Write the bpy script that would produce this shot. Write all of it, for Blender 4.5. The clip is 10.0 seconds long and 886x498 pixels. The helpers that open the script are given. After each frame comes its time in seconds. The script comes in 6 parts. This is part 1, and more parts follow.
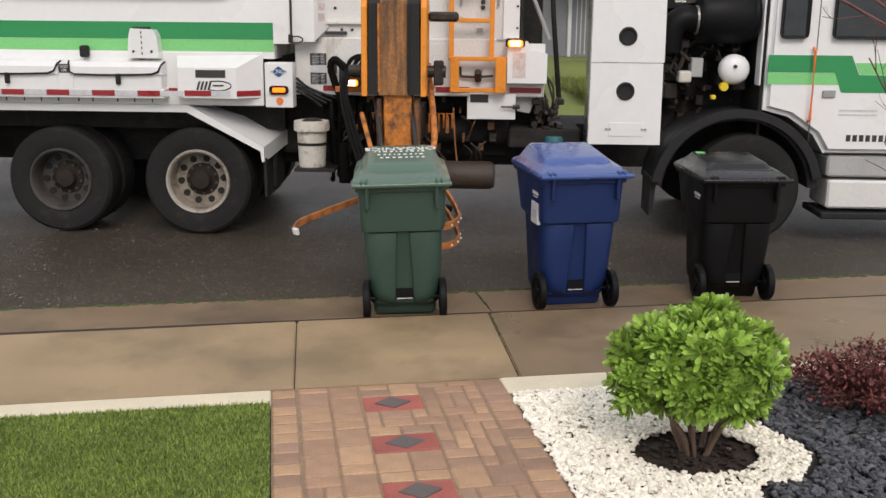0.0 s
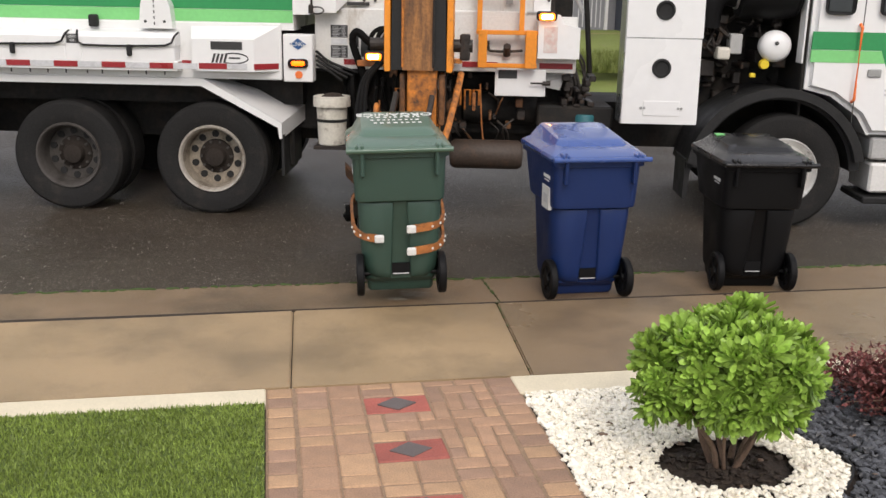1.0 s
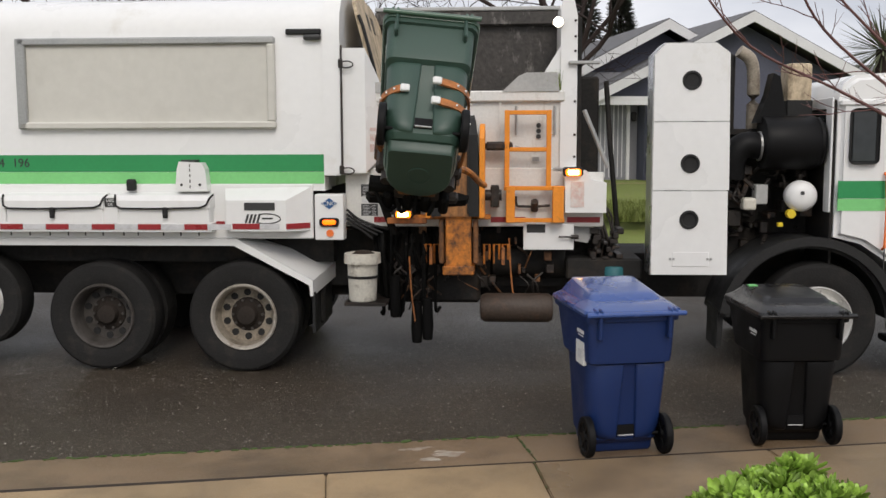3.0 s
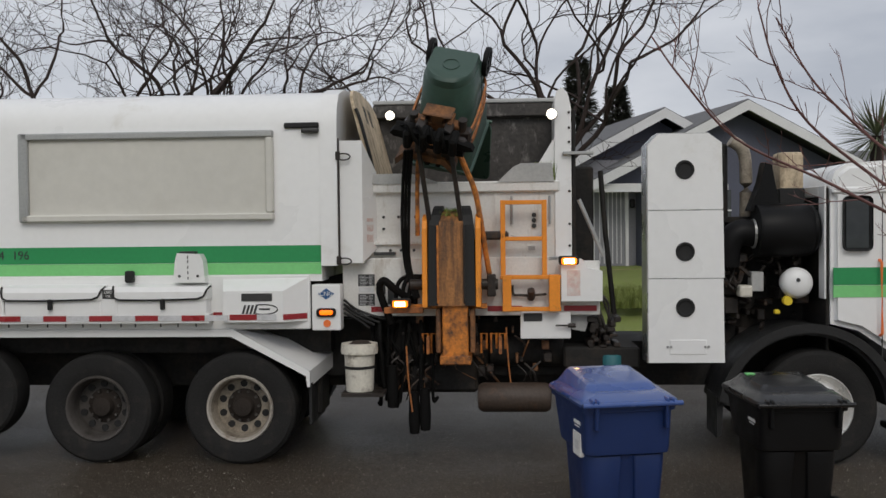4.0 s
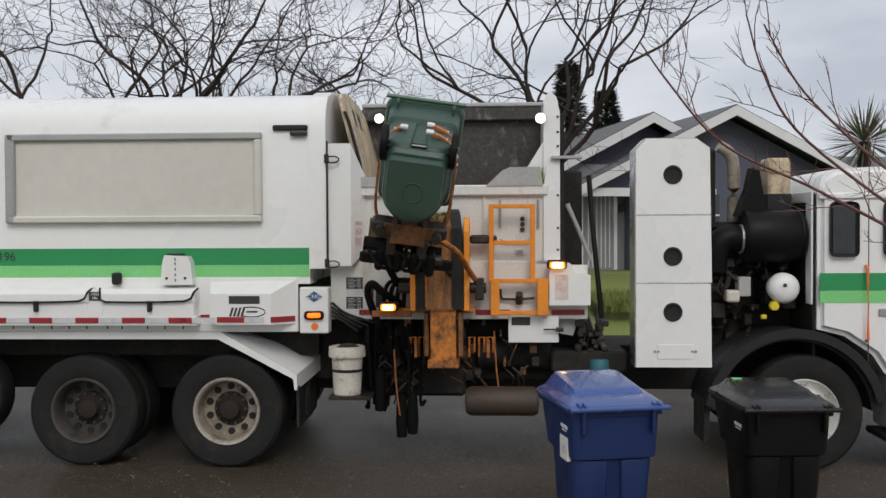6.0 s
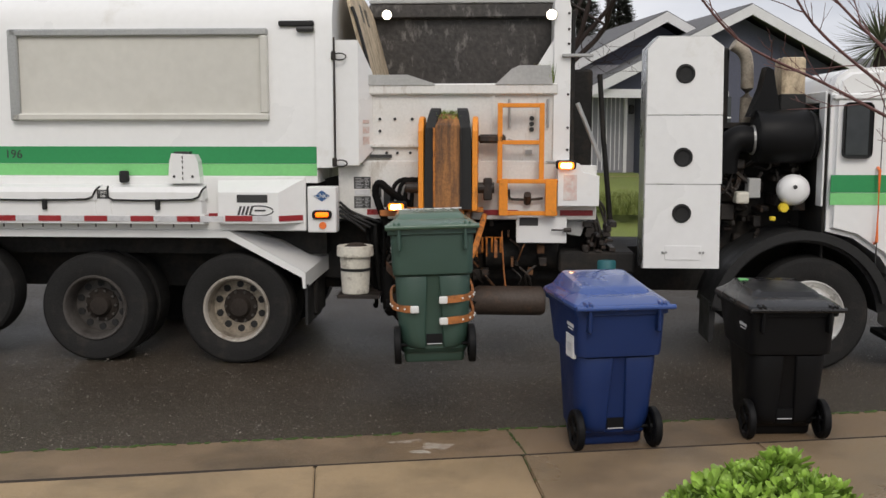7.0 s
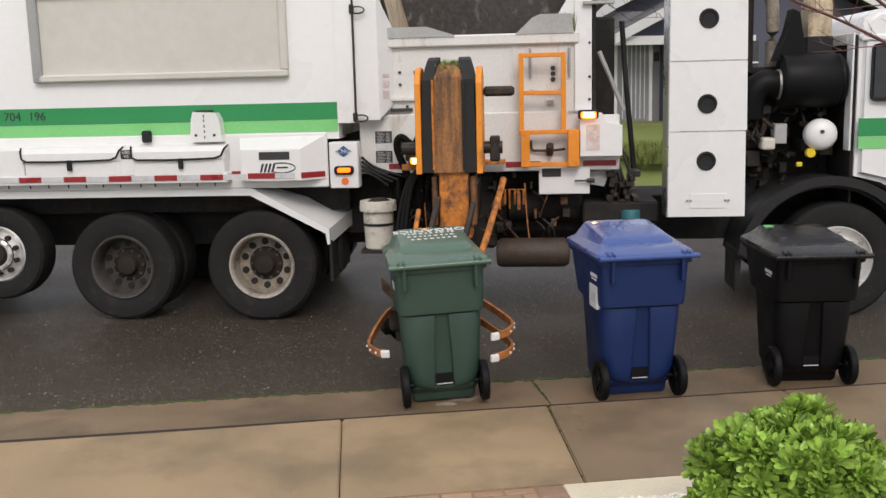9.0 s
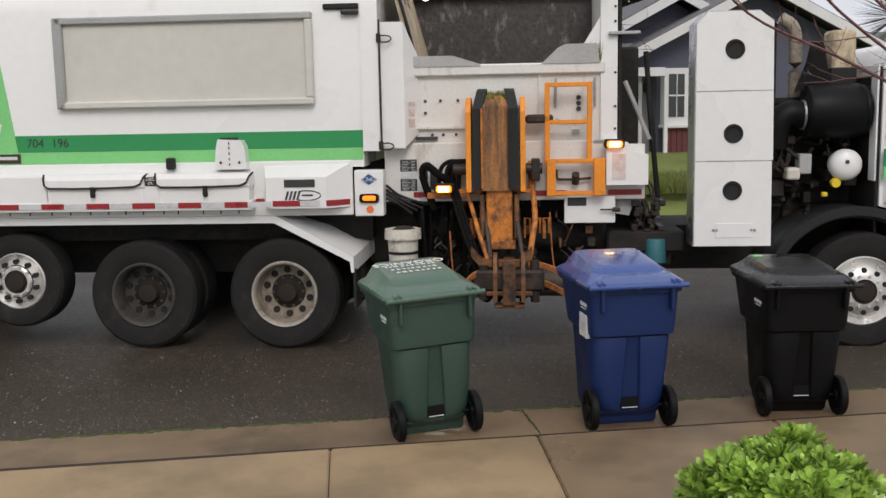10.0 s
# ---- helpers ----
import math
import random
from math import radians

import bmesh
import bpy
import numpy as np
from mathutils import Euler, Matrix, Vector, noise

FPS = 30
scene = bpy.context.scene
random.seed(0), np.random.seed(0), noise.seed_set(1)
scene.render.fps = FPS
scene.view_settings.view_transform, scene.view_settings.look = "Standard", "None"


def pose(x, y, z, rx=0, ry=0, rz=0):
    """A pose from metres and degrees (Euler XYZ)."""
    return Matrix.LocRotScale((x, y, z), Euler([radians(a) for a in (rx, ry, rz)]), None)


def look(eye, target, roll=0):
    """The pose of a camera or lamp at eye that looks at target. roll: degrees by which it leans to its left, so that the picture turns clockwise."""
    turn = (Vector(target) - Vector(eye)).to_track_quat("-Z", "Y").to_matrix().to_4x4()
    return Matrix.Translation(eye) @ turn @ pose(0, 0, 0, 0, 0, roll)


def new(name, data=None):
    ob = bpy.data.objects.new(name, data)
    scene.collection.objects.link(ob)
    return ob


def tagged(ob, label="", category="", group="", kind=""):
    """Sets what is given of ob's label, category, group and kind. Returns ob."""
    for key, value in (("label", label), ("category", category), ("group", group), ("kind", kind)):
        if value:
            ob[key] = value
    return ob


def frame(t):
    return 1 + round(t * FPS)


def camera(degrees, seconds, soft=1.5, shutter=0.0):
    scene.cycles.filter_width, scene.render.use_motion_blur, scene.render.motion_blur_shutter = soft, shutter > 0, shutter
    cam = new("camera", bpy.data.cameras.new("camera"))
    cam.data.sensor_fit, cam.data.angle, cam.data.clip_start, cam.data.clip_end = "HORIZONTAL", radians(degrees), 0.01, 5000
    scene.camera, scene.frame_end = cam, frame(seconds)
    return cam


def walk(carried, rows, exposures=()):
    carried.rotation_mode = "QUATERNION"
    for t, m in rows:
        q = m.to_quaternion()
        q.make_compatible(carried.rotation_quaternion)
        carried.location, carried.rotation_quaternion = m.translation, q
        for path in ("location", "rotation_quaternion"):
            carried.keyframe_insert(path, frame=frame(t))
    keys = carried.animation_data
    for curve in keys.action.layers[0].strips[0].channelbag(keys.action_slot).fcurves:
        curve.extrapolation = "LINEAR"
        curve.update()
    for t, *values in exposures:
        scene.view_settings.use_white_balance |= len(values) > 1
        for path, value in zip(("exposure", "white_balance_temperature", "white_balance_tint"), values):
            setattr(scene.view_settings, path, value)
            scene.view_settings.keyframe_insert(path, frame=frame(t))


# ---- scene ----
cam = camera(49.0, 10.0)
PATH = [
    (0, (-0.174, -0.25, 1.979), (0.161, 1.666, 1.512), 0.52),
    (0.5, (-0.191, 0.0, 1.984), (0.234, 1.879, 1.445), 1.37),
    (1, (-0.176, 0.139, 1.977), (0.167, 2.039, 1.455), 1.1),
    (1.5, (-0.105, 0.158, 2.012), (0.164, 2.072, 1.497), 0.6),
    (2, (-0.102, 0.163, 2.029), (0.197, 2.081, 1.545), -0.7),
    (2.5, (-0.153, 0.163, 2.038), (0.158, 2.105, 1.674), -0.2),
    (3, (-0.216, 0.178, 2.031), (0.082, 2.143, 1.807), -0.2),
    (4.5, (-0.149, 0.14, 2.072), (0.147, 2.118, 2.06), -0.7),
    (5, (-0.163, 0.145, 2.073), (0.155, 2.119, 2.069), -0.4),
    (6.5, (-0.159, 0.155, 2.054), (0.158, 2.126, 1.941), -0.1),
    (7, (-0.16, 0.169, 2.036), (0.14, 2.132, 1.796), -0.0),
    (7.5, (-0.156, 0.194, 2.016), (0.114, 2.143, 1.658), -0.3),
    (8, (-0.157, 0.191, 2.019), (0.086, 2.143, 1.654), -0.7),
    (8.5, (-0.145, 0.181, 2.02), (0.094, 2.135, 1.666), -1.2),
    (9, (-0.126, 0.17, 2.034), (0.116, 2.127, 1.7), -1.4),
    (9.5, (-0.138, 0.183, 2.023), (0.113, 2.147, 1.738), -1.4),
    (10, (-0.122, 0.176, 2.025), (0.142, 2.139, 1.751), -1.1),
]
walk(cam, [(t, look(e, g, r)) for t, e, g, r in PATH],
     ((0.0, 0.55, 6800, 14), (0.5, 0.54, 6830, 14), (1.0, 0.76, 6860, 14), (1.5, 0.66, 6860, 14), (2.5, 0.66, 6800, 13), (3.0, 0.42, 6800, 12), (3.4, 0.15, 6650, 10), (4.5, -0.1, 6600, 10), (5.0, 0.17, 6600, 10), (5.3, 0.17, 6600, 10), (6.5, 0.18, 6650, 10), (7.0, 0.32, 6800, 12), (7.5, 0.63, 6800, 14), (8.0, 0.62, 6800, 14), (9.0, 0.56, 6800, 14), (9.5, 0.4, 6800, 13), (10.0, 0.36, 6750, 13)))


# ---- light ----
world = bpy.data.worlds.new("overcast_sky")
scene.world = world
world.use_nodes = True
wn, wl = world.node_tree.nodes, world.node_tree.links
wn.clear()
sky = wn.new("ShaderNodeTexSky")
sky.sky_type, sky.sun_disc = "NISHITA", False
sky.sun_elevation, sky.sun_rotation = radians(41), radians(179)
sky.air_density, sky.dust_density = 1.0, 3.0
wco = wn.new("ShaderNodeTexCoord")
wmap = wn.new("ShaderNodeMapping")
wmap.inputs["Scale"].default_value = (1.0, 1.0, 3.2)
cloud = wn.new("ShaderNodeTexNoise")
cloud.inputs["Scale"].default_value, cloud.inputs["Detail"].default_value = 2.6, 7
ramp = wn.new("ShaderNodeValToRGB")
ramp.color_ramp.elements[0].position, ramp.color_ramp.elements[0].color = 0.34, (0.50, 0.54, 0.62, 1)
ramp.color_ramp.elements[1].position, ramp.color_ramp.elements[1].color = 0.68, (0.86, 0.89, 0.95, 1)
skymix = wn.new("ShaderNodeMixRGB")
skymix.inputs["Fac"].default_value = 0.93
skyscale = wn.new("ShaderNodeMixRGB")
skyscale.blend_type, skyscale.inputs["Fac"].default_value = "MULTIPLY", 1.0
skyscale.inputs["Color2"].default_value = (0.1, 0.1, 0.1, 1)
bg = wn.new("ShaderNodeBackground")
bg.inputs["Strength"].default_value = 0.92
wout = wn.new("ShaderNodeOutputWorld")
wl.new(wco.outputs["Generated"], wmap.inputs["Vector"])
wl.new(wmap.outputs["Vector"], cloud.inputs["Vector"])
wl.new(cloud.outputs["Fac"], ramp.inputs["Fac"])
wl.new(sky.outputs["Color"], skyscale.inputs["Color1"])
wl.new(skyscale.outputs["Color"], skymix.inputs["Color1"])
wl.new(ramp.outputs["Color"], skymix.inputs["Color2"])
wl.new(skymix.outputs["Color"], bg.inputs["Color"])
wl.new(bg.outputs["Background"], wout.inputs["Surface"])
sun = new("sun", bpy.data.lights.new("sun", "SUN"))
sun.data.energy, sun.data.angle, sun.data.color = 1.0, radians(25), (1.0, 0.96, 0.9)
sun.matrix_world = look((1.2, -6, 10.5), (1, 6, 0))

# ---- materials ----
def mat(name, color, rough=0.6, metal=0.0, scale=6.0, var=0.25, fine=60.0, bump=0.15, dirt=None, dirt_amount=0.0, dirt_scale=3.0, per=0.0, coat=0.0, emit=0.0, island=0.0, spec=0.5, stretch=None, speck=None):
    """Procedural surface: base colour with coarse and fine variation, patches or streaks of dirt, specks, fine relief."""
    m = bpy.data.materials.new(name)
    m.use_nodes = True
    n, l = m.node_tree.nodes, m.node_tree.links
    b = n["Principled BSDF"]
    b.inputs["Roughness"].default_value, b.inputs["Metallic"].default_value = rough, metal
    b.inputs["Coat Weight"].default_value, b.inputs["Specular IOR Level"].default_value = coat, spec
    co = n.new("ShaderNodeTexCoord")
    where = co.outputs["Object"]
    if stretch:
        mp = n.new("ShaderNodeMapping")
        mp.inputs["Scale"].default_value = stretch
        l.new(where, mp.inputs["Vector"])
        where = mp.outputs["Vector"]
    a = n.new("ShaderNodeTexNoise")
    a.inputs["Scale"].default_value, a.inputs["Detail"].default_value = scale, 6
    f = n.new("ShaderNodeTexNoise")
    f.inputs["Scale"].default_value, f.inputs["Detail"].default_value = fine, 3
    l.new(where, a.inputs["Vector"])
    l.new(co.outputs["Object"], f.inputs["Vector"])
    add = n.new("ShaderNodeMath")
    add.operation = "ADD"
    l.new(a.outputs["Fac"], add.inputs[0])
    l.new(f.outputs["Fac"], add.inputs[1])
    rng = n.new("ShaderNodeMapRange")
    rng.inputs["From Min"].default_value, rng.inputs["From Max"].default_value = 0.6, 1.4
    rng.inputs["To Min"].default_value, rng.inputs["To Max"].default_value = 1 - var, 1 + var
    l.new(add.outputs[0], rng.inputs["Value"])
    last = rng.outputs["Result"]
    for amount, node, socket in ((per, "ShaderNodeObjectInfo", "Random"), (island, "ShaderNodeNewGeometry", "Random Per Island")):
        if amount:
            r = n.new(node)
            k = n.new("ShaderNodeMapRange")
            k.inputs["To Min"].default_value, k.inputs["To Max"].default_value = 1 - amount, 1 + amount
            l.new(r.outputs[socket], k.inputs["Value"])
            mu = n.new("ShaderNodeMath")
            mu.operation = "MULTIPLY"
            l.new(last, mu.inputs[0])
            l.new(k.outputs["Result"], mu.inputs[1])
            last = mu.outputs[0]
    vm = n.new("ShaderNodeVectorMath")
    vm.operation = "SCALE"
    vm.inputs[0].default_value = color
    l.new(last, vm.inputs["Scale"])
    out = vm.outputs["Vector"]
    if dirt:
        d = n.new("ShaderNodeTexNoise")
        d.inputs["Scale"].default_value, d.inputs["Detail"].default_value, d.inputs["Roughness"].default_value = dirt_scale, 9, 0.68
        l.new(where, d.inputs["Vector"])
        dr = n.new("ShaderNodeMapRange")
        dr.inputs["From Min"].default_value, dr.inputs["From Max"].default_value = 0.62 - dirt_amount * 0.4, 0.78 - dirt_amount * 0.25
        l.new(d.outputs["Fac"], dr.inputs["Value"])
        mx = n.new("ShaderNodeMixRGB")
        mx.inputs["Color2"].default_value = (*dirt, 1)
        l.new(dr.outputs["Result"], mx.inputs["Fac"])
        l.new(out, mx.inputs["Color1"])
        out = mx.outputs["Color"]
    if speck:
        tint, size, cut = speck
        sp = n.new("ShaderNodeTexNoise")
        sp.inputs["Scale"].default_value, sp.inputs["Detail"].default_value = size, 1.5
        l.new(co.outputs["Object"], sp.inputs["Vector"])
        sr = n.new("ShaderNodeMapRange")
        sr.inputs["From Min"].default_value, sr.inputs["From Max"].default_value = cut, cut + 0.06
        l.new(sp.outputs["Fac"], sr.inputs["Value"])
        sm = n.new("ShaderNodeMixRGB")
        sm.inputs["Color2"].default_value = (*tint, 1)
        l.new(sr.outputs["Result"], sm.inputs["Fac"])
        l.new(out, sm.inputs["Color1"])
        out = sm.outputs["Color"]
    l.new(out, b.inputs["Base Color"])
    rr = n.new("ShaderNodeMapRange")
    rr.inputs["From Min"].default_value, rr.inputs["From Max"].default_value = 0.3, 0.7
    rr.inputs["To Min"].default_value, rr.inputs["To Max"].default_value = max(0.03, rough - 0.12), min(1, rough + 0.12)
    l.new(a.outputs["Fac"], rr.inputs["Value"])
    l.new(rr.outputs["Result"], b.inputs["Roughness"])
    if bump:
        bp = n.new("ShaderNodeBump")
        bp.inputs["Strength"].default_value, bp.inputs["Distance"].default_value = bump, 0.01
        l.new(f.outputs["Fac"], bp.inputs["Height"])
        l.new(bp.outputs["Normal"], b.inputs["Normal"])
    if emit:
        b.inputs["Emission Color"].default_value, b.inputs["Emission Strength"].default_value = (*color, 1), emit
    return m


ASPHALT = mat("asphalt", (0.043, 0.032, 0.0215), 0.46, scale=0.55, var=0.5, fine=130, bump=1.0, dirt=(0.11, 0.09, 0.068), dirt_amount=0.32, dirt_scale=48, spec=0.36, speck=((0.26, 0.225, 0.18), 60, 0.63))
CONCRETE = mat("concrete_wet", (0.352, 0.248, 0.14), 0.46, scale=1.1, var=0.25, fine=140, bump=0.45, dirt=(0.185, 0.135, 0.08), dirt_amount=0.42, dirt_scale=0.9, per=0.05, speck=((0.17, 0.12, 0.075), 90, 0.66))
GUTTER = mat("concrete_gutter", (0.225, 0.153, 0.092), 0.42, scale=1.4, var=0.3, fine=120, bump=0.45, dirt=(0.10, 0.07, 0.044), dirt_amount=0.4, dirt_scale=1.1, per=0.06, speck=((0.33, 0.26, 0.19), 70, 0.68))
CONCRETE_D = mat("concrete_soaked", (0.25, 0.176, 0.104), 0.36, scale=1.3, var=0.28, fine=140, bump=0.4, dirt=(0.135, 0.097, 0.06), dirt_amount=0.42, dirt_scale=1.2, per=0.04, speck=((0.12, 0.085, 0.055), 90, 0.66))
RIM_M = mat("brown_dirty_disc", (0.33, 0.285, 0.225), 0.6, 0.15, scale=6, var=0.3, fine=50, bump=0.2, dirt=(0.11, 0.085, 0.062), dirt_amount=0.36, dirt_scale=7)
HUB = mat("oily_brown_hub", (0.03, 0.024, 0.02), 0.75, scale=8, var=0.4, fine=60, bump=0.3, spec=0.2)
PALE = mat("concrete_pale", (0.68, 0.60, 0.44), 0.7, scale=3, var=0.15, fine=120, bump=0.3)
SOIL = mat("dark_soil", (0.035, 0.024, 0.017), 0.9, scale=14, var=0.5, fine=70, bump=1.0)
JOINT = mat("joint_sand", (0.27, 0.18, 0.115), 0.95, scale=9, var=0.3, fine=90, bump=0.6)
PAVER = mat("paver_clay", (0.385, 0.232, 0.145), 0.65, scale=9, var=0.3, fine=110, bump=0.6, per=0.12)
PAVER_TAN = mat("paver_tan", (0.44, 0.272, 0.158), 0.65, scale=9, var=0.28, fine=110, bump=0.6, per=0.1)
PAVER_GREY = mat("paver_brown_grey", (0.325, 0.20, 0.134), 0.65, scale=9, var=0.3, fine=110, bump=0.6, per=0.12)
PAVER_RED = mat("paver_red", (0.36, 0.10, 0.075), 0.65, scale=9, var=0.32, fine=110, bump=0.6, per=0.12)
PAVER_DARK = mat("paver_charcoal", (0.12, 0.10, 0.095), 0.6, scale=6, var=0.2, fine=110, bump=0.5)
TURF = mat("turf_blades", (0.195, 0.265, 0.05), 0.6, scale=3, var=0.3, fine=30, bump=0, island=0.5)
TURF_BASE = mat("turf_base", (0.085, 0.125, 0.027), 0.9, scale=20, var=0.4, fine=90, bump=0.5)
STONE_W = mat("white_marble_chips", (0.86, 0.81, 0.69), 0.6, scale=20, var=0.1, fine=90, bump=0.2, island=0.15, dirt=(0.40, 0.29, 0.2), dirt_amount=0.12, dirt_scale=12)
STONE_D = mat("charcoal_pebbles", (0.06, 0.063, 0.07), 0.42, scale=20, var=0.35, fine=90, bump=0.3, island=0.75)
LEAF = mat("lime_green_leaves", (0.26, 0.41, 0.068), 0.42, scale=5, var=0.38, fine=40, bump=0, island=0.4)
LEAF_RED = mat("dark_red_leaves", (0.17, 0.05, 0.045), 0.55, scale=8, var=0.35, fine=40, bump=0, island=0.55)
STEM = mat("brown_stems", (0.17, 0.11, 0.075), 0.8, scale=15, var=0.3, fine=80, bump=0.5)
BARK = mat("grey_brown_bark", (0.046, 0.034, 0.031), 0.9, scale=4, var=0.4, fine=50, bump=0.8, spec=0.2)
TWIG_RED = mat("reddish_twigs", (0.15, 0.07, 0.065), 0.7, scale=8, var=0.3, fine=50, bump=0.2)
CONIFER = mat("conifer_needles", (0.055, 0.058, 0.045), 0.8, scale=2, var=0.4, fine=20, bump=0, island=0.5)
MOSS = mat("dark_green_moss", (0.05, 0.085, 0.02), 0.9, scale=20, var=0.4, fine=90, bump=0.5)
LAWN = mat("lawn_grass", (0.15, 0.185, 0.04), 0.8, scale=1.2, var=0.35, fine=60, bump=0.8, dirt=(0.19, 0.18, 0.07), dirt_amount=0.25)
WHITE = mat("white_truck_paint", (0.80, 0.80, 0.79), 0.32, scale=0.7, var=0.03, fine=14, bump=0.008, dirt=(0.66, 0.64, 0.59), dirt_amount=0.06, dirt_scale=1.3, coat=0.25)
WHITE_W = mat("worn_white_paint", (0.70, 0.69, 0.66), 0.5, scale=2.5, var=0.1, fine=40, bump=0.05, dirt=(0.36, 0.30, 0.23), dirt_amount=0.15, dirt_scale=5.0, stretch=(1.0, 1.0, 0.3))
PANEL = mat("bare_grey_panel", (0.60, 0.585, 0.535), 0.55, scale=0.6, var=0.06, fine=12, bump=0.01, dirt=(0.53, 0.51, 0.46), dirt_amount=0.15, dirt_scale=0.9)
ALU = mat("dull_aluminium", (0.42, 0.42, 0.41), 0.45, 0.7, scale=4, var=0.15, fine=60, bump=0.05)
CHROME = mat("brushed_steel_side", (0.55, 0.55, 0.54), 0.3, 0.85, scale=3, var=0.2, fine=30, bump=0.05)
GREEN_D = mat("green_stripe", (0.02, 0.27, 0.085), 0.4, scale=2, var=0.08, fine=30, bump=0)
GREEN_L = mat("light_green_stripe", (0.20, 0.60, 0.21), 0.4, scale=2, var=0.08, fine=30, bump=0)
ORANGE = mat("orange_enamel", (0.80, 0.27, 0.022), 0.5, scale=4, var=0.12, fine=40, bump=0.1, dirt=(0.22, 0.09, 0.03), dirt_amount=0.12, dirt_scale=7)
ORANGE_W = mat("worn_orange_rusty", (0.60, 0.20, 0.028), 0.6, scale=5, var=0.25, fine=40, bump=0.3, dirt=(0.06, 0.032, 0.02), dirt_amount=0.48, dirt_scale=9)
RUST = mat("rusty_steel_face", (0.055, 0.032, 0.02), 0.7, scale=3, var=0.5, fine=50, bump=0.4, dirt=(0.018, 0.014, 0.011), dirt_amount=0.5, dirt_scale=2.5)
FINGER = mat("rust_stained_finger", (0.42, 0.15, 0.04), 0.6, scale=8, var=0.3, fine=40, bump=0.3, dirt=(0.10, 0.045, 0.025), dirt_amount=0.4, dirt_scale=14)
GRIT = mat("pale_grit", (0.46, 0.43, 0.38), 0.8, scale=9, var=0.2, fine=60, bump=0, island=0.4)
TANK = mat("dark_rusty_tank", (0.055, 0.038, 0.028), 0.6, scale=4, var=0.35, fine=40, bump=0.3, dirt=(0.11, 0.06, 0.035), dirt_amount=0.2, dirt_scale=5)
SMEAR = mat("chalky_smear", (0.38, 0.33, 0.265), 0.8, scale=9, var=0.2, fine=60, bump=0, dirt=(0.27, 0.2, 0.145), dirt_amount=0.6, dirt_scale=7)
BLACK = mat("black_rubber", (0.019, 0.019, 0.019), 0.62, scale=6, var=0.3, fine=60, bump=0.2, spec=0.28)
TYRE = mat("tyre_rubber", (0.016, 0.0155, 0.015), 0.78, scale=3, var=0.4, fine=60, bump=0.3, dirt=(0.04, 0.035, 0.03), dirt_amount=0.2, spec=0.25)
DARK = mat("dark_underframe", (0.019, 0.018, 0.017), 0.75, scale=3, var=0.4, fine=30, bump=0.3, dirt=(0.045, 0.036, 0.028), dirt_amount=0.3, spec=0.25)
GREASE = mat("greasy_black_steel", (0.03, 0.025, 0.022), 0.45, scale=6, var=0.4, fine=50, bump=0.4, dirt=(0.09, 0.05, 0.03), dirt_amount=0.2, dirt_scale=6, spec=0.3)
RIM = mat("worn_steel_rim", (0.50, 0.46, 0.40), 0.42, 0.35, scale=6, var=0.25, fine=50, bump=0.2, dirt=(0.19, 0.15, 0.11), dirt_amount=0.32, dirt_scale=6)
RIM_D = mat("dirty_dark_rim", (0.062, 0.055, 0.049), 0.65, scale=5, var=0.3, fine=50, bump=0.3, dirt=(0.028, 0.023, 0.019), dirt_amount=0.36, dirt_scale=6)
RIM_W = mat("polished_disc_rim", (0.66, 0.65, 0.62), 0.35, 0.5, scale=6, var=0.12, fine=50, bump=0.1)
HOPPER = mat("scraped_hopper_steel", (0.05, 0.045, 0.041), 0.55, 0.2, scale=3.5, var=0.5, fine=22, bump=0.5, dirt=(0.25, 0.235, 0.215), dirt_amount=0.16, dirt_scale=9, stretch=(1.0, 1.0, 0.45))
EJECT = mat("muddy_tan_plate", (0.56, 0.45, 0.31), 0.8, scale=5, var=0.25, fine=30, bump=0.5, dirt=(0.18, 0.135, 0.09), dirt_amount=0.36, dirt_scale=11, stretch=(1.0, 1.0, 0.5))
GREY = mat("grey_painted_flap", (0.40, 0.40, 0.39), 0.55, scale=4, var=0.15, fine=40, bump=0.1)
GLASS_D = mat("dark_glass", (0.028, 0.033, 0.034), 0.06, scale=2, var=0.25, fine=10, bump=0)
RED = mat("red_reflector", (0.30, 0.02, 0.025), 0.35, scale=8, var=0.15, fine=60, bump=0.05)
REFL = mat("silver_reflector", (0.58, 0.58, 0.59), 0.35, scale=8, var=0.15, fine=60, bump=0.05)
LABEL = mat("dark_label", (0.035, 0.035, 0.035), 0.5, scale=8, var=0.3, fine=60, bump=0)
LABEL_W = mat("white_print", (0.72, 0.72, 0.70), 0.6, scale=8, var=0.1, fine=60, bump=0)
BLUE_S = mat("blue_sticker", (0.02, 0.09, 0.24), 0.4, scale=8, var=0.1, fine=60, bump=0)
YELLOW = mat("yellow_cap", (0.75, 0.55, 0.03), 0.5, scale=8, var=0.1, fine=60, bump=0)
ORANGE_R = mat("orange_reflector", (0.85, 0.19, 0.04), 0.4, scale=8, var=0.1, fine=60, bump=0)
AMBER = mat("amber_lamp_glow", (1.0, 0.23, 0.012), 0.3, scale=8, var=0.05, fine=60, bump=0, emit=1.7)
BULB = mat("beacon_bulb_glow", (1.0, 0.62, 0.2), 0.3, scale=8, var=0.05, fine=60, bump=0, emit=16.0)
TRACK = mat("rust_streaked_track", (0.38, 0.16, 0.045), 0.6, scale=5, var=0.45, fine=50, bump=0.3, dirt=(0.022, 0.016, 0.013), dirt_amount=0.6, dirt_scale=6, stretch=(1.6, 1.0, 0.16))
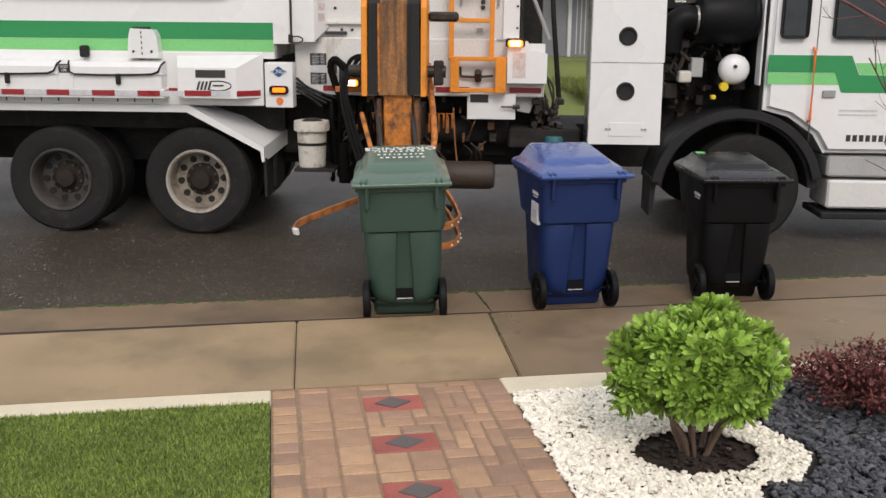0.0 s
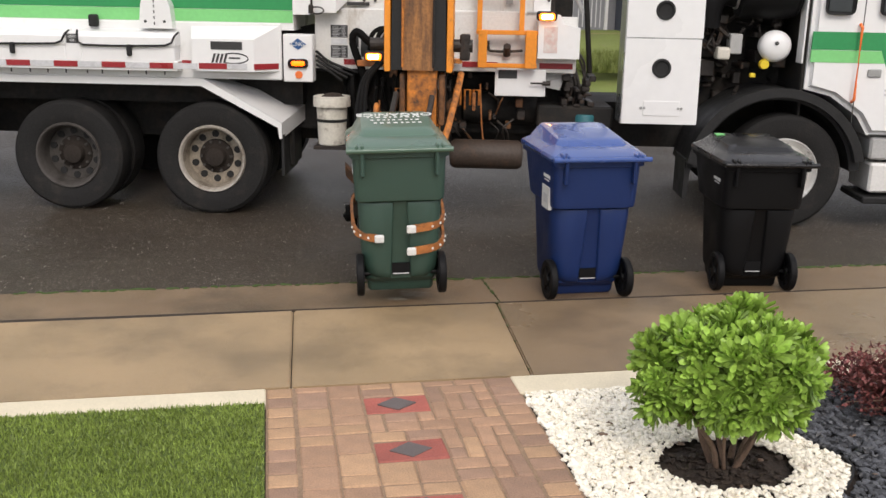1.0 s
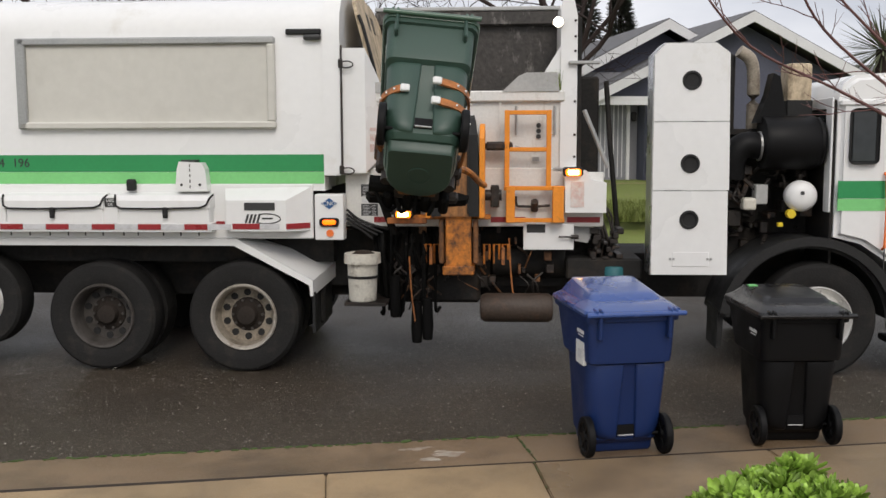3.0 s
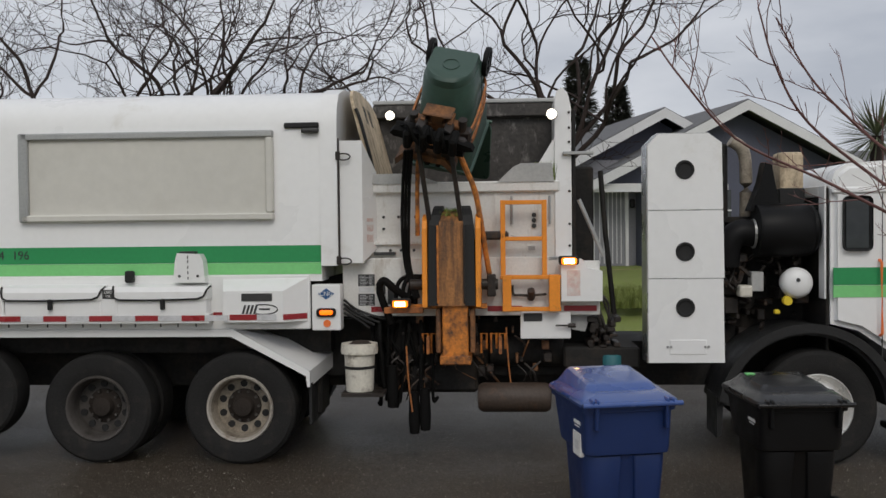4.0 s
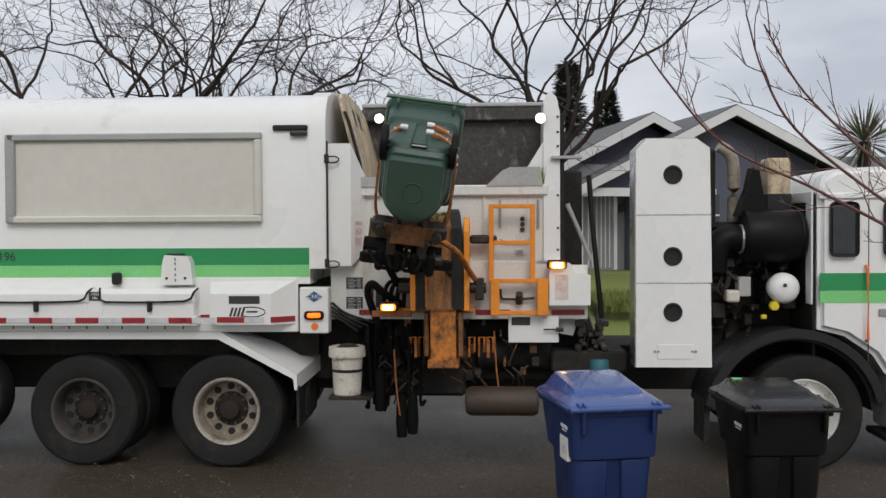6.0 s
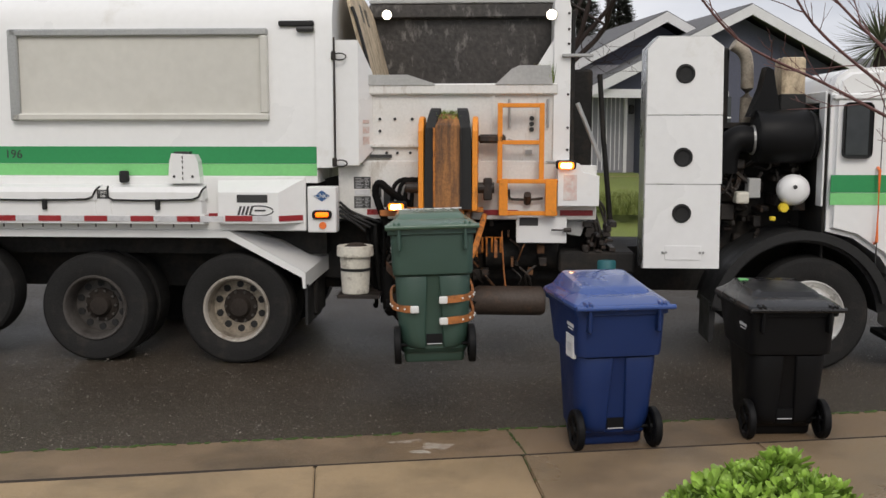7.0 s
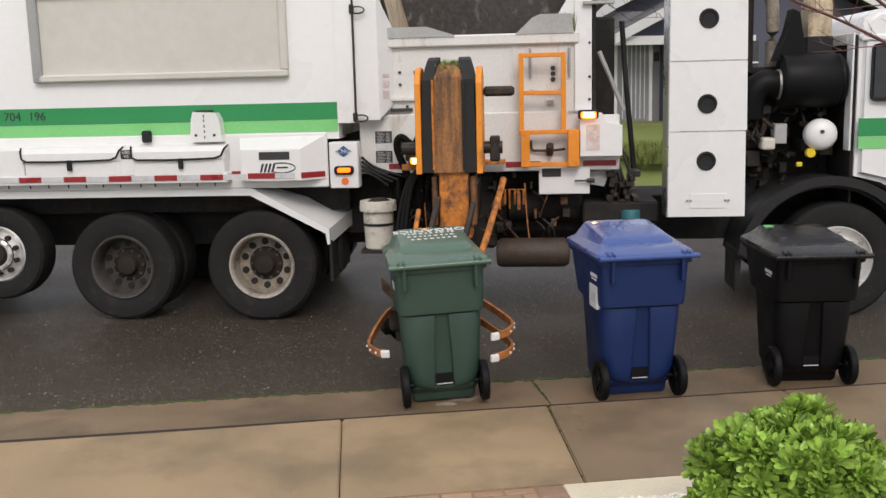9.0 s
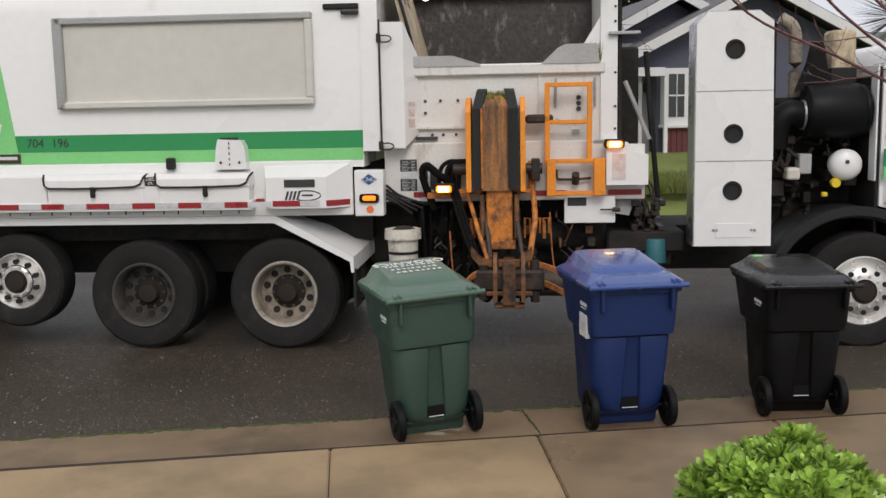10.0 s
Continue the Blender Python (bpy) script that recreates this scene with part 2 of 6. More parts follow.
AMBER_S = mat("amber_side_lamp_glow", (1.0, 0.16, 0.006), 0.3, scale=8, var=0.05, fine=60, bump=0, emit=1.6)
LAMP_W = mat("work_lamp_glow", (1.0, 0.93, 0.78), 0.3, scale=8, var=0.05, fine=60, bump=0, emit=3.0)
BUCKET = mat("dirty_white_plastic", (0.62, 0.59, 0.51), 0.55, scale=5, var=0.15, fine=40, bump=0.1, dirt=(0.2, 0.16, 0.12), dirt_amount=0.22, dirt_scale=7)
TEAL = mat("teal_filter", (0.02, 0.13, 0.15), 0.5, scale=5, var=0.15, fine=40, bump=0.1)
# Green and blue lids lighter than their bodies: skylight on top put into colour.
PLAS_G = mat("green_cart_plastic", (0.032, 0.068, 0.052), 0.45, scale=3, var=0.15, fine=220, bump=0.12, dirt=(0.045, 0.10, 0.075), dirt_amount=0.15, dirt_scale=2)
PLAS_GL = mat("green_lid_skylit_plastic", (0.065, 0.125, 0.088), 0.34, scale=3, var=0.15, fine=220, bump=0.06, coat=0.25)
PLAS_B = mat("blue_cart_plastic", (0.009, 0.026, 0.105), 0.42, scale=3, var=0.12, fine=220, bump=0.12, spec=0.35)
PLAS_BL = mat("blue_lid_skylit_plastic", (0.03, 0.075, 0.26), 0.24, scale=3, var=0.12, fine=220, bump=0.05, coat=0.5)
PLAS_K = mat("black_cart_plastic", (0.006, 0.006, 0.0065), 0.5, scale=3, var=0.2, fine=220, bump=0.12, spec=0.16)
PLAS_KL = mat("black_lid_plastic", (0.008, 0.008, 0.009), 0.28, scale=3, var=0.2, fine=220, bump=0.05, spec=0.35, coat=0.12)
SIDING = mat("slate_blue_siding", (0.085, 0.09, 0.125), 0.8, scale=2, var=0.15, fine=20, bump=0.2)
SIDING_P = mat("pale_grey_siding", (0.23, 0.23, 0.25), 0.8, scale=2, var=0.15, fine=20, bump=0.2)
ROOF = mat("grey_roof_shingles", (0.14, 0.14, 0.145), 0.9, scale=1.5, var=0.25, fine=9, bump=0.5)
TRIM = mat("white_house_trim", (0.68, 0.68, 0.68), 0.6, scale=3, var=0.08, fine=30, bump=0.05)
HOSE = mat("oily_black_hose", (0.006, 0.0058, 0.0055), 0.75, scale=6, var=0.4, fine=60, bump=0.2, spec=0.12)
GRIP = mat("rusty_gripper_steel", (0.21, 0.088, 0.03), 0.65, scale=6, var=0.4, fine=40, bump=0.4, dirt=(0.022, 0.016, 0.013), dirt_amount=0.52, dirt_scale=7)
PALM = mat("grey_green_fronds", (0.12, 0.135, 0.075), 0.7, scale=3, var=0.3, fine=20, bump=0, island=0.5)
SCRAWL = mat("faded_red_print", (0.62, 0.45, 0.41), 0.6, scale=14, var=0.15, dirt=(0.68, 0.66, 0.63), dirt_amount=0.5, dirt_scale=16)
FENCE = mat("dark_red_boards", (0.12, 0.035, 0.035), 0.8, scale=2, var=0.25, fine=20, bump=0.3)


# ---- mesh helpers ----
def bx(bm, x0, y0, z0, x1, y1, z1, bev=0.0, seg=1):
    m = Matrix.Translation(((x0 + x1) / 2, (y0 + y1) / 2, (z0 + z1) / 2)) @ Matrix.Diagonal((x1 - x0, y1 - y0, z1 - z0, 1))
    g = bmesh.ops.create_cube(bm, size=1, matrix=m)
    if bev:
        ed = list({e for v in g["verts"] for e in v.link_edges})
        bmesh.ops.bevel(bm, geom=ed, offset=bev, segments=seg, affect="EDGES", profile=0.5)
    return bm


def box(x0, y0, z0, x1, y1, z1, bev=0.0, seg=1):
    return bx(bmesh.new(), x0, y0, z0, x1, y1, z1, bev, seg)


def cyl(bm, p0, p1, r0, r1=None, n=20):
    p0, p1 = Vector(p0), Vector(p1)
    d = p1 - p0
    m = Matrix.Translation((p0 + p1) / 2) @ d.to_track_quat("Z", "Y").to_matrix().to_4x4()
    bmesh.ops.create_cone(bm, cap_ends=True, segments=n, radius1=r0, radius2=r0 if r1 is None else r1, depth=d.length, matrix=m)
    return bm


def prism(bm, poly, axis, a, b):
    """Extrude a 2D outline along an axis: x -> (y, z), y -> (x, z), z -> (x, y)."""
    def p(u, v, c):
        return {"x": (c, u, v), "y": (u, c, v), "z": (u, v, c)}[axis]
    lo = [bm.verts.new(p(u, v, a)) for u, v in poly]
    hi = [bm.verts.new(p(u, v, b)) for u, v in poly]
    n = len(poly)
    bm.faces.new(lo)
    bm.faces.new(hi[::-1])
    for i in range(n):
        bm.faces.new((lo[i], hi[i], hi[(i + 1) % n], lo[(i + 1) % n]))
    bmesh.ops.recalc_face_normals(bm, faces=bm.faces[:])
    return bm


def tube(bm, pts, r, n=8, r_end=None):
    pts = [Vector(p) for p in pts]
    rings = []
    for i, p in enumerate(pts):
        d = (pts[min(i + 1, len(pts) - 1)] - pts[max(i - 1, 0)]).normalized()
        q = d.to_track_quat("Z", "Y")
        rad = r if r_end is None else r + (r_end - r) * i / (len(pts) - 1)
        rings.append([bm.verts.new(p + q @ Vector((rad * math.cos(2 * math.pi * k / n), rad * math.sin(2 * math.pi * k / n), 0))) for k in range(n)])
    for a, b in zip(rings, rings[1:]):
        for k in range(n):
            bm.faces.new((a[k], a[(k + 1) % n], b[(k + 1) % n], b[k]))
    bm.faces.new(rings[0][::-1])
    bm.faces.new(rings[-1])
    return bm


def lathe(bm, prof, centre=(0, 0, 0), axis="y", n=40):
    """Turn a profile of (along, radius) about an axis through centre."""
    rings = []
    for a, r in prof:
        ring = []
        for k in range(n):
            c, s = r * math.cos(2 * math.pi * k / n), r * math.sin(2 * math.pi * k / n)
            o = {"x": (a, c, s), "y": (c, a, s), "z": (c, s, a)}[axis]
            ring.append(bm.verts.new(Vector(centre) + Vector(o)))
        rings.append(ring)
    for a, b in zip(rings, rings[1:]):
        for k in range(n):
            bm.faces.new((a[k], a[(k + 1) % n], b[(k + 1) % n], b[k]))
    for (_, r), ring in ((prof[0], rings[0]), (prof[-1], rings[-1])):
        if r < 0.06:
            bm.faces.new(ring)
    bmesh.ops.recalc_face_normals(bm, faces=bm.faces[:])
    return bm


def curve(pts, steps=6):
    """Catmull-Rom points through pts."""
    p = [Vector(q) for q in pts]
    p = [2 * p[0] - p[1], *p, 2 * p[-1] - p[-2]]
    out = []
    for i in range(1, len(p) - 2):
        for k in range(steps):
            t = k / steps
            out.append(0.5 * (2 * p[i] + (p[i + 1] - p[i - 1]) * t + (2 * p[i - 1] - 5 * p[i] + 4 * p[i + 1] - p[i + 2]) * t * t + (3 * p[i] - p[i - 1] - 3 * p[i + 1] + p[i + 2]) * t ** 3))
    return out + [p[-2]]


def part(name, bm, material, parent=None, label="", smooth=None):
    me = bpy.data.meshes.new(name)
    bm.to_mesh(me)
    bm.free()
    me.materials.append(material)
    if smooth:
        me.polygons.foreach_set("use_smooth", [True] * len(me.polygons))
        me.set_sharp_from_angle(angle=radians(smooth))
    ob = new(name, me)
    ob.parent = parent
    if label:
        ob["label"] = label
    return ob


def pieces(name, bm, material, parent, label="", smooth=None):
    """Link each loose piece of a bmesh as a part of its own."""
    left = set(bm.verts)
    while left:
        seed = left.pop()
        isle, todo = {seed}, [seed]
        while todo:
            for e in todo.pop().link_edges:
                for v in e.verts:
                    if v not in isle:
                        isle.add(v)
                        todo.append(v)
        left -= isle
        b = bmesh.new()
        vm = {v: b.verts.new(v.co) for v in isle}
        for f in {f for v in isle for f in v.link_faces}:
            b.faces.new([vm[v] for v in f.verts])
        part(name, b, material, parent, label, smooth)
    bm.free()


def thing(name, m, label, category, group=""):
    return tagged(placed(new(name), m), label, category, group)


def placed(ob, m):
    ob.matrix_basis = m
    return ob


def words(name, text, size, m, material, parent, label=""):
    cu = bpy.data.curves.new(name, "FONT")
    cu.body, cu.size, cu.extrude, cu.align_x, cu.align_y = text, size, 0.002, "CENTER", "CENTER"
    tmp = bpy.data.objects.new(name, cu)
    me = bpy.data.meshes.new_from_object(tmp)
    bpy.data.objects.remove(tmp)
    me.materials.clear()
    me.materials.append(material)
    ob = new(name, me)
    ob.parent = parent
    ob.matrix_basis = m
    if label:
        ob["label"] = label
    return ob

# ---- street ----
def slab(name, x0, y0, x1, y1, z, depth, material, parent, bev=0.012):
    return part(name, box(x0, y0, z - depth, x1, y1, z, bev), material, parent)


ground = tagged(part("ground", box(-400, -60, -0.75, 400, 400, -0.35), LAWN), kind="structure")
road = part("road", bmesh.new(), ASPHALT)
tagged(road, "dark damp asphalt road with scattered pale grit", kind="structure")
bm = bmesh.new()
nx, ny = 60, 24
grid = [[bm.verts.new((-60 + 120 * i / nx, 6.72 + 10.3 * j / ny, -0.065 - 0.065 * min(1, j / 5) + 0.004 * noise.noise((i * 0.9, j * 0.7, 0)))) for j in range(ny + 1)] for i in range(nx + 1)]
for i in range(nx):
    for j in range(ny):
        bm.faces.new((grid[i][j], grid[i + 1][j], grid[i + 1][j + 1], grid[i][j + 1]))
bm.to_mesh(road.data)
bm.free()

gutter = tagged(new("gutter"), "brown damp concrete gutter along the road edge", kind="structure")
for x0 in (-62.64, -30, -18.3, -9.2, -4.0, 1.30, 6.6, 11.8, 30):
    x1 = {-62.64: -30, -30: -18.3, -18.3: -9.2, -9.2: -4.0, -4.0: 1.30, 1.30: 6.6, 6.6: 11.8, 11.8: 30, 30: 60}[x0]
    bm = bmesh.new()
    prism(bm, [(6.0, -0.4), (6.73, -0.4), (6.73, -0.062), (6.5, -0.06), (6.08, -0.045), (6.0, -0.04)], "x", x0 + 0.006, x1 - 0.006)
    part("gutter_slab", bm, GUTTER, gutter)
sidewalk = tagged(new("pavement"), "brown damp concrete sidewalk slabs with dark joints", kind="structure")
part("bedding", box(-60, 4.76, -0.4, 60, 5.99, -0.03), SOIL, sidewalk)
xs = [(-60, -60), (-30, -30), (-12, -12), (-9.1, -9.1), (-6.1, -6.1), (-3.1, -3.1), (-0.11, -0.065), (1.15, 1.24), (2.75, 2.82), (4.3, 4.34), (6.9, 6.9), (9.5, 9.5), (30, 30), (60, 60)]
for (a0, a1), (b0, b1) in zip(xs, xs[1:]):
    bm = prism(bmesh.new(), [(a0 + 0.003, 4.766), (b0 - 0.003, 4.766), (b1 - 0.003, 5.985), (a1 + 0.003, 5.985)], "z", -0.15, 0.0)
    bmesh.ops.bevel(bm, geom=[e for e in bm.edges if all(v.co.z == 0 for v in e.verts)], offset=0.009, segments=2, affect="EDGES")
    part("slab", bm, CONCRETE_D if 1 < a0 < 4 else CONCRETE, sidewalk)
far_kerb = tagged(part("far_kerb", box(-60, 17.0, -0.4, 60, 17.5, 0.03, 0.03), CONCRETE), "concrete kerb on the far side of the road", kind="structure")
bm = bmesh.new()
for i in range(460):
    bmesh.ops.create_icosphere(bm, subdivisions=1, radius=random.uniform(0.005, 0.014), matrix=Matrix.Translation((-9 + random.random() * 14, 6.72 + random.uniform(-0.012, 0.02), -0.06)) @ Matrix.Diagonal((2.5, 1, 0.8, 1)))
for i in range(70):
    t = random.random()
    bmesh.ops.create_icosphere(bm, subdivisions=1, radius=random.uniform(0.003, 0.007), matrix=Matrix.Translation((1.30 + random.uniform(-0.008, 0.008), 6.03 + 0.66 * t, -0.048 - 0.012 * t)) @ Matrix.Diagonal((1, 2.2, 0.6, 1)))
for i in range(12):
    t = random.random() ** 2
    bmesh.ops.create_icosphere(bm, subdivisions=1, radius=random.uniform(0.004, 0.008), matrix=Matrix.Translation((1.24 - 0.09 * t, 5.98 - 1.2 * t, 0.0)) @ Matrix.Diagonal((1, 2.0, 0.4, 1)))
part("kerb_moss", bm, MOSS)
tagged(bpy.data.objects["kerb_moss"], "small tufts of green moss along the gutter edge", "moss", kind="stuff")


# ---- truck ----
def truck_pose(du=0.0):
    return pose(-0.72 + 0.9777 * du, 9.287 - 0.2102 * du, -0.13, 0, 0, -12.13)


truck = thing("garbage_truck", truck_pose(), "white side-loading garbage truck with green stripes and orange arm", "truck")


def wheel(u, w, r, style):
    mats = {"rear": RIM, "dark": RIM_D, "front": RIM_W, "lift": RIM_W}
    root = part("wheel", lathe(bmesh.new(), [(0.30, r * 0.55), (0.30, r * 0.9), (0.27, r * 0.985), (0.24, r), (0.06, r), (0.025, r * 0.985), (0.0, r * 0.93), (-0.004, r * 0.8), (0.0, r * 0.66), (0.02, r * 0.575)], n=56), TYRE, truck, smooth=30)
    root.matrix_basis = pose(u, 0, w)
    rr = r * 0.575
    m = mats[style]
    if style in ("rear", "dark"):
        prof = [(0.016, rr + 0.014), (-0.006, rr + 0.004), (-0.004, rr - 0.008), (0.01, rr - 0.02), (0.03, rr - 0.026)]
        face, holes, hr = 0.195, 0.212, 0.033
        barrel = [(0.028, rr - 0.024), (0.06, rr - 0.035), (0.14, rr - 0.038), (0.185, rr - 0.044)]
        disc = [(0.184, rr - 0.04), (0.178, rr - 0.055), (0.19, 0.17), (0.18, 0.14), (0.18, 0.02)]
    else:
        prof = [(0.012, rr + 0.012), (0.0, rr), (0.03, rr - 0.03), (0.05, rr - 0.05), (0.0, rr - 0.09), (-0.03, 0.13), (-0.03, 0.02)]
        face, holes, hr = 0.005, 0.19, 0.024
    part("rim", lathe(bmesh.new(), prof, n=48), m, root, smooth=35)
    if style in ("rear", "dark"):
        # Rear barrels darker than the lip: shade of the deep rim put into colour.
        part("rim_barrel", lathe(bmesh.new(), barrel, n=48), RIM_M if style == "rear" else RIM_D, root, smooth=35)
        part("rim_disc", lathe(bmesh.new(), disc, n=48), RIM_M if style == "rear" else RIM_D, root, smooth=35)
    bm = bmesh.new()
    for k in range(10):
        a = 2 * math.pi * (k + 0.5) / 10
        cyl(bm, (holes * math.cos(a), face - 0.024, holes * math.sin(a)), (holes * math.cos(a), face + 0.02, holes * math.sin(a)), hr, n=14)
    pieces("rim_hole", bm, BLACK, root)
    bm = bmesh.new()
    hubc = 0.10 if style in ("rear", "dark") else -0.05
    lathe(bm, [(face, 0.165), (face - 0.016, 0.16), (face - 0.026, 0.125), (face - 0.04, 0.105), (hubc + 0.02, 0.095), (hubc, 0.085), (hubc - 0.004, 0.06), (hubc - 0.004, 0.01)], n=24)
    part("hub", bm, HUB, root, smooth=35)
    bm = bmesh.new()
    for k in range(10):
        a = 2 * math.pi * k / 10
        cyl(bm, (0.142 * math.cos(a), face - 0.045, 0.142 * math.sin(a)), (0.142 * math.cos(a), face, 0.142 * math.sin(a)), 0.014, n=6)
    pieces("lug_nut", bm, RIM_D if style in ("rear", "dark") else RIM_W, root)
    return root


wheels = []
for u, w, r, st in ((0.0, 0.52, 0.525, "rear"), (-1.35, 0.52, 0.515, "dark"), (-2.57, 0.66, 0.45, "lift"), (-4.2, 0.52, 0.52, "rear"), (5.24, 0.525, 0.525, "front")):
    (wheels if st != "lift" else []).append((wheel(u, w, r, st), u, w, r))
# far side wheels and axles
bm = bmesh.new()
for u in (0.0, -1.35, -4.2, 5.24):
    cyl(bm, (u, 2.1, 0.52), (u, 2.4, 0.52), 0.52, n=32)
    cyl(bm, (u, 0.3, 0.52), (u, 2.1, 0.52), 0.12, n=12)
    if u < 1:
        cyl(bm, (u, 0.34, 0.52), (u, 0.62, 0.52), 0.515, n=32)
pieces("axle", bm, TYRE, truck)
bm = bmesh.new()
bx(bm, -6.0, 0.75, 0.62, 7.6, 1.65, 1.05)
bx(bm, -6.0, 0.35, 1.0, 0.8, 2.2, 1.72)
bx(bm, 0.65, 0.55, 0.75, 3.4, 1.7, 1.3)
bx(bm, 0.6, 0.28, 0.42, 0.72, 0.7, 0.9, 0.02)
bx(bm, 1.4, 0.3, 0.62, 2.2, 0.9, 1.34, 0.03)
bx(bm, 3.0, 0.2, 0.86, 3.7, 0.9, 1.06, 0.02)
bx(bm, 3.25, 0.3, 0.72, 3.6, 0.6, 0.9, 0.02)
part("chassis", bm, DARK, truck, "dark greasy chassis frame")

# body
prof = [(0.0, 1.7), (0.0, 3.14), (0.025, 3.24), (0.09, 3.34), (0.2, 3.42), (0.4, 3.475), (0.8, 3.51), (1.6, 3.51), (2.0, 3.475), (2.25, 3.38), (2.38, 3.2), (2.4, 1.7)]
part("body", prism(bmesh.new(), prof, "x", -5.6, 0.79), WHITE, truck, "white ribless steel body side", smooth=35)
bm = bmesh.new()
prism(bm, [(-0.03, 1.84), (-0.03, 3.12), (0.0, 3.28), (0.12, 3.42), (0.4, 3.5), (0.8, 3.535), (1.6, 3.535), (2.0, 3.5), (2.3, 3.4), (2.43, 3.2), (2.43, 1.84)], "x", 0.79, 0.945)
part("front_pillar", bm, WHITE, truck, smooth=30)
part("tailgate", box(-6.0, 0.0, 1.2, -5.62, 2.4, 3.4, 0.08, 2), WHITE, truck)
part("green_stripe", box(-5.6, -0.004, 1.875, 0.785, 0.01, 2.03), GREEN_D, truck, "dark green painted stripe")
part("light_green_stripe", box(-5.6, -0.004, 1.765, 0.785, 0.01, 1.872), GREEN_L, truck, "light green painted stripe")
bm = bmesh.new()
prism(bm, [(-4.9, 1.768), (-2.44, 1.768), (-2.46, 1.875), (-2.575, 2.70), (-4.3, 2.85)], "y", -0.008, 0.008)
part("green_emblem", bm, GREEN_L, truck, "light green painted emblem")
bm = bmesh.new()
for k in range(4):
    for w0 in (1.94, 2.24):
        x = -2.60 - 0.12 * (w0 - 1.9) - k * 0.3
        prism(bm, [(x - 0.12, w0), (x - 0.05, w0), (x + 0.01, w0 + 0.2), (x - 0.05, w0 + 0.2)], "y", -0.014, 0.004)
        prism(bm, [(x - 0.19, w0 + 0.09), (x - 0.13, w0 + 0.06), (x - 0.15, w0 + 0.2), (x - 0.21, w0 + 0.2)], "y", -0.014, 0.004)
pieces("emblem_bar", bm, LABEL_W, truck, "white bars on the emblem")
for text, u in (("704", -2.29), ("196", -2.05)):
    words("fleet_number", text, 0.112, pose(u, -0.006, 1.955, 90), LABEL, truck, "black fleet number on the green stripe")
bm = bmesh.new()
for k in range(4):
    for w0 in (1.94, 2.24):
        x = -2.66 - 0.12 * (w0 - 1.9) - k * 0.3
        prism(bm, [(x - 0.2, w0 - 0.05), (x - 0.06, w0 - 0.05), (x + 0.0, w0 + 0.24), (x - 0.16, w0 + 0.24)], "y", -0.011, 0.004)
pieces("emblem_shade", bm, GREEN_D, truck, "dark green shading behind the white bars")
part("rust_label", box(-2.74, -0.012, 1.775, -2.44, 0.002, 1.862), RUST, truck, "brown steel label plate")
bm = bmesh.new()
bx(bm, -2.72, -0.014, 1.81, -2.47, -0.011, 1.84)
part("label_bar", bm, REFL, bpy.data.objects["rust_label"])

# ad panel frame
frame_root = part("panel", box(-1.94, -0.03, 2.33, 0.29, 0.0, 3.03), PANEL, truck, "plain weathered grey sign panel")
for nm, (u0, w0, u1, w1), mt in (("frame_top", (-2.01, 3.02, 0.36, 3.085), ALU), ("frame_bottom", (-2.01, 2.265, 0.36, 2.33), PANEL), ("frame_right", (0.29, 2.33, 0.36, 3.02), PANEL), ("frame_left", (-2.03, 2.265, -1.94, 3.085), ALU)):
    part(nm, box(u0, -0.07, w0, u1, 0.0, w1, 0.012), mt, frame_root, "aluminium frame")
part("marker_pad", box(0.46, -0.035, 3.1, 0.78, 0.0, 3.15, 0.01), BLACK, truck)
part("marker_lamp", box(0.62, -0.06, 3.05, 0.78, 0.0, 3.1, 0.02, 2), LABEL, truck)

# lower skirt, lockers
part("skirt", box(-5.6, -0.02, 1.26, 0.68, 0.02, 1.76, 0.01), WHITE, truck)
part("skirt_box", box(-5.2, -0.165, 1.40, -2.14, -0.02, 1.665, 0.015, 2), WHITE, truck, "plain white side box")
for u0, u1 in ((-2.13, -1.22), (-1.08, -0.24)):
    lk = part("locker", box(u0, -0.17, 1.40, u1, -0.02, 1.64, 0.015, 2), WHITE, truck, "white side locker box")
    bm = bmesh.new()
    prism(bm, [(-0.185, 1.55), (-0.185, 1.62), (-0.16, 1.665), (-0.02, 1.685), (-0.02, 1.55)], "x", u0 - 0.01, u1 + 0.01)
    part("locker_lid", bm, WHITE, lk, "white folded lid")
    part("gasket", tube(bmesh.new(), [(u0 - 0.03, -0.15, 1.672), (u0 - 0.02, -0.19, 1.64), (u0 - 0.012, -0.194, 1.575), (u0 + 0.03, -0.195, 1.55), (u0 + 0.3, -0.195, 1.546), (u1 - 0.3, -0.195, 1.55), (u1 - 0.08, -0.195, 1.556), (u1 - 0.02, -0.194, 1.58), (u1 + 0.01, -0.19, 1.64), (u1 + 0.035, -0.15, 1.67)], 0.009), BLACK, lk, "black rubber gasket")
    um = u0 + 0.44
    part("latch", box(um - 0.02, -0.21, 1.46, um + 0.02, -0.17, 1.56, 0.008), BLACK, lk, "black rubber latch")
part("locker_filler", box(-1.222, -0.168, 1.40, -1.078, -0.02, 1.66, 0.008), WHITE, truck)
part("locker_label", box(-1.205, -0.172, 1.56, -1.095, -0.16, 1.64), LABEL, truck, "black label with pale print")
for k, text in enumerate(("USED", "OIL")):
    words("locker_label_text", text, 0.032, pose(-1.15, -0.1735, 1.618 - 0.034 * k, 90), LABEL_W, truck, "small white lettering")
part("flood_lamp", box(-1.03, -0.1, 1.70, -0.95, -0.02, 1.81, 0.02, 2), BLACK, truck, "black flood lamp")
bm = bmesh.new()
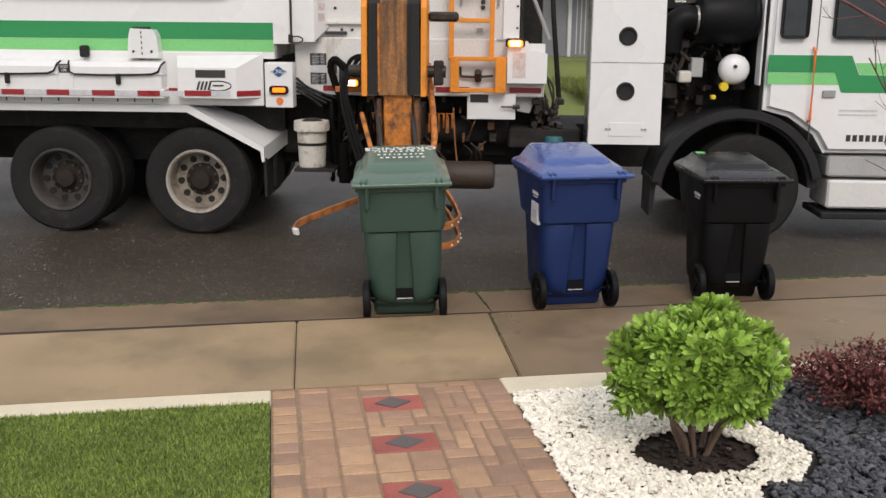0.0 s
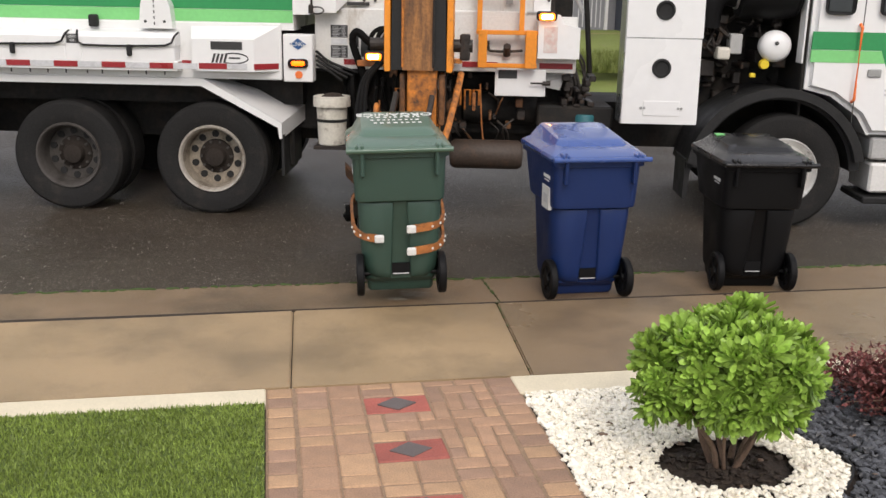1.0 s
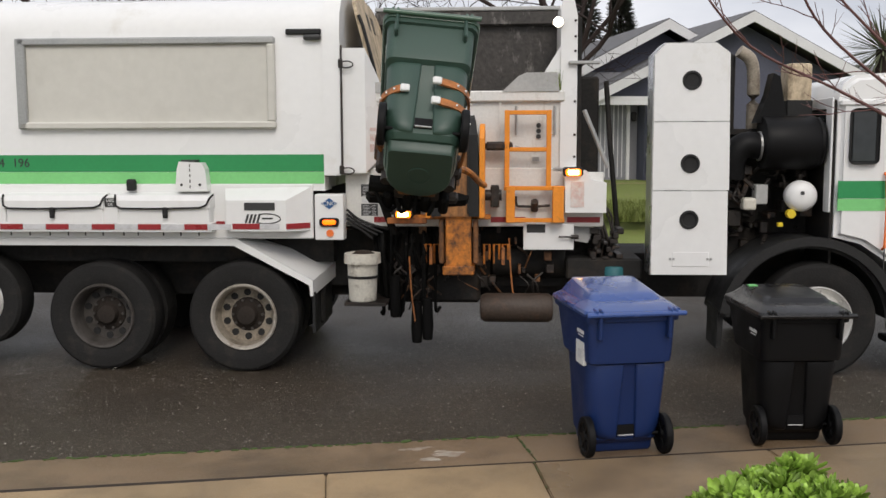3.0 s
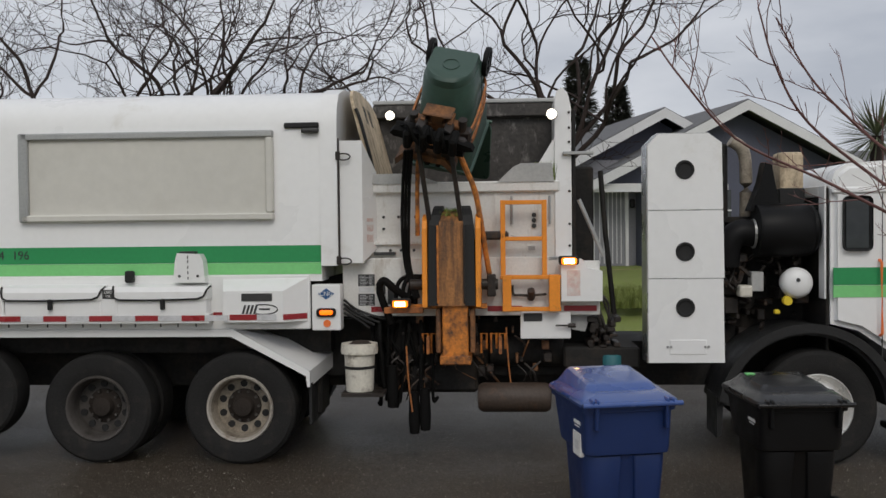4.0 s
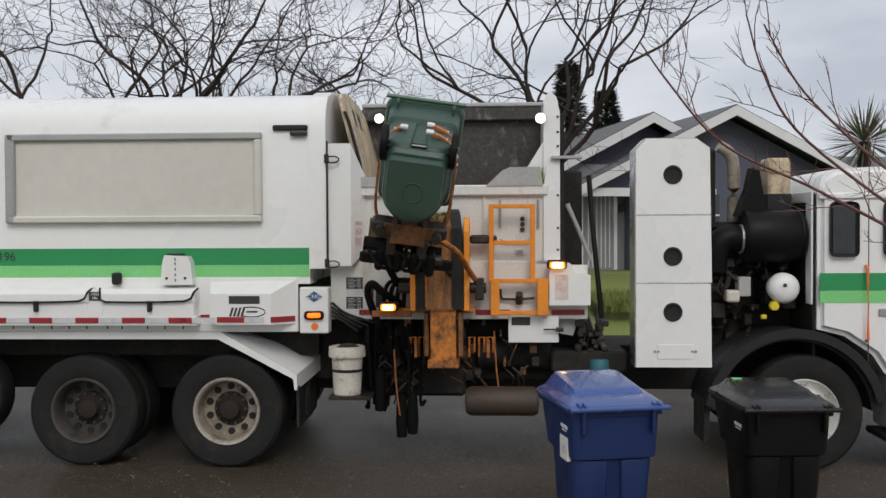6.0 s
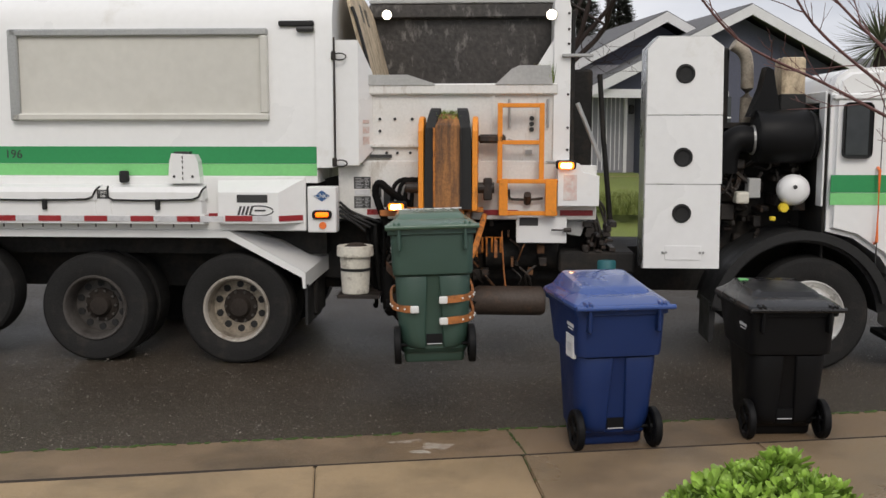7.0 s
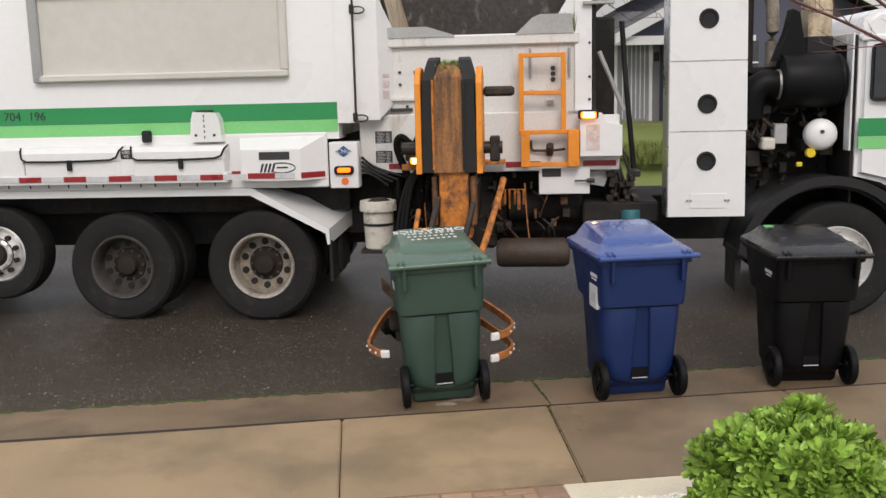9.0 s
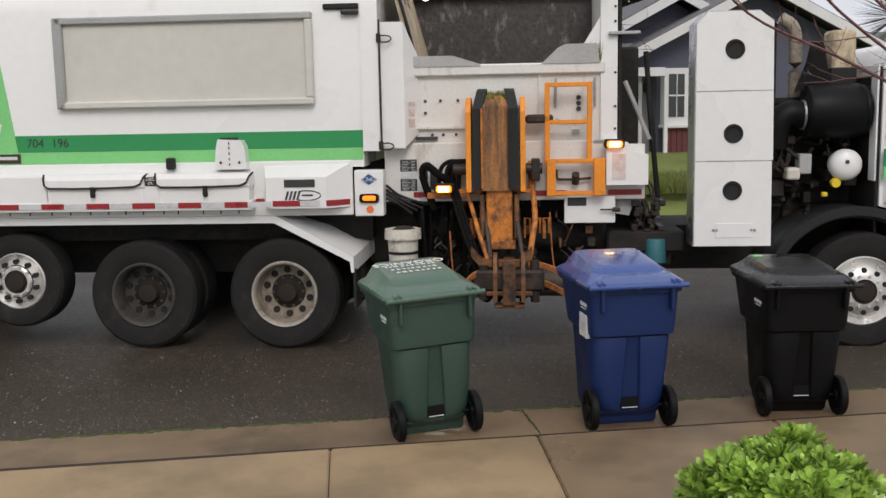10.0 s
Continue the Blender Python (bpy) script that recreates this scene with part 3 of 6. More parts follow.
prism(bm, [(-0.56, 1.70), (-0.26, 1.70), (-0.28, 1.90), (-0.31, 1.96), (-0.52, 1.97), (-0.54, 1.9)], "y", -0.13, -0.005)
part("bracket_cover", bm, WHITE, truck, "white bracket cover with small holes")
bm = bmesh.new()
for w in (1.73, 1.78, 1.83, 1.88, 1.92):
    bx(bm, -0.425, -0.133, w, -0.415, -0.128, w + 0.025)
cyl(bm, (-0.50, -0.134, 1.76), (-0.50, -0.128, 1.76), 0.013, n=10)
cyl(bm, (-0.33, -0.134, 1.76), (-0.33, -0.128, 1.76), 0.013, n=10)
bx(bm, -0.5, -0.12, 1.965, -0.36, -0.03, 1.985)
pieces("bracket_hole", bm, LABEL, truck)
# logo box
bm = bmesh.new()
prism(bm, [(-0.13, -0.02), (-0.09, -0.16), (0.46, -0.16), (0.66, -0.02)], "z", 1.34, 1.62)
lb = part("battery_box", bm, WHITE, truck, "white folded battery box")
bm = bmesh.new()
lo = [bm.verts.new(p) for p in ((-0.13, -0.02, 1.62), (-0.09, -0.16, 1.62), (0.46, -0.16, 1.62), (0.66, -0.02, 1.62))]
hi = [bm.verts.new(p) for p in ((-0.13, -0.02, 1.72), (0.66, -0.02, 1.735))]
for f in ((lo[0], lo[1], hi[0]), (lo[1], lo[2], hi[1], hi[0]), (lo[2], lo[3], hi[1])):
    bm.faces.new(f)
part("battery_box_top", bm, WHITE, lb)
part("sticker", box(0.08, -0.165, 1.53, 0.36, -0.158, 1.60), LABEL, lb, "worn dark red sticker")
bm = bmesh.new()
for k in range(4):
    prism(bm, [(0.08 + k * 0.035, 1.415), (0.10 + k * 0.035, 1.415), (0.125 + k * 0.035, 1.495), (0.105 + k * 0.035, 1.495)], "y", -0.164, -0.159)
tube(bm, [(0.08 + 0.2 + 0.13 * math.cos(a), -0.161, 1.455 + 0.045 * math.sin(a)) for a in [math.pi * (-0.72 + 0.1 * i) for i in range(15)]], 0.006, 6)
bx(bm, 0.24, -0.163, 1.45, 0.34, -0.16, 1.465)
part("maker_mark", bm, LABEL, lb, "black oval line mark")
# reflector strips
bm, bm2 = bmesh.new(), bmesh.new()
u = -5.2
k = 0
while u < -0.25:
    (bx(bm, u, -0.178, 1.355, u + 0.21, -0.168, 1.405) if k % 2 == 0 else bx(bm2, u, -0.178, 1.355, u + 0.21, -0.168, 1.405))
    u += 0.215
    k += 1
bx(bm, -0.03, -0.168, 1.36, 0.22, -0.158, 1.41)
bx(bm2, 0.22, -0.168, 1.36, 0.40, -0.158, 1.41)
bx(bm, -0.22, -0.03, 1.37, -0.14, -0.02, 1.42)
prism(bm, [(0.46, -0.165), (0.47, -0.165), (0.655, -0.03), (0.645, -0.03)], "z", 1.36, 1.41)
pieces("reflector_red", bm, RED, truck, "red reflector tape")
pieces("reflector_silver", bm2, REFL, truck, "silver reflector tape")
part("reflector_rail", box(-5.2, -0.168, 1.33, -0.22, -0.02, 1.42, 0.006), WHITE, truck)
bm = bmesh.new()
for i in range(26):
    u = -4.9 + i * 0.18 + random.uniform(-0.04, 0.04)
    bx(bm, u, -0.024, 1.285, u + 0.012, -0.019, 1.325)
pieces("drain_slot", bm, LABEL, truck)
# fender over the rear wheels
bm = bmesh.new()
prism(bm, [(-5.6, 1.262), (-0.04, 1.262), (0.67, 0.875), (0.67, 0.73), (0.645, 0.73), (0.635, 0.83), (-0.06, 1.195), (-5.6, 1.195)], "y", -0.04, 0.0)
prism(bm, [(-5.6, 1.262), (-0.04, 1.262), (0.67, 0.875), (0.67, 0.73), (0.66, 0.73), (0.655, 0.86), (-0.05, 1.245), (-5.6, 1.245)], "y", 0.0, 0.7)
for v in bm.verts:
    if v.co.y > 0.6 and v.co.x > 0.6:
        v.co.x += 0.14
        v.co.z += 0.13
part("rear_fender", bm, WHITE, truck, "white steel fender")
part("mud_flap", box(0.655, 0.0, 0.38, 0.68, 0.68, 0.76), BLACK, truck, "black rubber mud flap")
# corner post with lamp
part("corner_post", box(0.70, -0.05, 1.25, 0.965, 0.12, 1.67, 0.012, 2), WHITE, truck, "white corner box")
bm = bmesh.new()
prism(bm, [(0.76, 1.585), (0.835, 1.635), (0.91, 1.585), (0.835, 1.535)], "y", -0.056, -0.049)
part("gas_sticker", bm, BLUE_S, truck, "blue diamond sticker")
words("sticker_text", "CNG", 0.055, pose(0.835, -0.058, 1.585, 90), LABEL_W, truck)
bm = bmesh.new()
bx(bm, 0.745, -0.065, 1.375, 0.925, -0.045, 1.455, 0.03, 3)
part("lamp_bezel", bm, BLACK, truck)
part("side_lamp", box(0.775, -0.075, 1.395, 0.895, -0.06, 1.437, 0.015, 2), AMBER_S, truck, "lit amber side lamp")
part("round_reflector", cyl(bmesh.new(), (0.84, -0.062, 1.315), (0.84, -0.045, 1.315), 0.033), ORANGE_R, truck, "orange round reflector")
pieces("lamp_hose", tube(tube(tube(tube(bmesh.new(), curve([(0.97, 0.1, 1.52), (1.1, 0.12, 1.42), (1.35, 0.14, 1.33)]), 0.012), curve([(0.97, 0.1, 1.48), (1.1, 0.12, 1.39), (1.3, 0.14, 1.3)]), 0.012), curve([(0.97, 0.1, 1.44), (1.1, 0.12, 1.36), (1.25, 0.14, 1.28)]), 0.012), curve([(0.97, 0.1, 1.40), (1.1, 0.12, 1.33), (1.2, 0.14, 1.25)]), 0.012), BLACK, truck, "black hoses")
# bucket
bk = part("bucket", lathe(bmesh.new(), [(0.69, 0.115), (0.70, 0.125), (1.09, 0.142), (1.09, 0.13), (1.0, 0.128)], (1.13, -0.02, 0), "z", 28), BUCKET, truck, "dirty white plastic bucket", smooth=40)
part("bucket_rim", lathe(bmesh.new(), [(1.035, 0.143), (1.04, 0.168), (1.075, 0.17), (1.13, 0.165), (1.135, 0.14), (1.12, 0.1), (1.12, 0.01)], (1.13, -0.02, 0), "z", 28), BUCKET, bk, smooth=40)
part("bucket_band", lathe(bmesh.new(), [(0.905, 0.136), (0.905, 0.14), (0.93, 0.141), (0.93, 0.137)], (1.13, -0.02, 0), "z", 28), BLACK, bk, "black strap")
part("bucket_debris", lathe(bmesh.new(), [(1.12, 0.12), (1.15, 0.07), (1.16, 0.01)], (1.14, -0.02, 0), "z", 9), SOIL, bk)
part("bucket_shelf", box(0.98, -0.16, 0.66, 1.36, 0.4, 0.69), GREASE, truck)

# hopper
bm = bmesh.new()
prism(bm, [(0.0, 1.86), (0.02, 1.86), (0.02, 2.98), (0.0, 2.98)], "x", 0.965, 1.17)
part("hinge_door", bm, WHITE, truck, "white hinged door")
bm = bmesh.new()
side = [(1.168, 0.0, 1.86), (1.275, 0.196, 1.99), (1.275, 0.196, 2.70), (1.168, 0.0, 2.98)]
front = [bm.verts.new(p) for p in side]
back = [bm.verts.new((u - 0.012, v + 0.008, w)) for u, v, w in side]
bm.faces.new(front)
bm.faces.new(back[::-1])
for k in range(4):
    bm.faces.new((front[k], back[k], back[(k + 1) % 4], front[(k + 1) % 4]))
part("hinge_door_side", bm, WHITE, truck, "white folded door side")
part("latch_rod", cyl(bmesh.new(), (0.96, -0.04, 1.86), (0.96, -0.04, 3.0), 0.008, n=8), GREASE, truck, "thin steel latch rod")
for w in (2.83, 1.88):
    bm = bmesh.new()
    tube(bm, [(0.96 + 0.06 * math.cos(a) + 0.05, -0.05, w + 0.03 * math.sin(a)) for a in [math.pi * i / 8 for i in range(17)]], 0.007, 6)
    bx(bm, 0.935, -0.06, w - 0.03, 0.975, -0.02, w + 0.05, 0.008)
    part("door_latch", bm, GREASE, truck, "steel latch with ring handle")
bm = bmesh.new()
prism(bm, [(0.27, 2.45), (2.12, 2.45), (2.12, 3.42), (1.7, 3.52), (1.0, 3.55), (0.5, 3.5), (0.32, 3.42), (0.27, 3.3)], "x", 0.0, 0.03)
ej = part("ejector_plate", bm, EJECT, truck, "muddy tan steel plate")
ej.matrix_basis = pose(1.87, 0, 0.11, 0, -14.5, 0)
part("ejector_strap", tube(bmesh.new(), curve([(1.08, 0.26, 3.3), (1.12, 0.25, 3.2), (1.2, 0.25, 2.9), (1.25, 0.26, 2.68)]), 0.016), BLACK, truck)
bm = bmesh.new()
for w in range(9):
    for c in (0.9, 1.25):
        bx(bm, 0.031, c, 3.22 + w * 0.02, 0.034, c + 0.16, 3.23 + w * 0.02)
pieces("ejector_slot", bm, LABEL, ej)
part("hopper_back", box(1.0, 2.15, 1.4, 3.05, 2.2, 3.42), HOPPER, truck, "scraped dark steel hopper wall")
part("hopper_back_rim", box(1.0, 2.05, 3.40, 3.05, 2.24, 3.555, 0.015), HOPPER, truck, "dark steel rim")
part("rim_edge", box(1.0, 2.04, 3.555, 3.05, 2.25, 3.60, 0.01), GREY, truck)
part("hopper_floor", box(1.0, 0.25, 1.7, 3.0, 2.15, 1.75), DARK, truck)
part("hopper_front_wall", prism(bmesh.new(), [(0.3, 1.4), (2.2, 1.4), (2.2, 3.5), (1.6, 3.55), (0.9, 3.2), (0.45, 2.7), (0.3, 2.66)], "x", 3.0, 3.03), WHITE_W, truck)
wall = part("hopper_wall", box(1.16, 0.2, 1.86, 2.97, 0.24, 2.52), WHITE_W, truck, "worn white hopper side with rust stains")
part("hopper_sill", box(1.16, 0.15, 2.5, 2.97, 0.26, 2.6, 0.012), WHITE_W, wall, "scuffed white sill")
bm = bmesh.new()
prism(bm, [(1.15, 2.585), (1.19, 2.68), (1.6, 2.68), (1.85, 2.60), (1.85, 2.585)], "y", 0.14, 0.155)
part("sill_flap", bm, GREY, wall, "grey sloped flap")
bm = bmesh.new()
prism(bm, [(2.4, 2.59), (2.55, 2.73), (2.62, 2.76), (2.9, 2.76), (2.92, 2.59)], "y", 0.14, 0.155)
part("sill_flap", bm, GREY, wall, "grey flap with cut corners")
bm = bmesh.new()
for u, w in ((1.34, 2.28), (1.48, 2.28), (1.34, 2.17), (1.64, 2.28), (1.4, 1.97), (1.62, 1.97), (1.5, 1.97)):
    cyl(bm, (u, 0.205, w), (u, 0.185, w), 0.014, n=8)
for w in (2.235, 2.185, 2.285):
    cyl(bm, (2.735, 0.205, w), (2.735, 0.185, w), 0.022, n=12)
pieces("wall_bolt", bm, LABEL, wall)
bm = bmesh.new()
bx(bm, 2.375, 0.17, 1.9, 2.395, 0.2, 2.52)
bx(bm, 1.17, 0.16, 2.025, 1.7, 0.2, 2.05)
bx(bm, 1.17, 0.15, 1.845, 3.0, 0.2, 1.9, 0.01)
pieces("wall_rib", bm, WHITE_W, wall)
bm = bmesh.new()
for u in (2.53, 2.88):
    cyl(bm, (u, 0.18, 2.2), (u, 0.18, 2.46), 0.012, n=8)
tube(bm, curve([(2.52, 0.17, 2.1), (2.6, 0.16, 2.08), (2.75, 0.16, 2.08), (2.8, 0.17, 2.1)]), 0.006, 6)
bx(bm, 2.68, 0.16, 1.96, 2.74, 0.2, 2.0)
bx(bm, 2.86, 0.15, 1.86, 2.98, 0.2, 1.9, 0.008)
pieces("wall_strut", bm, ALU, wall)
part("slot_plate", box(1.25, 0.16, 1.925, 1.45, 0.2, 1.955), LABEL, wall)
lw = part("lower_wall", box(0.955, 0.15, 1.36, 3.33, 0.2, 1.86, 0.008), WHITE_W, truck, "worn white lower panel")
bm = bmesh.new()
for u0, w0, u1, w1 in ((1.10, 1.64, 1.255, 1.75), (1.10, 1.46, 1.255, 1.57), (1.31, 1.56, 1.355, 1.66), (1.375, 1.47, 1.44, 1.67), (1.31, 1.47, 1.355, 1.545)):
    bx(bm, u0, 0.145, w0, u1, 0.15, w1)
pieces("warning_label", bm, LABEL, lw, "black warning labels with pale print")
bm = bmesh.new()
for i in range(7):
    for w0 in (1.648, 1.468):
        bx(bm, 1.115, 0.142, w0 + i * 0.014, 1.17 + 0.012 * (i % 3), 0.145, w0 + 0.004 + i * 0.014)
        bx(bm, 1.2, 0.142, w0 + i * 0.014, 1.24 - 0.008 * (i % 2), 0.145, w0 + 0.004 + i * 0.014)
bx(bm, 1.105, 0.145, 1.58, 1.25, 0.149, 1.63)
part("label_print", bm, REFL, lw)
bm = bmesh.new()
for a, b in ((1.22, 1.5), (2.3, 2.62), (3.0, 3.3)):
    bx(bm, a, 0.142, 1.40, b, 0.15, 1.45)
pieces("reflector_red", bm, RED, lw, "red reflector tape")
bm = bmesh.new()
prism(bm, [(2.97, 1.5), (3.34, 1.5), (3.34, 1.77), (3.2, 1.8), (3.16, 1.88), (2.97, 1.9)], "y", 0.0, 0.2)
part("hopper_corner_box", bm, WHITE, truck, "scuffed white corner box")
part("red_scrawl", box(3.02, -0.004, 1.55, 3.14, 0.002, 1.78), SCRAWL, truck, "faded red bars")
bm = bmesh.new()
for w0, w1 in ((2.24, 2.27), (2.15, 2.21), (2.05, 2.12)):
    bm.faces.new([bm.verts.new((1.168 + 0.107 * k + 0.004, 0.196 * k - 0.003, w)) for k, w in ((0.28, w0), (0.72, w0), (0.72, w1), (0.28, w1))])
pieces("red_scrawl", bm, SCRAWL, truck, "faded red bars")
pl = part("hanging_plate", box(2.60, 0.1, 1.15, 3.06, 0.13, 1.39, 0.006), WHITE, truck, "white steel plate")
part("plate_label", box(2.63, 0.095, 1.31, 2.80, 0.1, 1.385), LABEL, pl)
part("plate_bolt", cyl(cyl(bmesh.new(), (2.92, 0.06, 1.275), (3.06, 0.06, 1.275), 0.008, n=8), (3.03, 0.06, 1.275), (3.1, 0.06, 1.275), 0.02, n=8), GREASE, pl)
bm = bmesh.new()
prism(bm, [(3.06, 1.36), (3.26, 1.36), (3.2, 1.2), (3.08, 1.22)], "y", 0.25, 0.27)
part("gusset_plate", bm, GREY, truck)
# hopper post
bm = bmesh.new()
prism(bm, [(2.93, 1.84), (3.08, 1.84), (3.08, 3.26), (3.05, 3.4), (3.0, 3.45), (2.95, 3.42), (2.93, 3.3)], "y", 0.17, 0.3)
prism(bm, [(2.72, 2.66), (2.93, 2.66), (2.93, 3.0)], "y", 0.2, 0.22)
post = part("hopper_post", bm, WHITE, truck, "white hopper post")
part("post_edge", box(3.082, 0.17, 1.9, 3.12, 1.2, 3.25, 0.01), DARK, post)
part("post_bar", box(3.0, 0.12, 2.83, 3.28, 0.17, 2.86, 0.006), ALU, post)
bm = bmesh.new()
for w in (3.22, 3.08, 2.95, 2.5, 2.2, 2.0):
    cyl(bm, (3.06, 0.175, w), (3.06, 0.16, w), 0.012, n=8)
pieces("post_bolt", bm, GREASE, post)
for u, v, w, r in ((2.90, 0.10, 3.2, 0.05), (1.2, 2.0, 3.43, 0.055)):
    lp = part("work_lamp", lathe(bmesh.new(), [(0.05, 0.02), (0.03, r), (0.0, r * 1.05), (-0.004, r * 0.95)], (u, v, w), "y", 20), BLACK, truck, "round work lamp")
    part("lens", lathe(bmesh.new(), [(-0.005, r * 0.93), (-0.02, r * 0.6), (-0.024, 0.003)], (u, v, w), "y", 20), LAMP_W, lp, "white lamp lens")
part("grass_clump", bmesh.new(), TURF, truck, "tuft of green grass")
bm = bmesh.new()
for i in range(420):
    u, v = random.uniform(2.76, 2.93), random.uniform(0.16, 0.3)
    a, h = random.uniform(0, 6.28), random.uniform(0.07, 0.2)
    p = Vector((u, v, 2.6))
    d = Vector((math.cos(a) * 0.005, math.sin(a) * 0.005, 0))
    bm.faces.new([bm.verts.new(q) for q in (p - d, p + d, p + Vector((random.uniform(-0.04, 0.04), random.uniform(-0.04, 0.04), h)))])
bm.to_mesh(bpy.data.objects["grass_clump"].data)
bm.free()
# ladder
ld = part("step_ladder", bx(bx(bmesh.new(), 2.425, 0.02, 1.72, 2.47, 0.06, 2.42, 0.004), 2.80, 0.02, 1.72, 2.845, 0.06, 2.42, 0.004), ORANGE, truck, "orange steel ladder frame")
for w, a, b in ((2.38, 2.47, 2.80), (2.05, 2.47, 2.80), (1.70, 2.42, 2.97), (1.41, 2.45, 2.97)):
    part("rung", box(a, 0.015, w, b, 0.065, w + 0.038, 0.004), ORANGE, ld)
for u0, u1 in ((2.44, 2.52), (2.86, 2.96)):
    part("side_rail", box(u0, -0.02, 1.41, u1, 0.09, 1.74, 0.004), ORANGE, ld)
part("valve", tube(cyl(bmesh.new(), (2.7, 0.12, 1.52), (2.7, 0.05, 1.6), 0.035, n=10), curve([(2.53, 0.13, 1.64), (2.54, 0.12, 1.56), (2.6, 0.11, 1.55), (2.72, 0.1, 1.55), (2.84, 0.1, 1.56)]), 0.012), GREASE, truck)
# beacons
for u, v, w in ((1.52, -0.12, 1.49), (3.04, -0.02, 1.86)):
    bc = part("beacon", box(u - 0.09, v, w - 0.03, u + 0.09, v + 0.1, w + 0.05, 0.015), BLACK, truck, "amber warning beacon")
    lens = part("beacon_lens", box(u - 0.07, v - 0.04, w - 0.028, u + 0.07, v, w + 0.036, 0.02, 3), AMBER, bc, "lit amber lens")
    part("bulb", box(u - 0.048, v - 0.048, w - 0.017, u + 0.048, v - 0.03, w + 0.026, 0.008, 2), BULB, lens, "glowing bulb")
part("beacon_arm", box(1.5, -0.02, 1.44, 2.3, 0.1, 1.48, 0.006), ORANGE_W, truck)
# under-hopper clutter
part("air_tank", lathe(bmesh.new(), [(2.2, 0.04), (2.21, 0.11), (2.25, 0.135), (2.83, 0.135), (2.87, 0.11), (2.88, 0.04)], (0, 0.12, 0.61), "x", 24), TANK, truck, "rusty brown air tank", smooth=40)
part("muffler", lathe(bmesh.new(), [(2.3, 0.05), (2.32, 0.15), (3.0, 0.16), (3.02, 0.05)], (0, 0.5, 1.0), "x", 24), DARK, truck, smooth=40)
bm = bmesh.new()
for i in range(30):
    u = random.uniform(1.3, 1.74)
    v = random.uniform(0.1, 0.5)
    lo = random.uniform(0.5, 1.0)
    back = random.uniform(-0.12, 0.12)
    tube(bm, curve([(u, v + 0.15, 1.38), (u + random.uniform(-0.1, 0.1), v, 1.2), (u + back, v, lo), (u + 1.6 * back, v + 0.05, lo + random.uniform(-0.1, 0.25))]), random.uniform(0.009, 0.024), 6)
for u, w in ((1.62, 0.42), (1.72, 0.45), (1.42, 0.66)):
    lathe(bm, [(w - 0.14, 0.01), (w - 0.13, 0.045), (w, 0.055), (w + 0.25, 0.045), (w + 0.26, 0.01)], (u, 0.05, 0), "z", 10)
pieces("hanging_hose", bm, HOSE, truck, "bundle of black hanging hoses", smooth=40)
bm = bmesh.new()
for u, v, w in ((1.56, -0.02, 0.75), (2.47, 0.15, 0.9)):
    tube(bm, curve([(u, v, w + 0.35), (u + 0.02, v, w), (u + 0.05, v, w - 0.25)]), 0.008, 6)
bx(bm, 1.36, -0.03, 1.4, 1.72, 0.03, 1.455, 0.006)
for u in (1.74, 2.40):
    bx(bm, u, 0.02, 1.02, u + 0.03, 0.1, 1.18, 0.005)
pieces("orange_fitting", bm, FINGER, truck, "worn orange fittings and straps")
crnd = random.Random(33)
for material, count in ((GRIP, 26), (GREASE, 34)):
    bm = bmesh.new()
    for i in range(count):
        u, w, v = crnd.uniform(1.35, 2.85), crnd.uniform(0.72, 1.32), crnd.uniform(0.16, 0.28)
        if i % 3 == 0:
            tube(bm, curve([(u, v, w), (u + crnd.uniform(-0.1, 0.1), v - 0.04, w - 0.08), (u + crnd.uniform(-0.15, 0.15), v + 0.03, w - 0.2)]), crnd.uniform(0.005, 0.012), 6)
        else:
            bx(bm, u, v, w, u + crnd.uniform(0.015, 0.07), 0.32, w + crnd.uniform(0.02, 0.11), 0.005)
    pieces("under_fitting", bm, material, truck, "rusty fittings and lines" if material is GRIP else "greasy dark fittings", smooth=40)
for u in (1.70, 1.78, 2.24, 2.33, 2.41):
    bm = tube(bmesh.new(), [(u, 0.12, 1.02), (u, 0.1, 1.2), (u + 0.05, 0.1, 1.2), (u + 0.05, 0.12, 1.06)], 0.011, 6)
    part("orange_clip", bm, ORANGE_W, truck, "worn orange bent clip")
bm = bmesh.new()
for u in (1.46, 1.52, 1.58, 1.64):
    tube(bm, curve([(u + 0.2, 0.12, 1.72), (u + 0.1, 0.05, 1.73), (u + 0.02, 0.02, 1.65), (u, 0.04, 1.4)], 5), 0.02, 8)
tube(bm, curve([(1.62, 0.1, 1.50), (1.46, 0.0, 1.62), (1.36, -0.02, 1.70), (1.32, 0.0, 1.60), (1.42, 0.05, 1.30)], 6), 0.035, 8)
pieces("bent_hose", bm, HOSE, truck, "bent black hydraulic hoses", smooth=40)
part("filter", lathe(bmesh.new(), [(0.76, 0.02), (0.765, 0.1), (0.97, 0.1), (0.985, 0.09), (0.99, 0.02)], (3.44, 0.25, 0), "z", 18), TEAL, truck, "teal canister filter", smooth=40)
# gap between hopper and cabinet
bm = bmesh.new()
bx(bm, 3.12, 0.6, 1.3, 3.32, 0.9, 2.75, 0.02)
tube(bm, [(3.5, 0.5, 1.3), (3.42, 0.5, 2.1), (3.38, 0.55, 2.7)], 0.025, 8)
part("exhaust_guard", bm, DARK, truck)
part("gas_strut", cyl(bmesh.new(), (3.14, 0.1, 2.42), (3.36, 0.1, 1.9), 0.02, n=10), ALU, truck, "grey gas strut")
bm = bmesh.new()
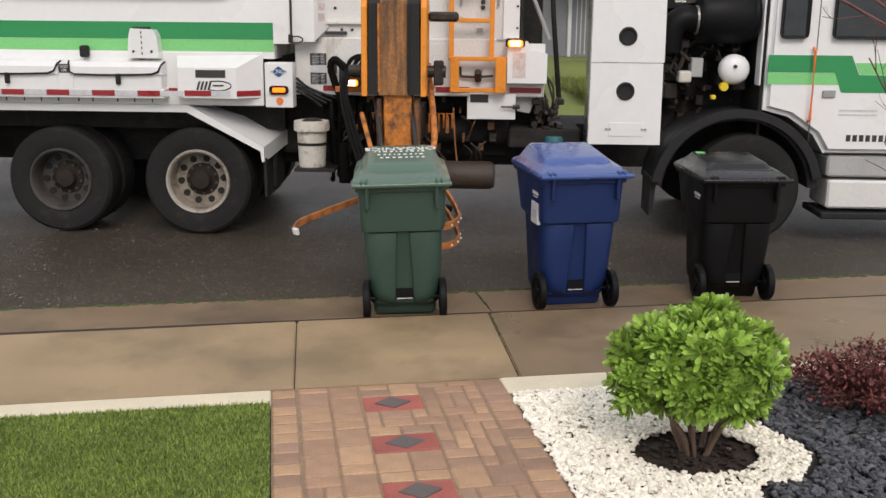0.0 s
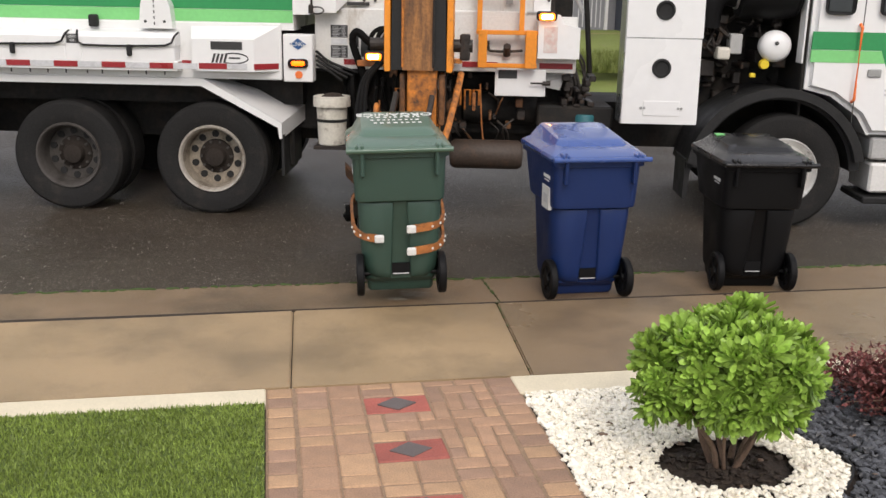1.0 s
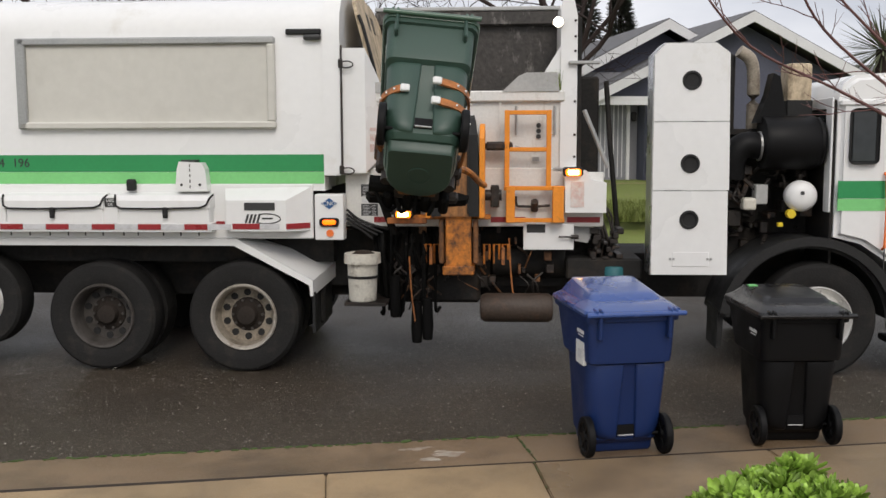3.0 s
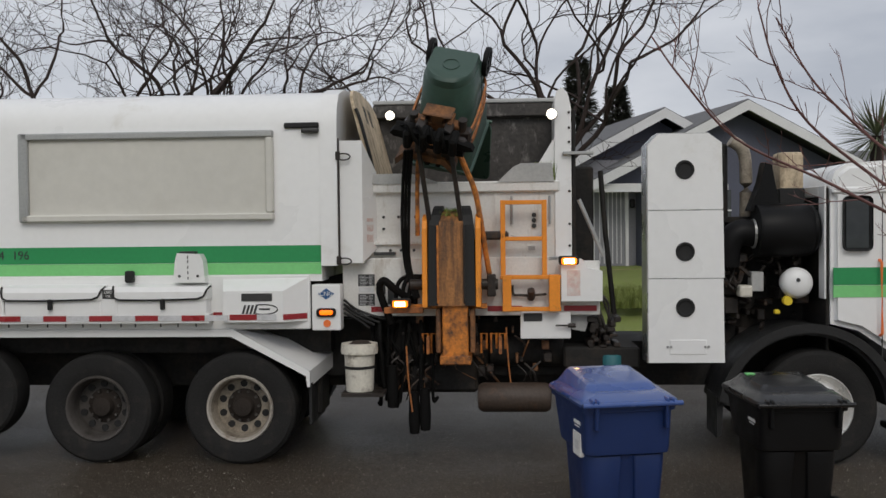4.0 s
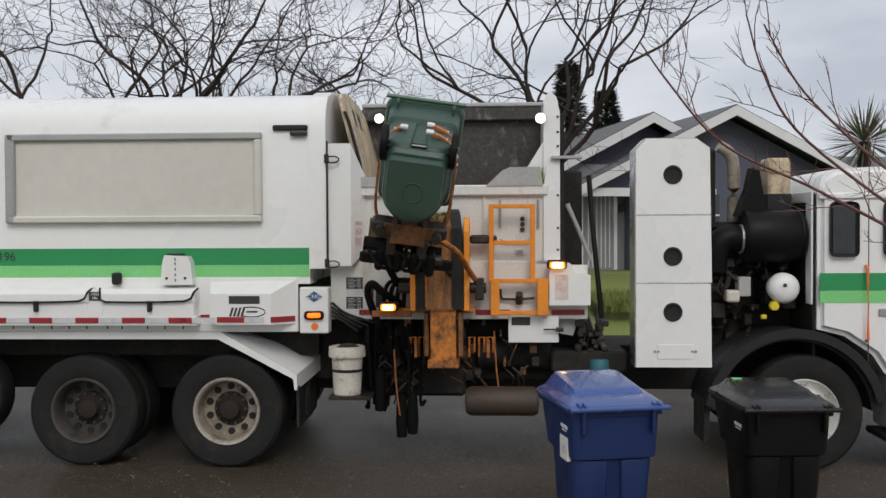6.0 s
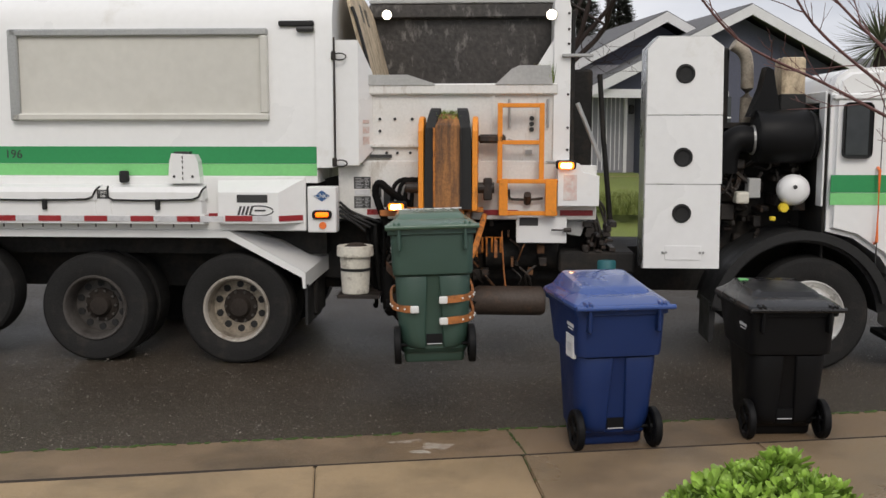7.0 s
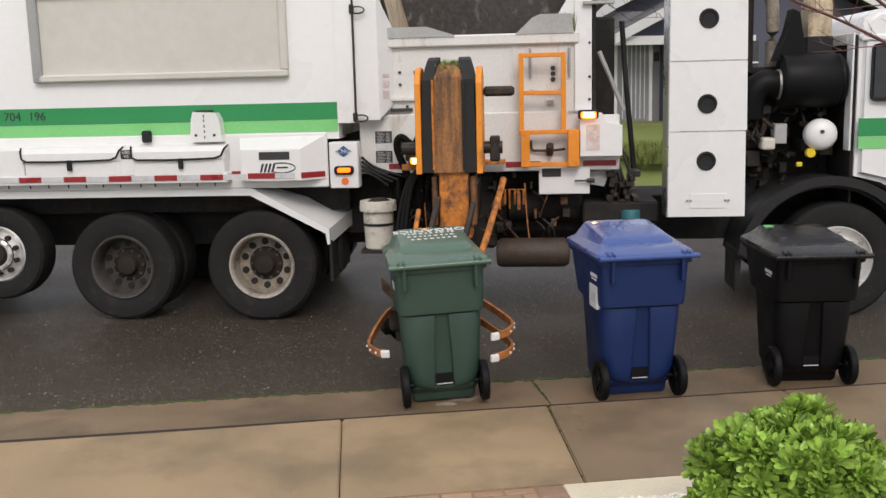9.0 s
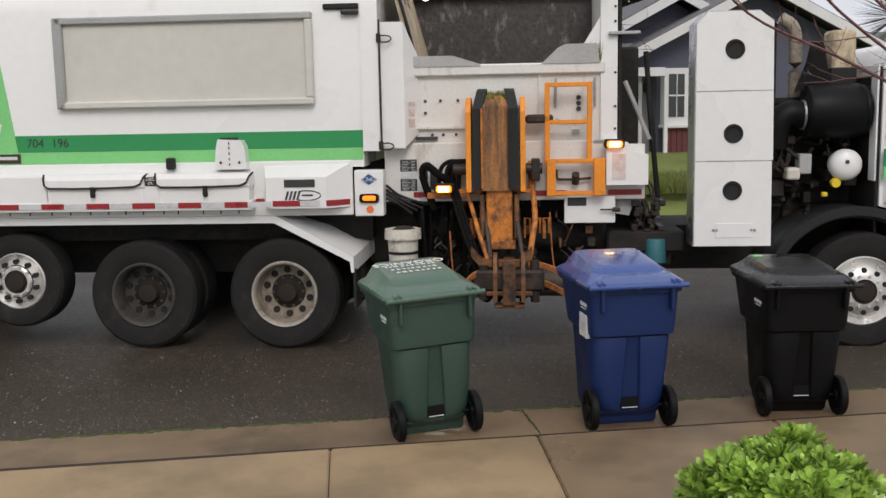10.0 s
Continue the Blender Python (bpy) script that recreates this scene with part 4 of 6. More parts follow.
for i in range(18):
    u, w = random.uniform(3.2, 3.5), random.uniform(1.0, 1.3)
    bx(bm, u, 0.2, w, u + random.uniform(0.03, 0.08), 0.5, w + random.uniform(0.02, 0.06), 0.008)
for i in range(6):
    u = random.uniform(3.2, 3.45)
    tube(bm, curve([(u, 0.3, 1.05), (u + random.uniform(-0.06, 0.06), 0.28, 1.25), (u + random.uniform(-0.08, 0.08), 0.32, 1.45), (u - 0.06, 0.4, 1.6)]), random.uniform(0.008, 0.016), 6)
pieces("pipe_fitting", bm, GREASE, truck)

# gas cylinder cabinet
cab_poly = [(3.735, 0.94), (4.42, 0.94), (4.40, 2.91), (4.28, 3.0), (3.83, 3.0), (3.735, 2.9)]
bm = prism(bmesh.new(), cab_poly, "y", 0.0, 0.32)
cabinet = part("gas_cabinet", bm, CHROME, truck, "tall white gas cabinet with steel side")
for (w0, w1, top), hw in (((0.945, 1.695, 0), 1.44), ((1.705, 2.305, 0), 1.94), ((2.315, 2.99, 1), 2.67)):
    poly = [(3.742, w0), (4.415, w0), (4.405, w1), (3.742, w1)] if not top else [(3.742, w0), (4.405, w0), (4.395, 2.905), (4.28, w1), (3.835, w1), (3.742, 2.89)]
    dr = part("cabinet_door", prism(bmesh.new(), poly, "y", -0.03, 0.0), WHITE, cabinet, "white door panel")
    part("port_ring", lathe(bmesh.new(), [(-0.032, 0.03), (-0.034, 0.055), (-0.045, 0.065), (-0.045, 0.08), (-0.028, 0.086)], (4.07, 0, hw), "y", 28), BLACK, dr, "black round port")
bm = bmesh.new()
bx(bm, 3.93, -0.036, 1.02, 4.25, -0.03, 1.15, 0.002)
part("access_hatch", bm, WHITE, cabinet)
for u in (3.91, 3.94, 4.24, 4.27):
    part("hatch_bolt", cyl(bmesh.new(), (u, -0.04, 1.088), (u, -0.03, 1.088), 0.012, n=8), ALU, cabinet)

# engine bay behind the cab
bm = bmesh.new()
bx(bm, 4.5, 0.75, 0.9, 5.5, 2.2, 2.2)
bx(bm, 4.5, 0.5, 2.2, 5.4, 2.2, 2.25)
part("engine_block", bm, DARK, truck, "dark engine bay")
bm = bmesh.new()
for i in range(46):
    u, w = random.uniform(4.48, 5.25), random.uniform(1.1, 2.15)
    s = random.uniform(0.03, 0.11)
    bx(bm, u, random.uniform(0.35, 0.7), w, u + s * random.uniform(0.6, 1.6), 0.8, w + s * random.uniform(0.6, 1.6), 0.01)
for i in range(16):
    u, w = random.uniform(4.5, 5.2), random.uniform(1.2, 2.1)
    tube(bm, curve([(u, 0.5, w), (u + random.uniform(-0.1, 0.1), 0.3, w + random.uniform(-0.1, 0.1)), (u + random.uniform(-0.25, 0.25), 0.45, w + random.uniform(-0.3, 0.3))]), random.uniform(0.01, 0.025), 6)
pieces("engine_part", bm, GREASE, truck, "cluttered greasy engine parts")
part("air_cleaner", lathe(bmesh.new(), [(4.76, 0.1), (4.77, 0.235), (4.8, 0.245), (5.22, 0.245), (5.25, 0.225), (5.27, 0.23), (5.3, 0.2), (5.3, 0.02)], (0, 0.3, 2.12), "x", 30), PLAS_K, truck, "black air cleaner canister", smooth=35)
part("intake_elbow", tube(bmesh.new(), curve([(4.8, 0.3, 2.08), (4.62, 0.28, 2.1), (4.52, 0.28, 2.0), (4.5, 0.3, 1.8)], 6), 0.12, 16), PLAS_K, truck, smooth=50)
part("elbow_clamp", lathe(bmesh.new(), [(4.735, 0.12), (4.735, 0.135), (4.755, 0.135), (4.755, 0.12)], (0, 0.29, 2.09), "x", 20), ALU, truck)
bm = bmesh.new()
prism(bm, [(4.72, 2.3), (5.0, 2.3), (4.96, 2.5), (4.92, 2.72), (4.86, 2.75), (4.82, 2.56)], "y", 0.3, 0.5)
part("stack_bracket", bm, PLAS_K, truck)
part("intake_duct", box(5.02, 0.42, 2.46, 5.245, 0.68, 2.845, 0.03, 2), EJECT, truck, "tan intake duct")
part("duct_band", box(5.015, 0.41, 2.34, 5.25, 0.69, 2.51, 0.01), BLACK, truck)
part("exhaust_shield", box(4.46, 0.72, 2.0, 4.62, 1.3, 2.96, 0.03, 2), DARK, truck, "dark exhaust shield")
part("exhaust_pipe", tube(bmesh.new(), curve([(4.78, 0.7, 2.2), (4.78, 0.7, 2.72), (4.74, 0.68, 2.9), (4.63, 0.66, 2.98)], 6), 0.06, 12), RIM_M, truck, "tan bent exhaust pipe", smooth=50)
rt = part("white_reservoir", lathe(bmesh.new(), [(0.35, 0.02), (0.34, 0.12), (0.24, 0.142), (0.18, 0.14), (0.14, 0.11), (0.125, 0.06), (0.12, 0.008)], (5.11, 0, 1.64), "y", 26), WHITE, truck, "round white reservoir", smooth=50)
part("reservoir_cap", cyl(bmesh.new(), (5.1, 0.125, 1.67), (5.1, 0.11, 1.67), 0.018, n=10), LABEL, rt)
part("white_bottle", box(4.60, 0.2, 1.51, 4.72, 0.35, 1.62, 0.02, 2), BUCKET, truck, "small white plastic bottle")
part("grey_box", box(4.72, 0.25, 1.56, 4.83, 0.4, 1.74, 0.008), GREY, truck)
part("yellow_cap", lathe(bmesh.new(), [(0.15, 0.02), (0.15, 0.04), (0.2, 0.045), (0.24, 0.02)], (5.02, 0, 1.48), "y", 12), YELLOW, truck, "yellow cap")
part("yellow_cap", box(4.90, 0.15, 1.36, 4.95, 0.2, 1.40, 0.008), YELLOW, truck)

# front fender arch
def arch(r0, r1, a0, a1, c=(5.44, 0.5), n=22):
    outer = [(c[0] + r1 * math.cos(radians(a0 + (a1 - a0) * i / n)), c[1] + r1 * math.sin(radians(a0 + (a1 - a0) * i / n))) for i in range(n + 1)]
    inner = [(c[0] + r0 * math.cos(radians(a0 + (a1 - a0) * i / n)), c[1] + r0 * math.sin(radians(a0 + (a1 - a0) * i / n))) for i in range(n + 1)]
    return outer + inner[::-1]


part("front_fender", prism(prism(bmesh.new(), arch(0.72, 0.80, 12, 172, (5.15, 0.49)), "y", -0.06, 0.02), arch(0.69, 0.78, 5, 175, (5.15, 0.49)), "y", 0.02, 0.7), BLACK, truck, "black plastic front fender", smooth=30)
bm = bmesh.new()
prism(bm, [(4.36, 0.62), (4.42, 0.62), (4.40, 0.28), (4.36, 0.25)], "y", 0.05, 0.5)
part("mud_flap", bm, BLACK, truck)

# cab
bm = prism(bmesh.new(), [(5.96, 0.88), (7.7, 0.88), (7.7, 1.9), (7.55, 2.6), (7.3, 2.74), (5.8, 2.73), (5.5, 2.71), (5.40, 2.64), (5.36, 2.5), (5.36, 1.28), (5.6, 1.22), (5.85, 1.05)], "y", 0.0, 2.4)
ed = [e for e in bm.edges if all(v.co.y == 0 for v in e.verts)]
bmesh.ops.bevel(bm, geom=ed, offset=0.05, segments=3, affect="EDGES")
cab = part("cab", bm, WHITE, truck, "white cab with green stripes", smooth=40)
part("cab_back", box(5.33, 0.07, 0.95, 5.357, 2.3, 2.5, 0.01), DARK, cab, "dark rear cab wall")
for v0 in (0.25, 1.3):
    part("rear_window", box(5.322, v0, 1.95, 5.33, v0 + 0.85, 2.4, 0.003), GLASS_D, cab)
part("back_pillar", box(5.312, 0.06, 1.5, 5.33, 0.22, 2.52, 0.006), WHITE, cab, "white rear cab pillar")
part("back_header", box(5.312, 0.22, 2.42, 5.33, 2.2, 2.52, 0.006), WHITE, cab, "white panel above the rear window")
part("roof_edge", box(5.36, -0.02, 2.44, 7.6, 0.05, 2.50, 0.015), WHITE, cab)
for u0, w0, u1, w1 in ((5.45, 1.93, 5.70, 2.42), (5.92, 1.93, 6.9, 2.42)):
    win = part("cab_window", box(u0, -0.012, w0, u1, 0.0, w1, 0.05, 3), BLACK, cab, "dark cab window with rubber seal")
    part("pane", box(u0 + 0.025, -0.016, w0 + 0.025, u1 - 0.025, -0.008, w1 - 0.025, 0.003), GLASS_D, win)
bm = bmesh.new()
prism(bm, [(5.37, 1.63), (5.37, 1.785), (6.12, 1.785), (6.2, 1.61), (7.68, 1.61), (7.68, 1.45), (6.05, 1.45), (5.98, 1.63)], "y", -0.004, 0.01)
part("green_stripe", bm, GREEN_D, cab, "dark green painted stripe")
bm = bmesh.new()
prism(bm, [(5.37, 1.52), (5.37, 1.626), (5.98, 1.626), (6.02, 1.52)], "y", -0.004, 0.01)
prism(bm, [(6.16, 1.72), (7.68, 1.72), (7.68, 1.615), (6.205, 1.615)], "y", -0.004, 0.01)
part("light_green_stripe", bm, GREEN_L, cab, "light green painted stripe")
part("grab_handle", tube(bmesh.new(), [(5.77, 0.0, 1.85), (5.77, -0.05, 1.83), (5.775, -0.05, 1.2), (5.775, 0.0, 1.18)], 0.014, 8), ORANGE_R, cab, "orange wrapped grab handle")
part("door_seam", bx(bx(bmesh.new(), 5.79, -0.003, 0.9, 5.798, 0.01, 2.6), 5.96, -0.003, 0.885, 7.6, 0.01, 0.893), LABEL, cab)
part("door_latch", box(5.88, -0.02, 1.40, 6.0, 0.0, 1.47, 0.008), ALU, cab, "steel door latch")
bm = bmesh.new()
for i in range(8):
    bx(bm, 6.14 + i * 0.06, -0.004, 1.0, 6.18 + i * 0.06, 0.004, 1.06)
pieces("door_bar", bm, LABEL, cab, "dark bars")
bm = bmesh.new()
for w in (1.28, 1.24):
    bx(bm, 6.05, -0.004, w, 6.4, 0.004, w + 0.015)
part("faint_bars", bm, REFL, cab)
st = part("cab_step", box(6.0, 0.02, 0.66, 7.2, 0.5, 0.86, 0.02), GREY, truck, "grey cab step box")
part("step_face", box(6.02, 0.0, 0.36, 7.2, 0.5, 0.63, 0.02), WHITE_W, st)
part("step_tread", box(5.96, -0.06, 0.27, 7.3, 0.5, 0.33, 0.01), BLACK, st)

# arm mast that slides out towards the kerb
mast = new("arm_mast")
mast.parent = truck
mast["label"] = "orange arm mast with black chain belts"
for u0, u1 in ((1.725, 1.772), (2.203, 2.25)):
    bm = prism(bmesh.new(), [(-0.2, 1.47), (0.25, 1.47), (0.25, 2.16), (0.19, 2.25), (0.1, 2.29), (0.0, 2.30), (-0.09, 2.28), (-0.15, 2.24), (-0.185, 2.17)], "x", u0, u1)
    bmesh.ops.bevel(bm, geom=[e for e in bm.edges if e.calc_length() > 0.06], offset=0.006, segments=1, affect="EDGES")
    part("side_plate", bm, ORANGE, mast, "orange side plate")
for u0, u1, lean in ((1.776, 1.862, 0.05), (2.108, 2.199, -0.045)):
    bm = prism(bmesh.new(), [(-0.19, 1.48), (0.3, 1.48), (0.3, 2.22), (0.24, 2.31), (0.14, 2.365), (0.03, 2.375), (-0.06, 2.35), (-0.13, 2.29), (-0.175, 2.2)], "x", u0, u1)
    for v in bm.verts:
        if v.co.z > 2.15:
            v.co.x += lean * (v.co.z - 2.15) / 0.22
    part("belt", bm, BLACK, mast, "black rubber belt")
part("track_face", prism(bmesh.new(), [(-0.2, 1.48), (0.28, 1.48), (0.28, 2.22), (0.15, 2.315), (0.0, 2.325), (-0.1, 2.29), (-0.165, 2.22)], "x", 1.866, 2.104), TRACK, mast, "rust-streaked track face")
part("track_strip", box(1.858, -0.207, 1.5, 1.876, -0.17, 2.2, 0.004), ORANGE_W, mast, "scraped orange strip")
part("track_strip", box(2.094, -0.207, 1.5, 2.108, -0.17, 2.2, 0.004), GREASE, mast, "greasy edge strip")
part("lower_arm", box(1.9, -0.16, 0.95, 2.13, 0.1, 1.5, 0.012), ORANGE_W, mast, "worn orange lower arm")
part("arm_collar", box(1.875, -0.185, 0.95, 2.155, 0.11, 1.03, 0.01), ORANGE_W, mast, "worn orange collar")
pieces("arm_lug", bx(bx(bmesh.new(), 1.84, -0.14, 1.05, 1.885, 0.06, 1.45, 0.01), 2.145, -0.14, 1.05, 2.19, 0.06, 1.45, 0.01), GRIP, mast)
bm = bmesh.new()
cyl(bm, (2.25, 0.0, 1.66), (2.4, 0.0, 1.66), 0.05, n=14)
cyl(bm, (1.6, 0.0, 1.66), (1.73, 0.0, 1.66), 0.05, n=14)
bx(bm, 2.3, -0.05, 1.55, 2.38, 0.08, 1.75, 0.01)
bx(bm, 2.25, 0.02, 2.06, 2.5, 0.12, 2.14, 0.02)
pieces("pivot", bm, GREASE, mast, "greasy pivot joints")
bm = bmesh.new()
for i in range(420):
    u, v = random.uniform(1.88, 2.1), random.uniform(-0.12, 0.22)
    h = random.uniform(0.02, 0.06)
    p = Vector((u, v, 2.28 + 0.03 * (v > 0)))
    q = Vector((random.uniform(-0.03, 0.03), random.uniform(-0.05, 0.02), h))
    d = Vector((random.uniform(-0.006, 0.006), random.uniform(-0.006, 0.006), 0))
    bm.faces.new([bm.verts.new(x) for x in (p - d, p + d, p + q)])
part("grass_scraps", bm, TURF, mast, "grass scraps")
part("mast_beam", box(1.82, 0.2, 1.0, 2.16, 1.6, 1.3), GREASE, mast, "greasy slide beam")

# gripper that holds the cart
gripper = new("gripper")
gripper.parent = truck
gripper["label"] = "rusty gripper with curved fingers"
bm = bmesh.new()
bx(bm, -0.30, 0.70, 0.34, 0.30, 0.80, 0.52, 0.02)
bx(bm, -0.16, 0.80, 0.26, -0.08, 0.95, 0.60, 0.01)
bx(bm, 0.08, 0.80, 0.26, 0.16, 0.95, 0.60, 0.01)
bx(bm, -0.34, 0.92, 0.28, 0.30, 1.0, 0.36, 0.02)
cyl(bm, (-0.22, 0.76, 0.26), (-0.22, 0.76, 0.56), 0.04, n=12)
cyl(bm, (0.22, 0.76, 0.24), (0.22, 0.76, 0.60), 0.04, n=12)
part("gripper_frame", bm, GREASE, gripper, "greasy black steel frame")
bm = bmesh.new()
bx(bm, -0.055, 0.64, 0.22, 0.055, 0.80, 0.60, 0.012)
bx(bm, -0.13, 0.66, 0.20, 0.13, 0.82, 0.225, 0.008)
for z in (0.32, 0.48):
    bx(bm, -0.2, 0.70, z - 0.02, 0.2, 0.80, z + 0.02, 0.008)
for x in (-0.12, 0.12):
    prism(bm, [(0.68, 0.25), (0.84, 0.25), (0.90, 0.55), (0.86, 0.66), (0.76, 0.66), (0.70, 0.5)], "x", x - 0.018, x + 0.018)
prism(bm, [(-0.33, 0.70), (-0.24, 0.60), (0.1, 0.60), (0.2, 0.70), (0.2, 0.63), (0.12, 0.54), (-0.25, 0.54), (-0.33, 0.63)], "y", 0.80, 0.98)
pieces("gripper_bracket", bm, GRIP, gripper, "rusty orange bracket plate")
bm = bmesh.new()
prism(bm, [(-0.36, 0.30), (-0.33, 0.26), (-0.2, 0.27), (-0.05, 0.25), (0.16, 0.27), (0.36, 0.31), (0.38, 0.35), (0.3, 0.37), (0.1, 0.34), (-0.1, 0.36), (-0.33, 0.33)], "y", 0.96, 1.03)
for x in (-0.2, -0.06, 0.07, 0.2):
    bx(bm, x - 0.035, 0.9, 0.24, x + 0.035, 1.08, 0.42, 0.02)
for x in (-0.13, 0.13):
    prism(bm, [(x - 0.02, 0.42), (x + 0.02, 0.42), (x * 0.35 + 0.02, 0.68), (x * 0.35 - 0.02, 0.68)], "y", 0.86, 0.93)
cyl(bm, (-0.34, 0.90, 0.34), (-0.1, 0.90, 0.34), 0.06, n=12)
cyl(bm, (0.05, 0.94, 0.44), (0.28, 0.94, 0.44), 0.05, n=12)
for k in range(4):
    tube(bm, curve([(-0.3 + 0.15 * k, 0.92, 0.30), (-0.2 + 0.1 * k, 1.02, 0.2), (-0.1 + 0.08 * k, 1.06, 0.34), (0.0 + 0.06 * k, 0.95, 0.45)]), 0.016, 6)
pieces("gripper_motor", bm, HOSE, gripper, "greasy black rotary motor and hoses")


def finger(side, zs, tip):
    fg = new("finger")
    fg.parent = gripper
    fg["label"] = "rusty orange curved finger with white rubber tip"
    path = [(0.0, 0.0), (0.055, -0.03), (0.085, -0.14), (0.092, -0.34), (0.086, -0.58), (0.064, -0.71), (-0.01, -0.80), tip]
    pts = curve([(side * x, y, 0) for x, y in path], 5)
    for z in zs:
        bm = bmesh.new()
        prev = None
        for i, p in enumerate(pts):
            d = (pts[min(i + 1, len(pts) - 1)] - pts[max(i - 1, 0)]).normalized()
            nrm = Vector((-d.y, d.x, 0)) * 0.009
            ring = [bm.verts.new(q) for q in (p + nrm + Vector((0, 0, z - 0.024)), p - nrm + Vector((0, 0, z - 0.024)), p - nrm + Vector((0, 0, z + 0.024)), p + nrm + Vector((0, 0, z + 0.024)))]
            if prev:
                for k in range(4):
                    bm.faces.new((prev[k], prev[(k + 1) % 4], ring[(k + 1) % 4], ring[k]))
            prev = ring
        bmesh.ops.recalc_face_normals(bm, faces=bm.faces[:])
        part("finger_band", bm, FINGER, fg)
        e = pts[-1]
        part("finger_tip", box(e.x - 0.03, e.y - 0.014, z - 0.026, e.x + 0.03, e.y + 0.014, z + 0.026, 0.01, 2), LABEL_W, fg, "white rubber tip")
        bm = bmesh.new()
        for k in (-6, -9, -12, -15):
            q = pts[k]
            d = (pts[k + 1] - pts[k - 1]).normalized()
            o = Vector((side * d.y, -side * d.x, 0)) * -0.012
            bmesh.ops.create_cube(bm, size=0.012, matrix=Matrix.Translation(q + o + Vector((0, 0, z))))
        pieces("finger_pad", bm, LABEL_W, fg)
    return fg


finger_l = finger(-1, (0.0,), (-0.07, -0.832))
finger_r = finger(1, (0.065, -0.085), (-0.14, -0.85))

# lift arm between mast and gripper
lift_arm = new("lift_arm")
lift_arm.parent = truck
lift_arm["label"] = "black and orange lift arms with hoses"
bm = bmesh.new()
for u in (-0.14, 0.14):
    bx(bm, u - 0.02, -0.03, 0.0, u + 0.02, 0.03, 1.0, 0.008)
pieces("lift_bar", bm, GREASE, lift_arm)
bm = bmesh.new()
tube(bm, curve([(0.08, -0.05, -0.02), (0.17, -0.07, 0.08), (0.24, -0.08, 0.3), (0.30, -0.06, 0.55), (0.32, 0.0, 1.0), (0.33, 0.02, 1.28)]), 0.026, 8)
tube(bm, curve([(-0.08, -0.05, -0.02), (-0.15, -0.07, 0.1), (-0.21, -0.08, 0.4), (-0.27, -0.02, 0.85)]), 0.02, 8)
pieces("lift_rod", bm, ORANGE_W, lift_arm, "worn orange bent rod", smooth=40)
bm = bmesh.new()
for k in range(3):
    tube(bm, curve([(-0.2 - 0.03 * k, 0, 0.05), (-0.27 - 0.03 * k, -0.06, 0.35), (-0.34 - 0.03 * k, -0.06, 0.75), (-0.38 - 0.02 * k, 0.0, 1.1), (-0.33 - 0.02 * k, 0.12, 1.4)]), 0.015, 8)
pieces("lift_hose", bm, HOSE, lift_arm)


# ---- carts ----
def ring_rect(bm, x0, x1, y0, y1, z, r, far=None, n=5):
    far = far or r
    vs = []
    for cx, cy, a0, r in ((x1 - r, y0 + r, -90, r), (x1 - far, y1 - far, 0, far), (x0 + far, y1 - far, 90, far), (x0 + r, y0 + r, 180, r)):
        for k in range(n + 1):
            a = radians(a0 + 90 * k / n)
            vs.append(bm.verts.new((cx + r * math.cos(a), cy + r * math.sin(a), z)))
    return vs


def loft(sections, caps=True):
    bm = bmesh.new()
    rings = [ring_rect(bm, *s) for s in sections]
    for a, b in zip(rings, rings[1:]):
        m = len(a)
        for k in range(m):
            bm.faces.new((a[k], a[(k + 1) % m], b[(k + 1) % m], b[k]))
    if caps:
        bm.faces.new(rings[0][::-1])
        bm.faces.new(rings[-1])
    bmesh.ops.recalc_face_normals(bm, faces=bm.faces[:])
    return bm


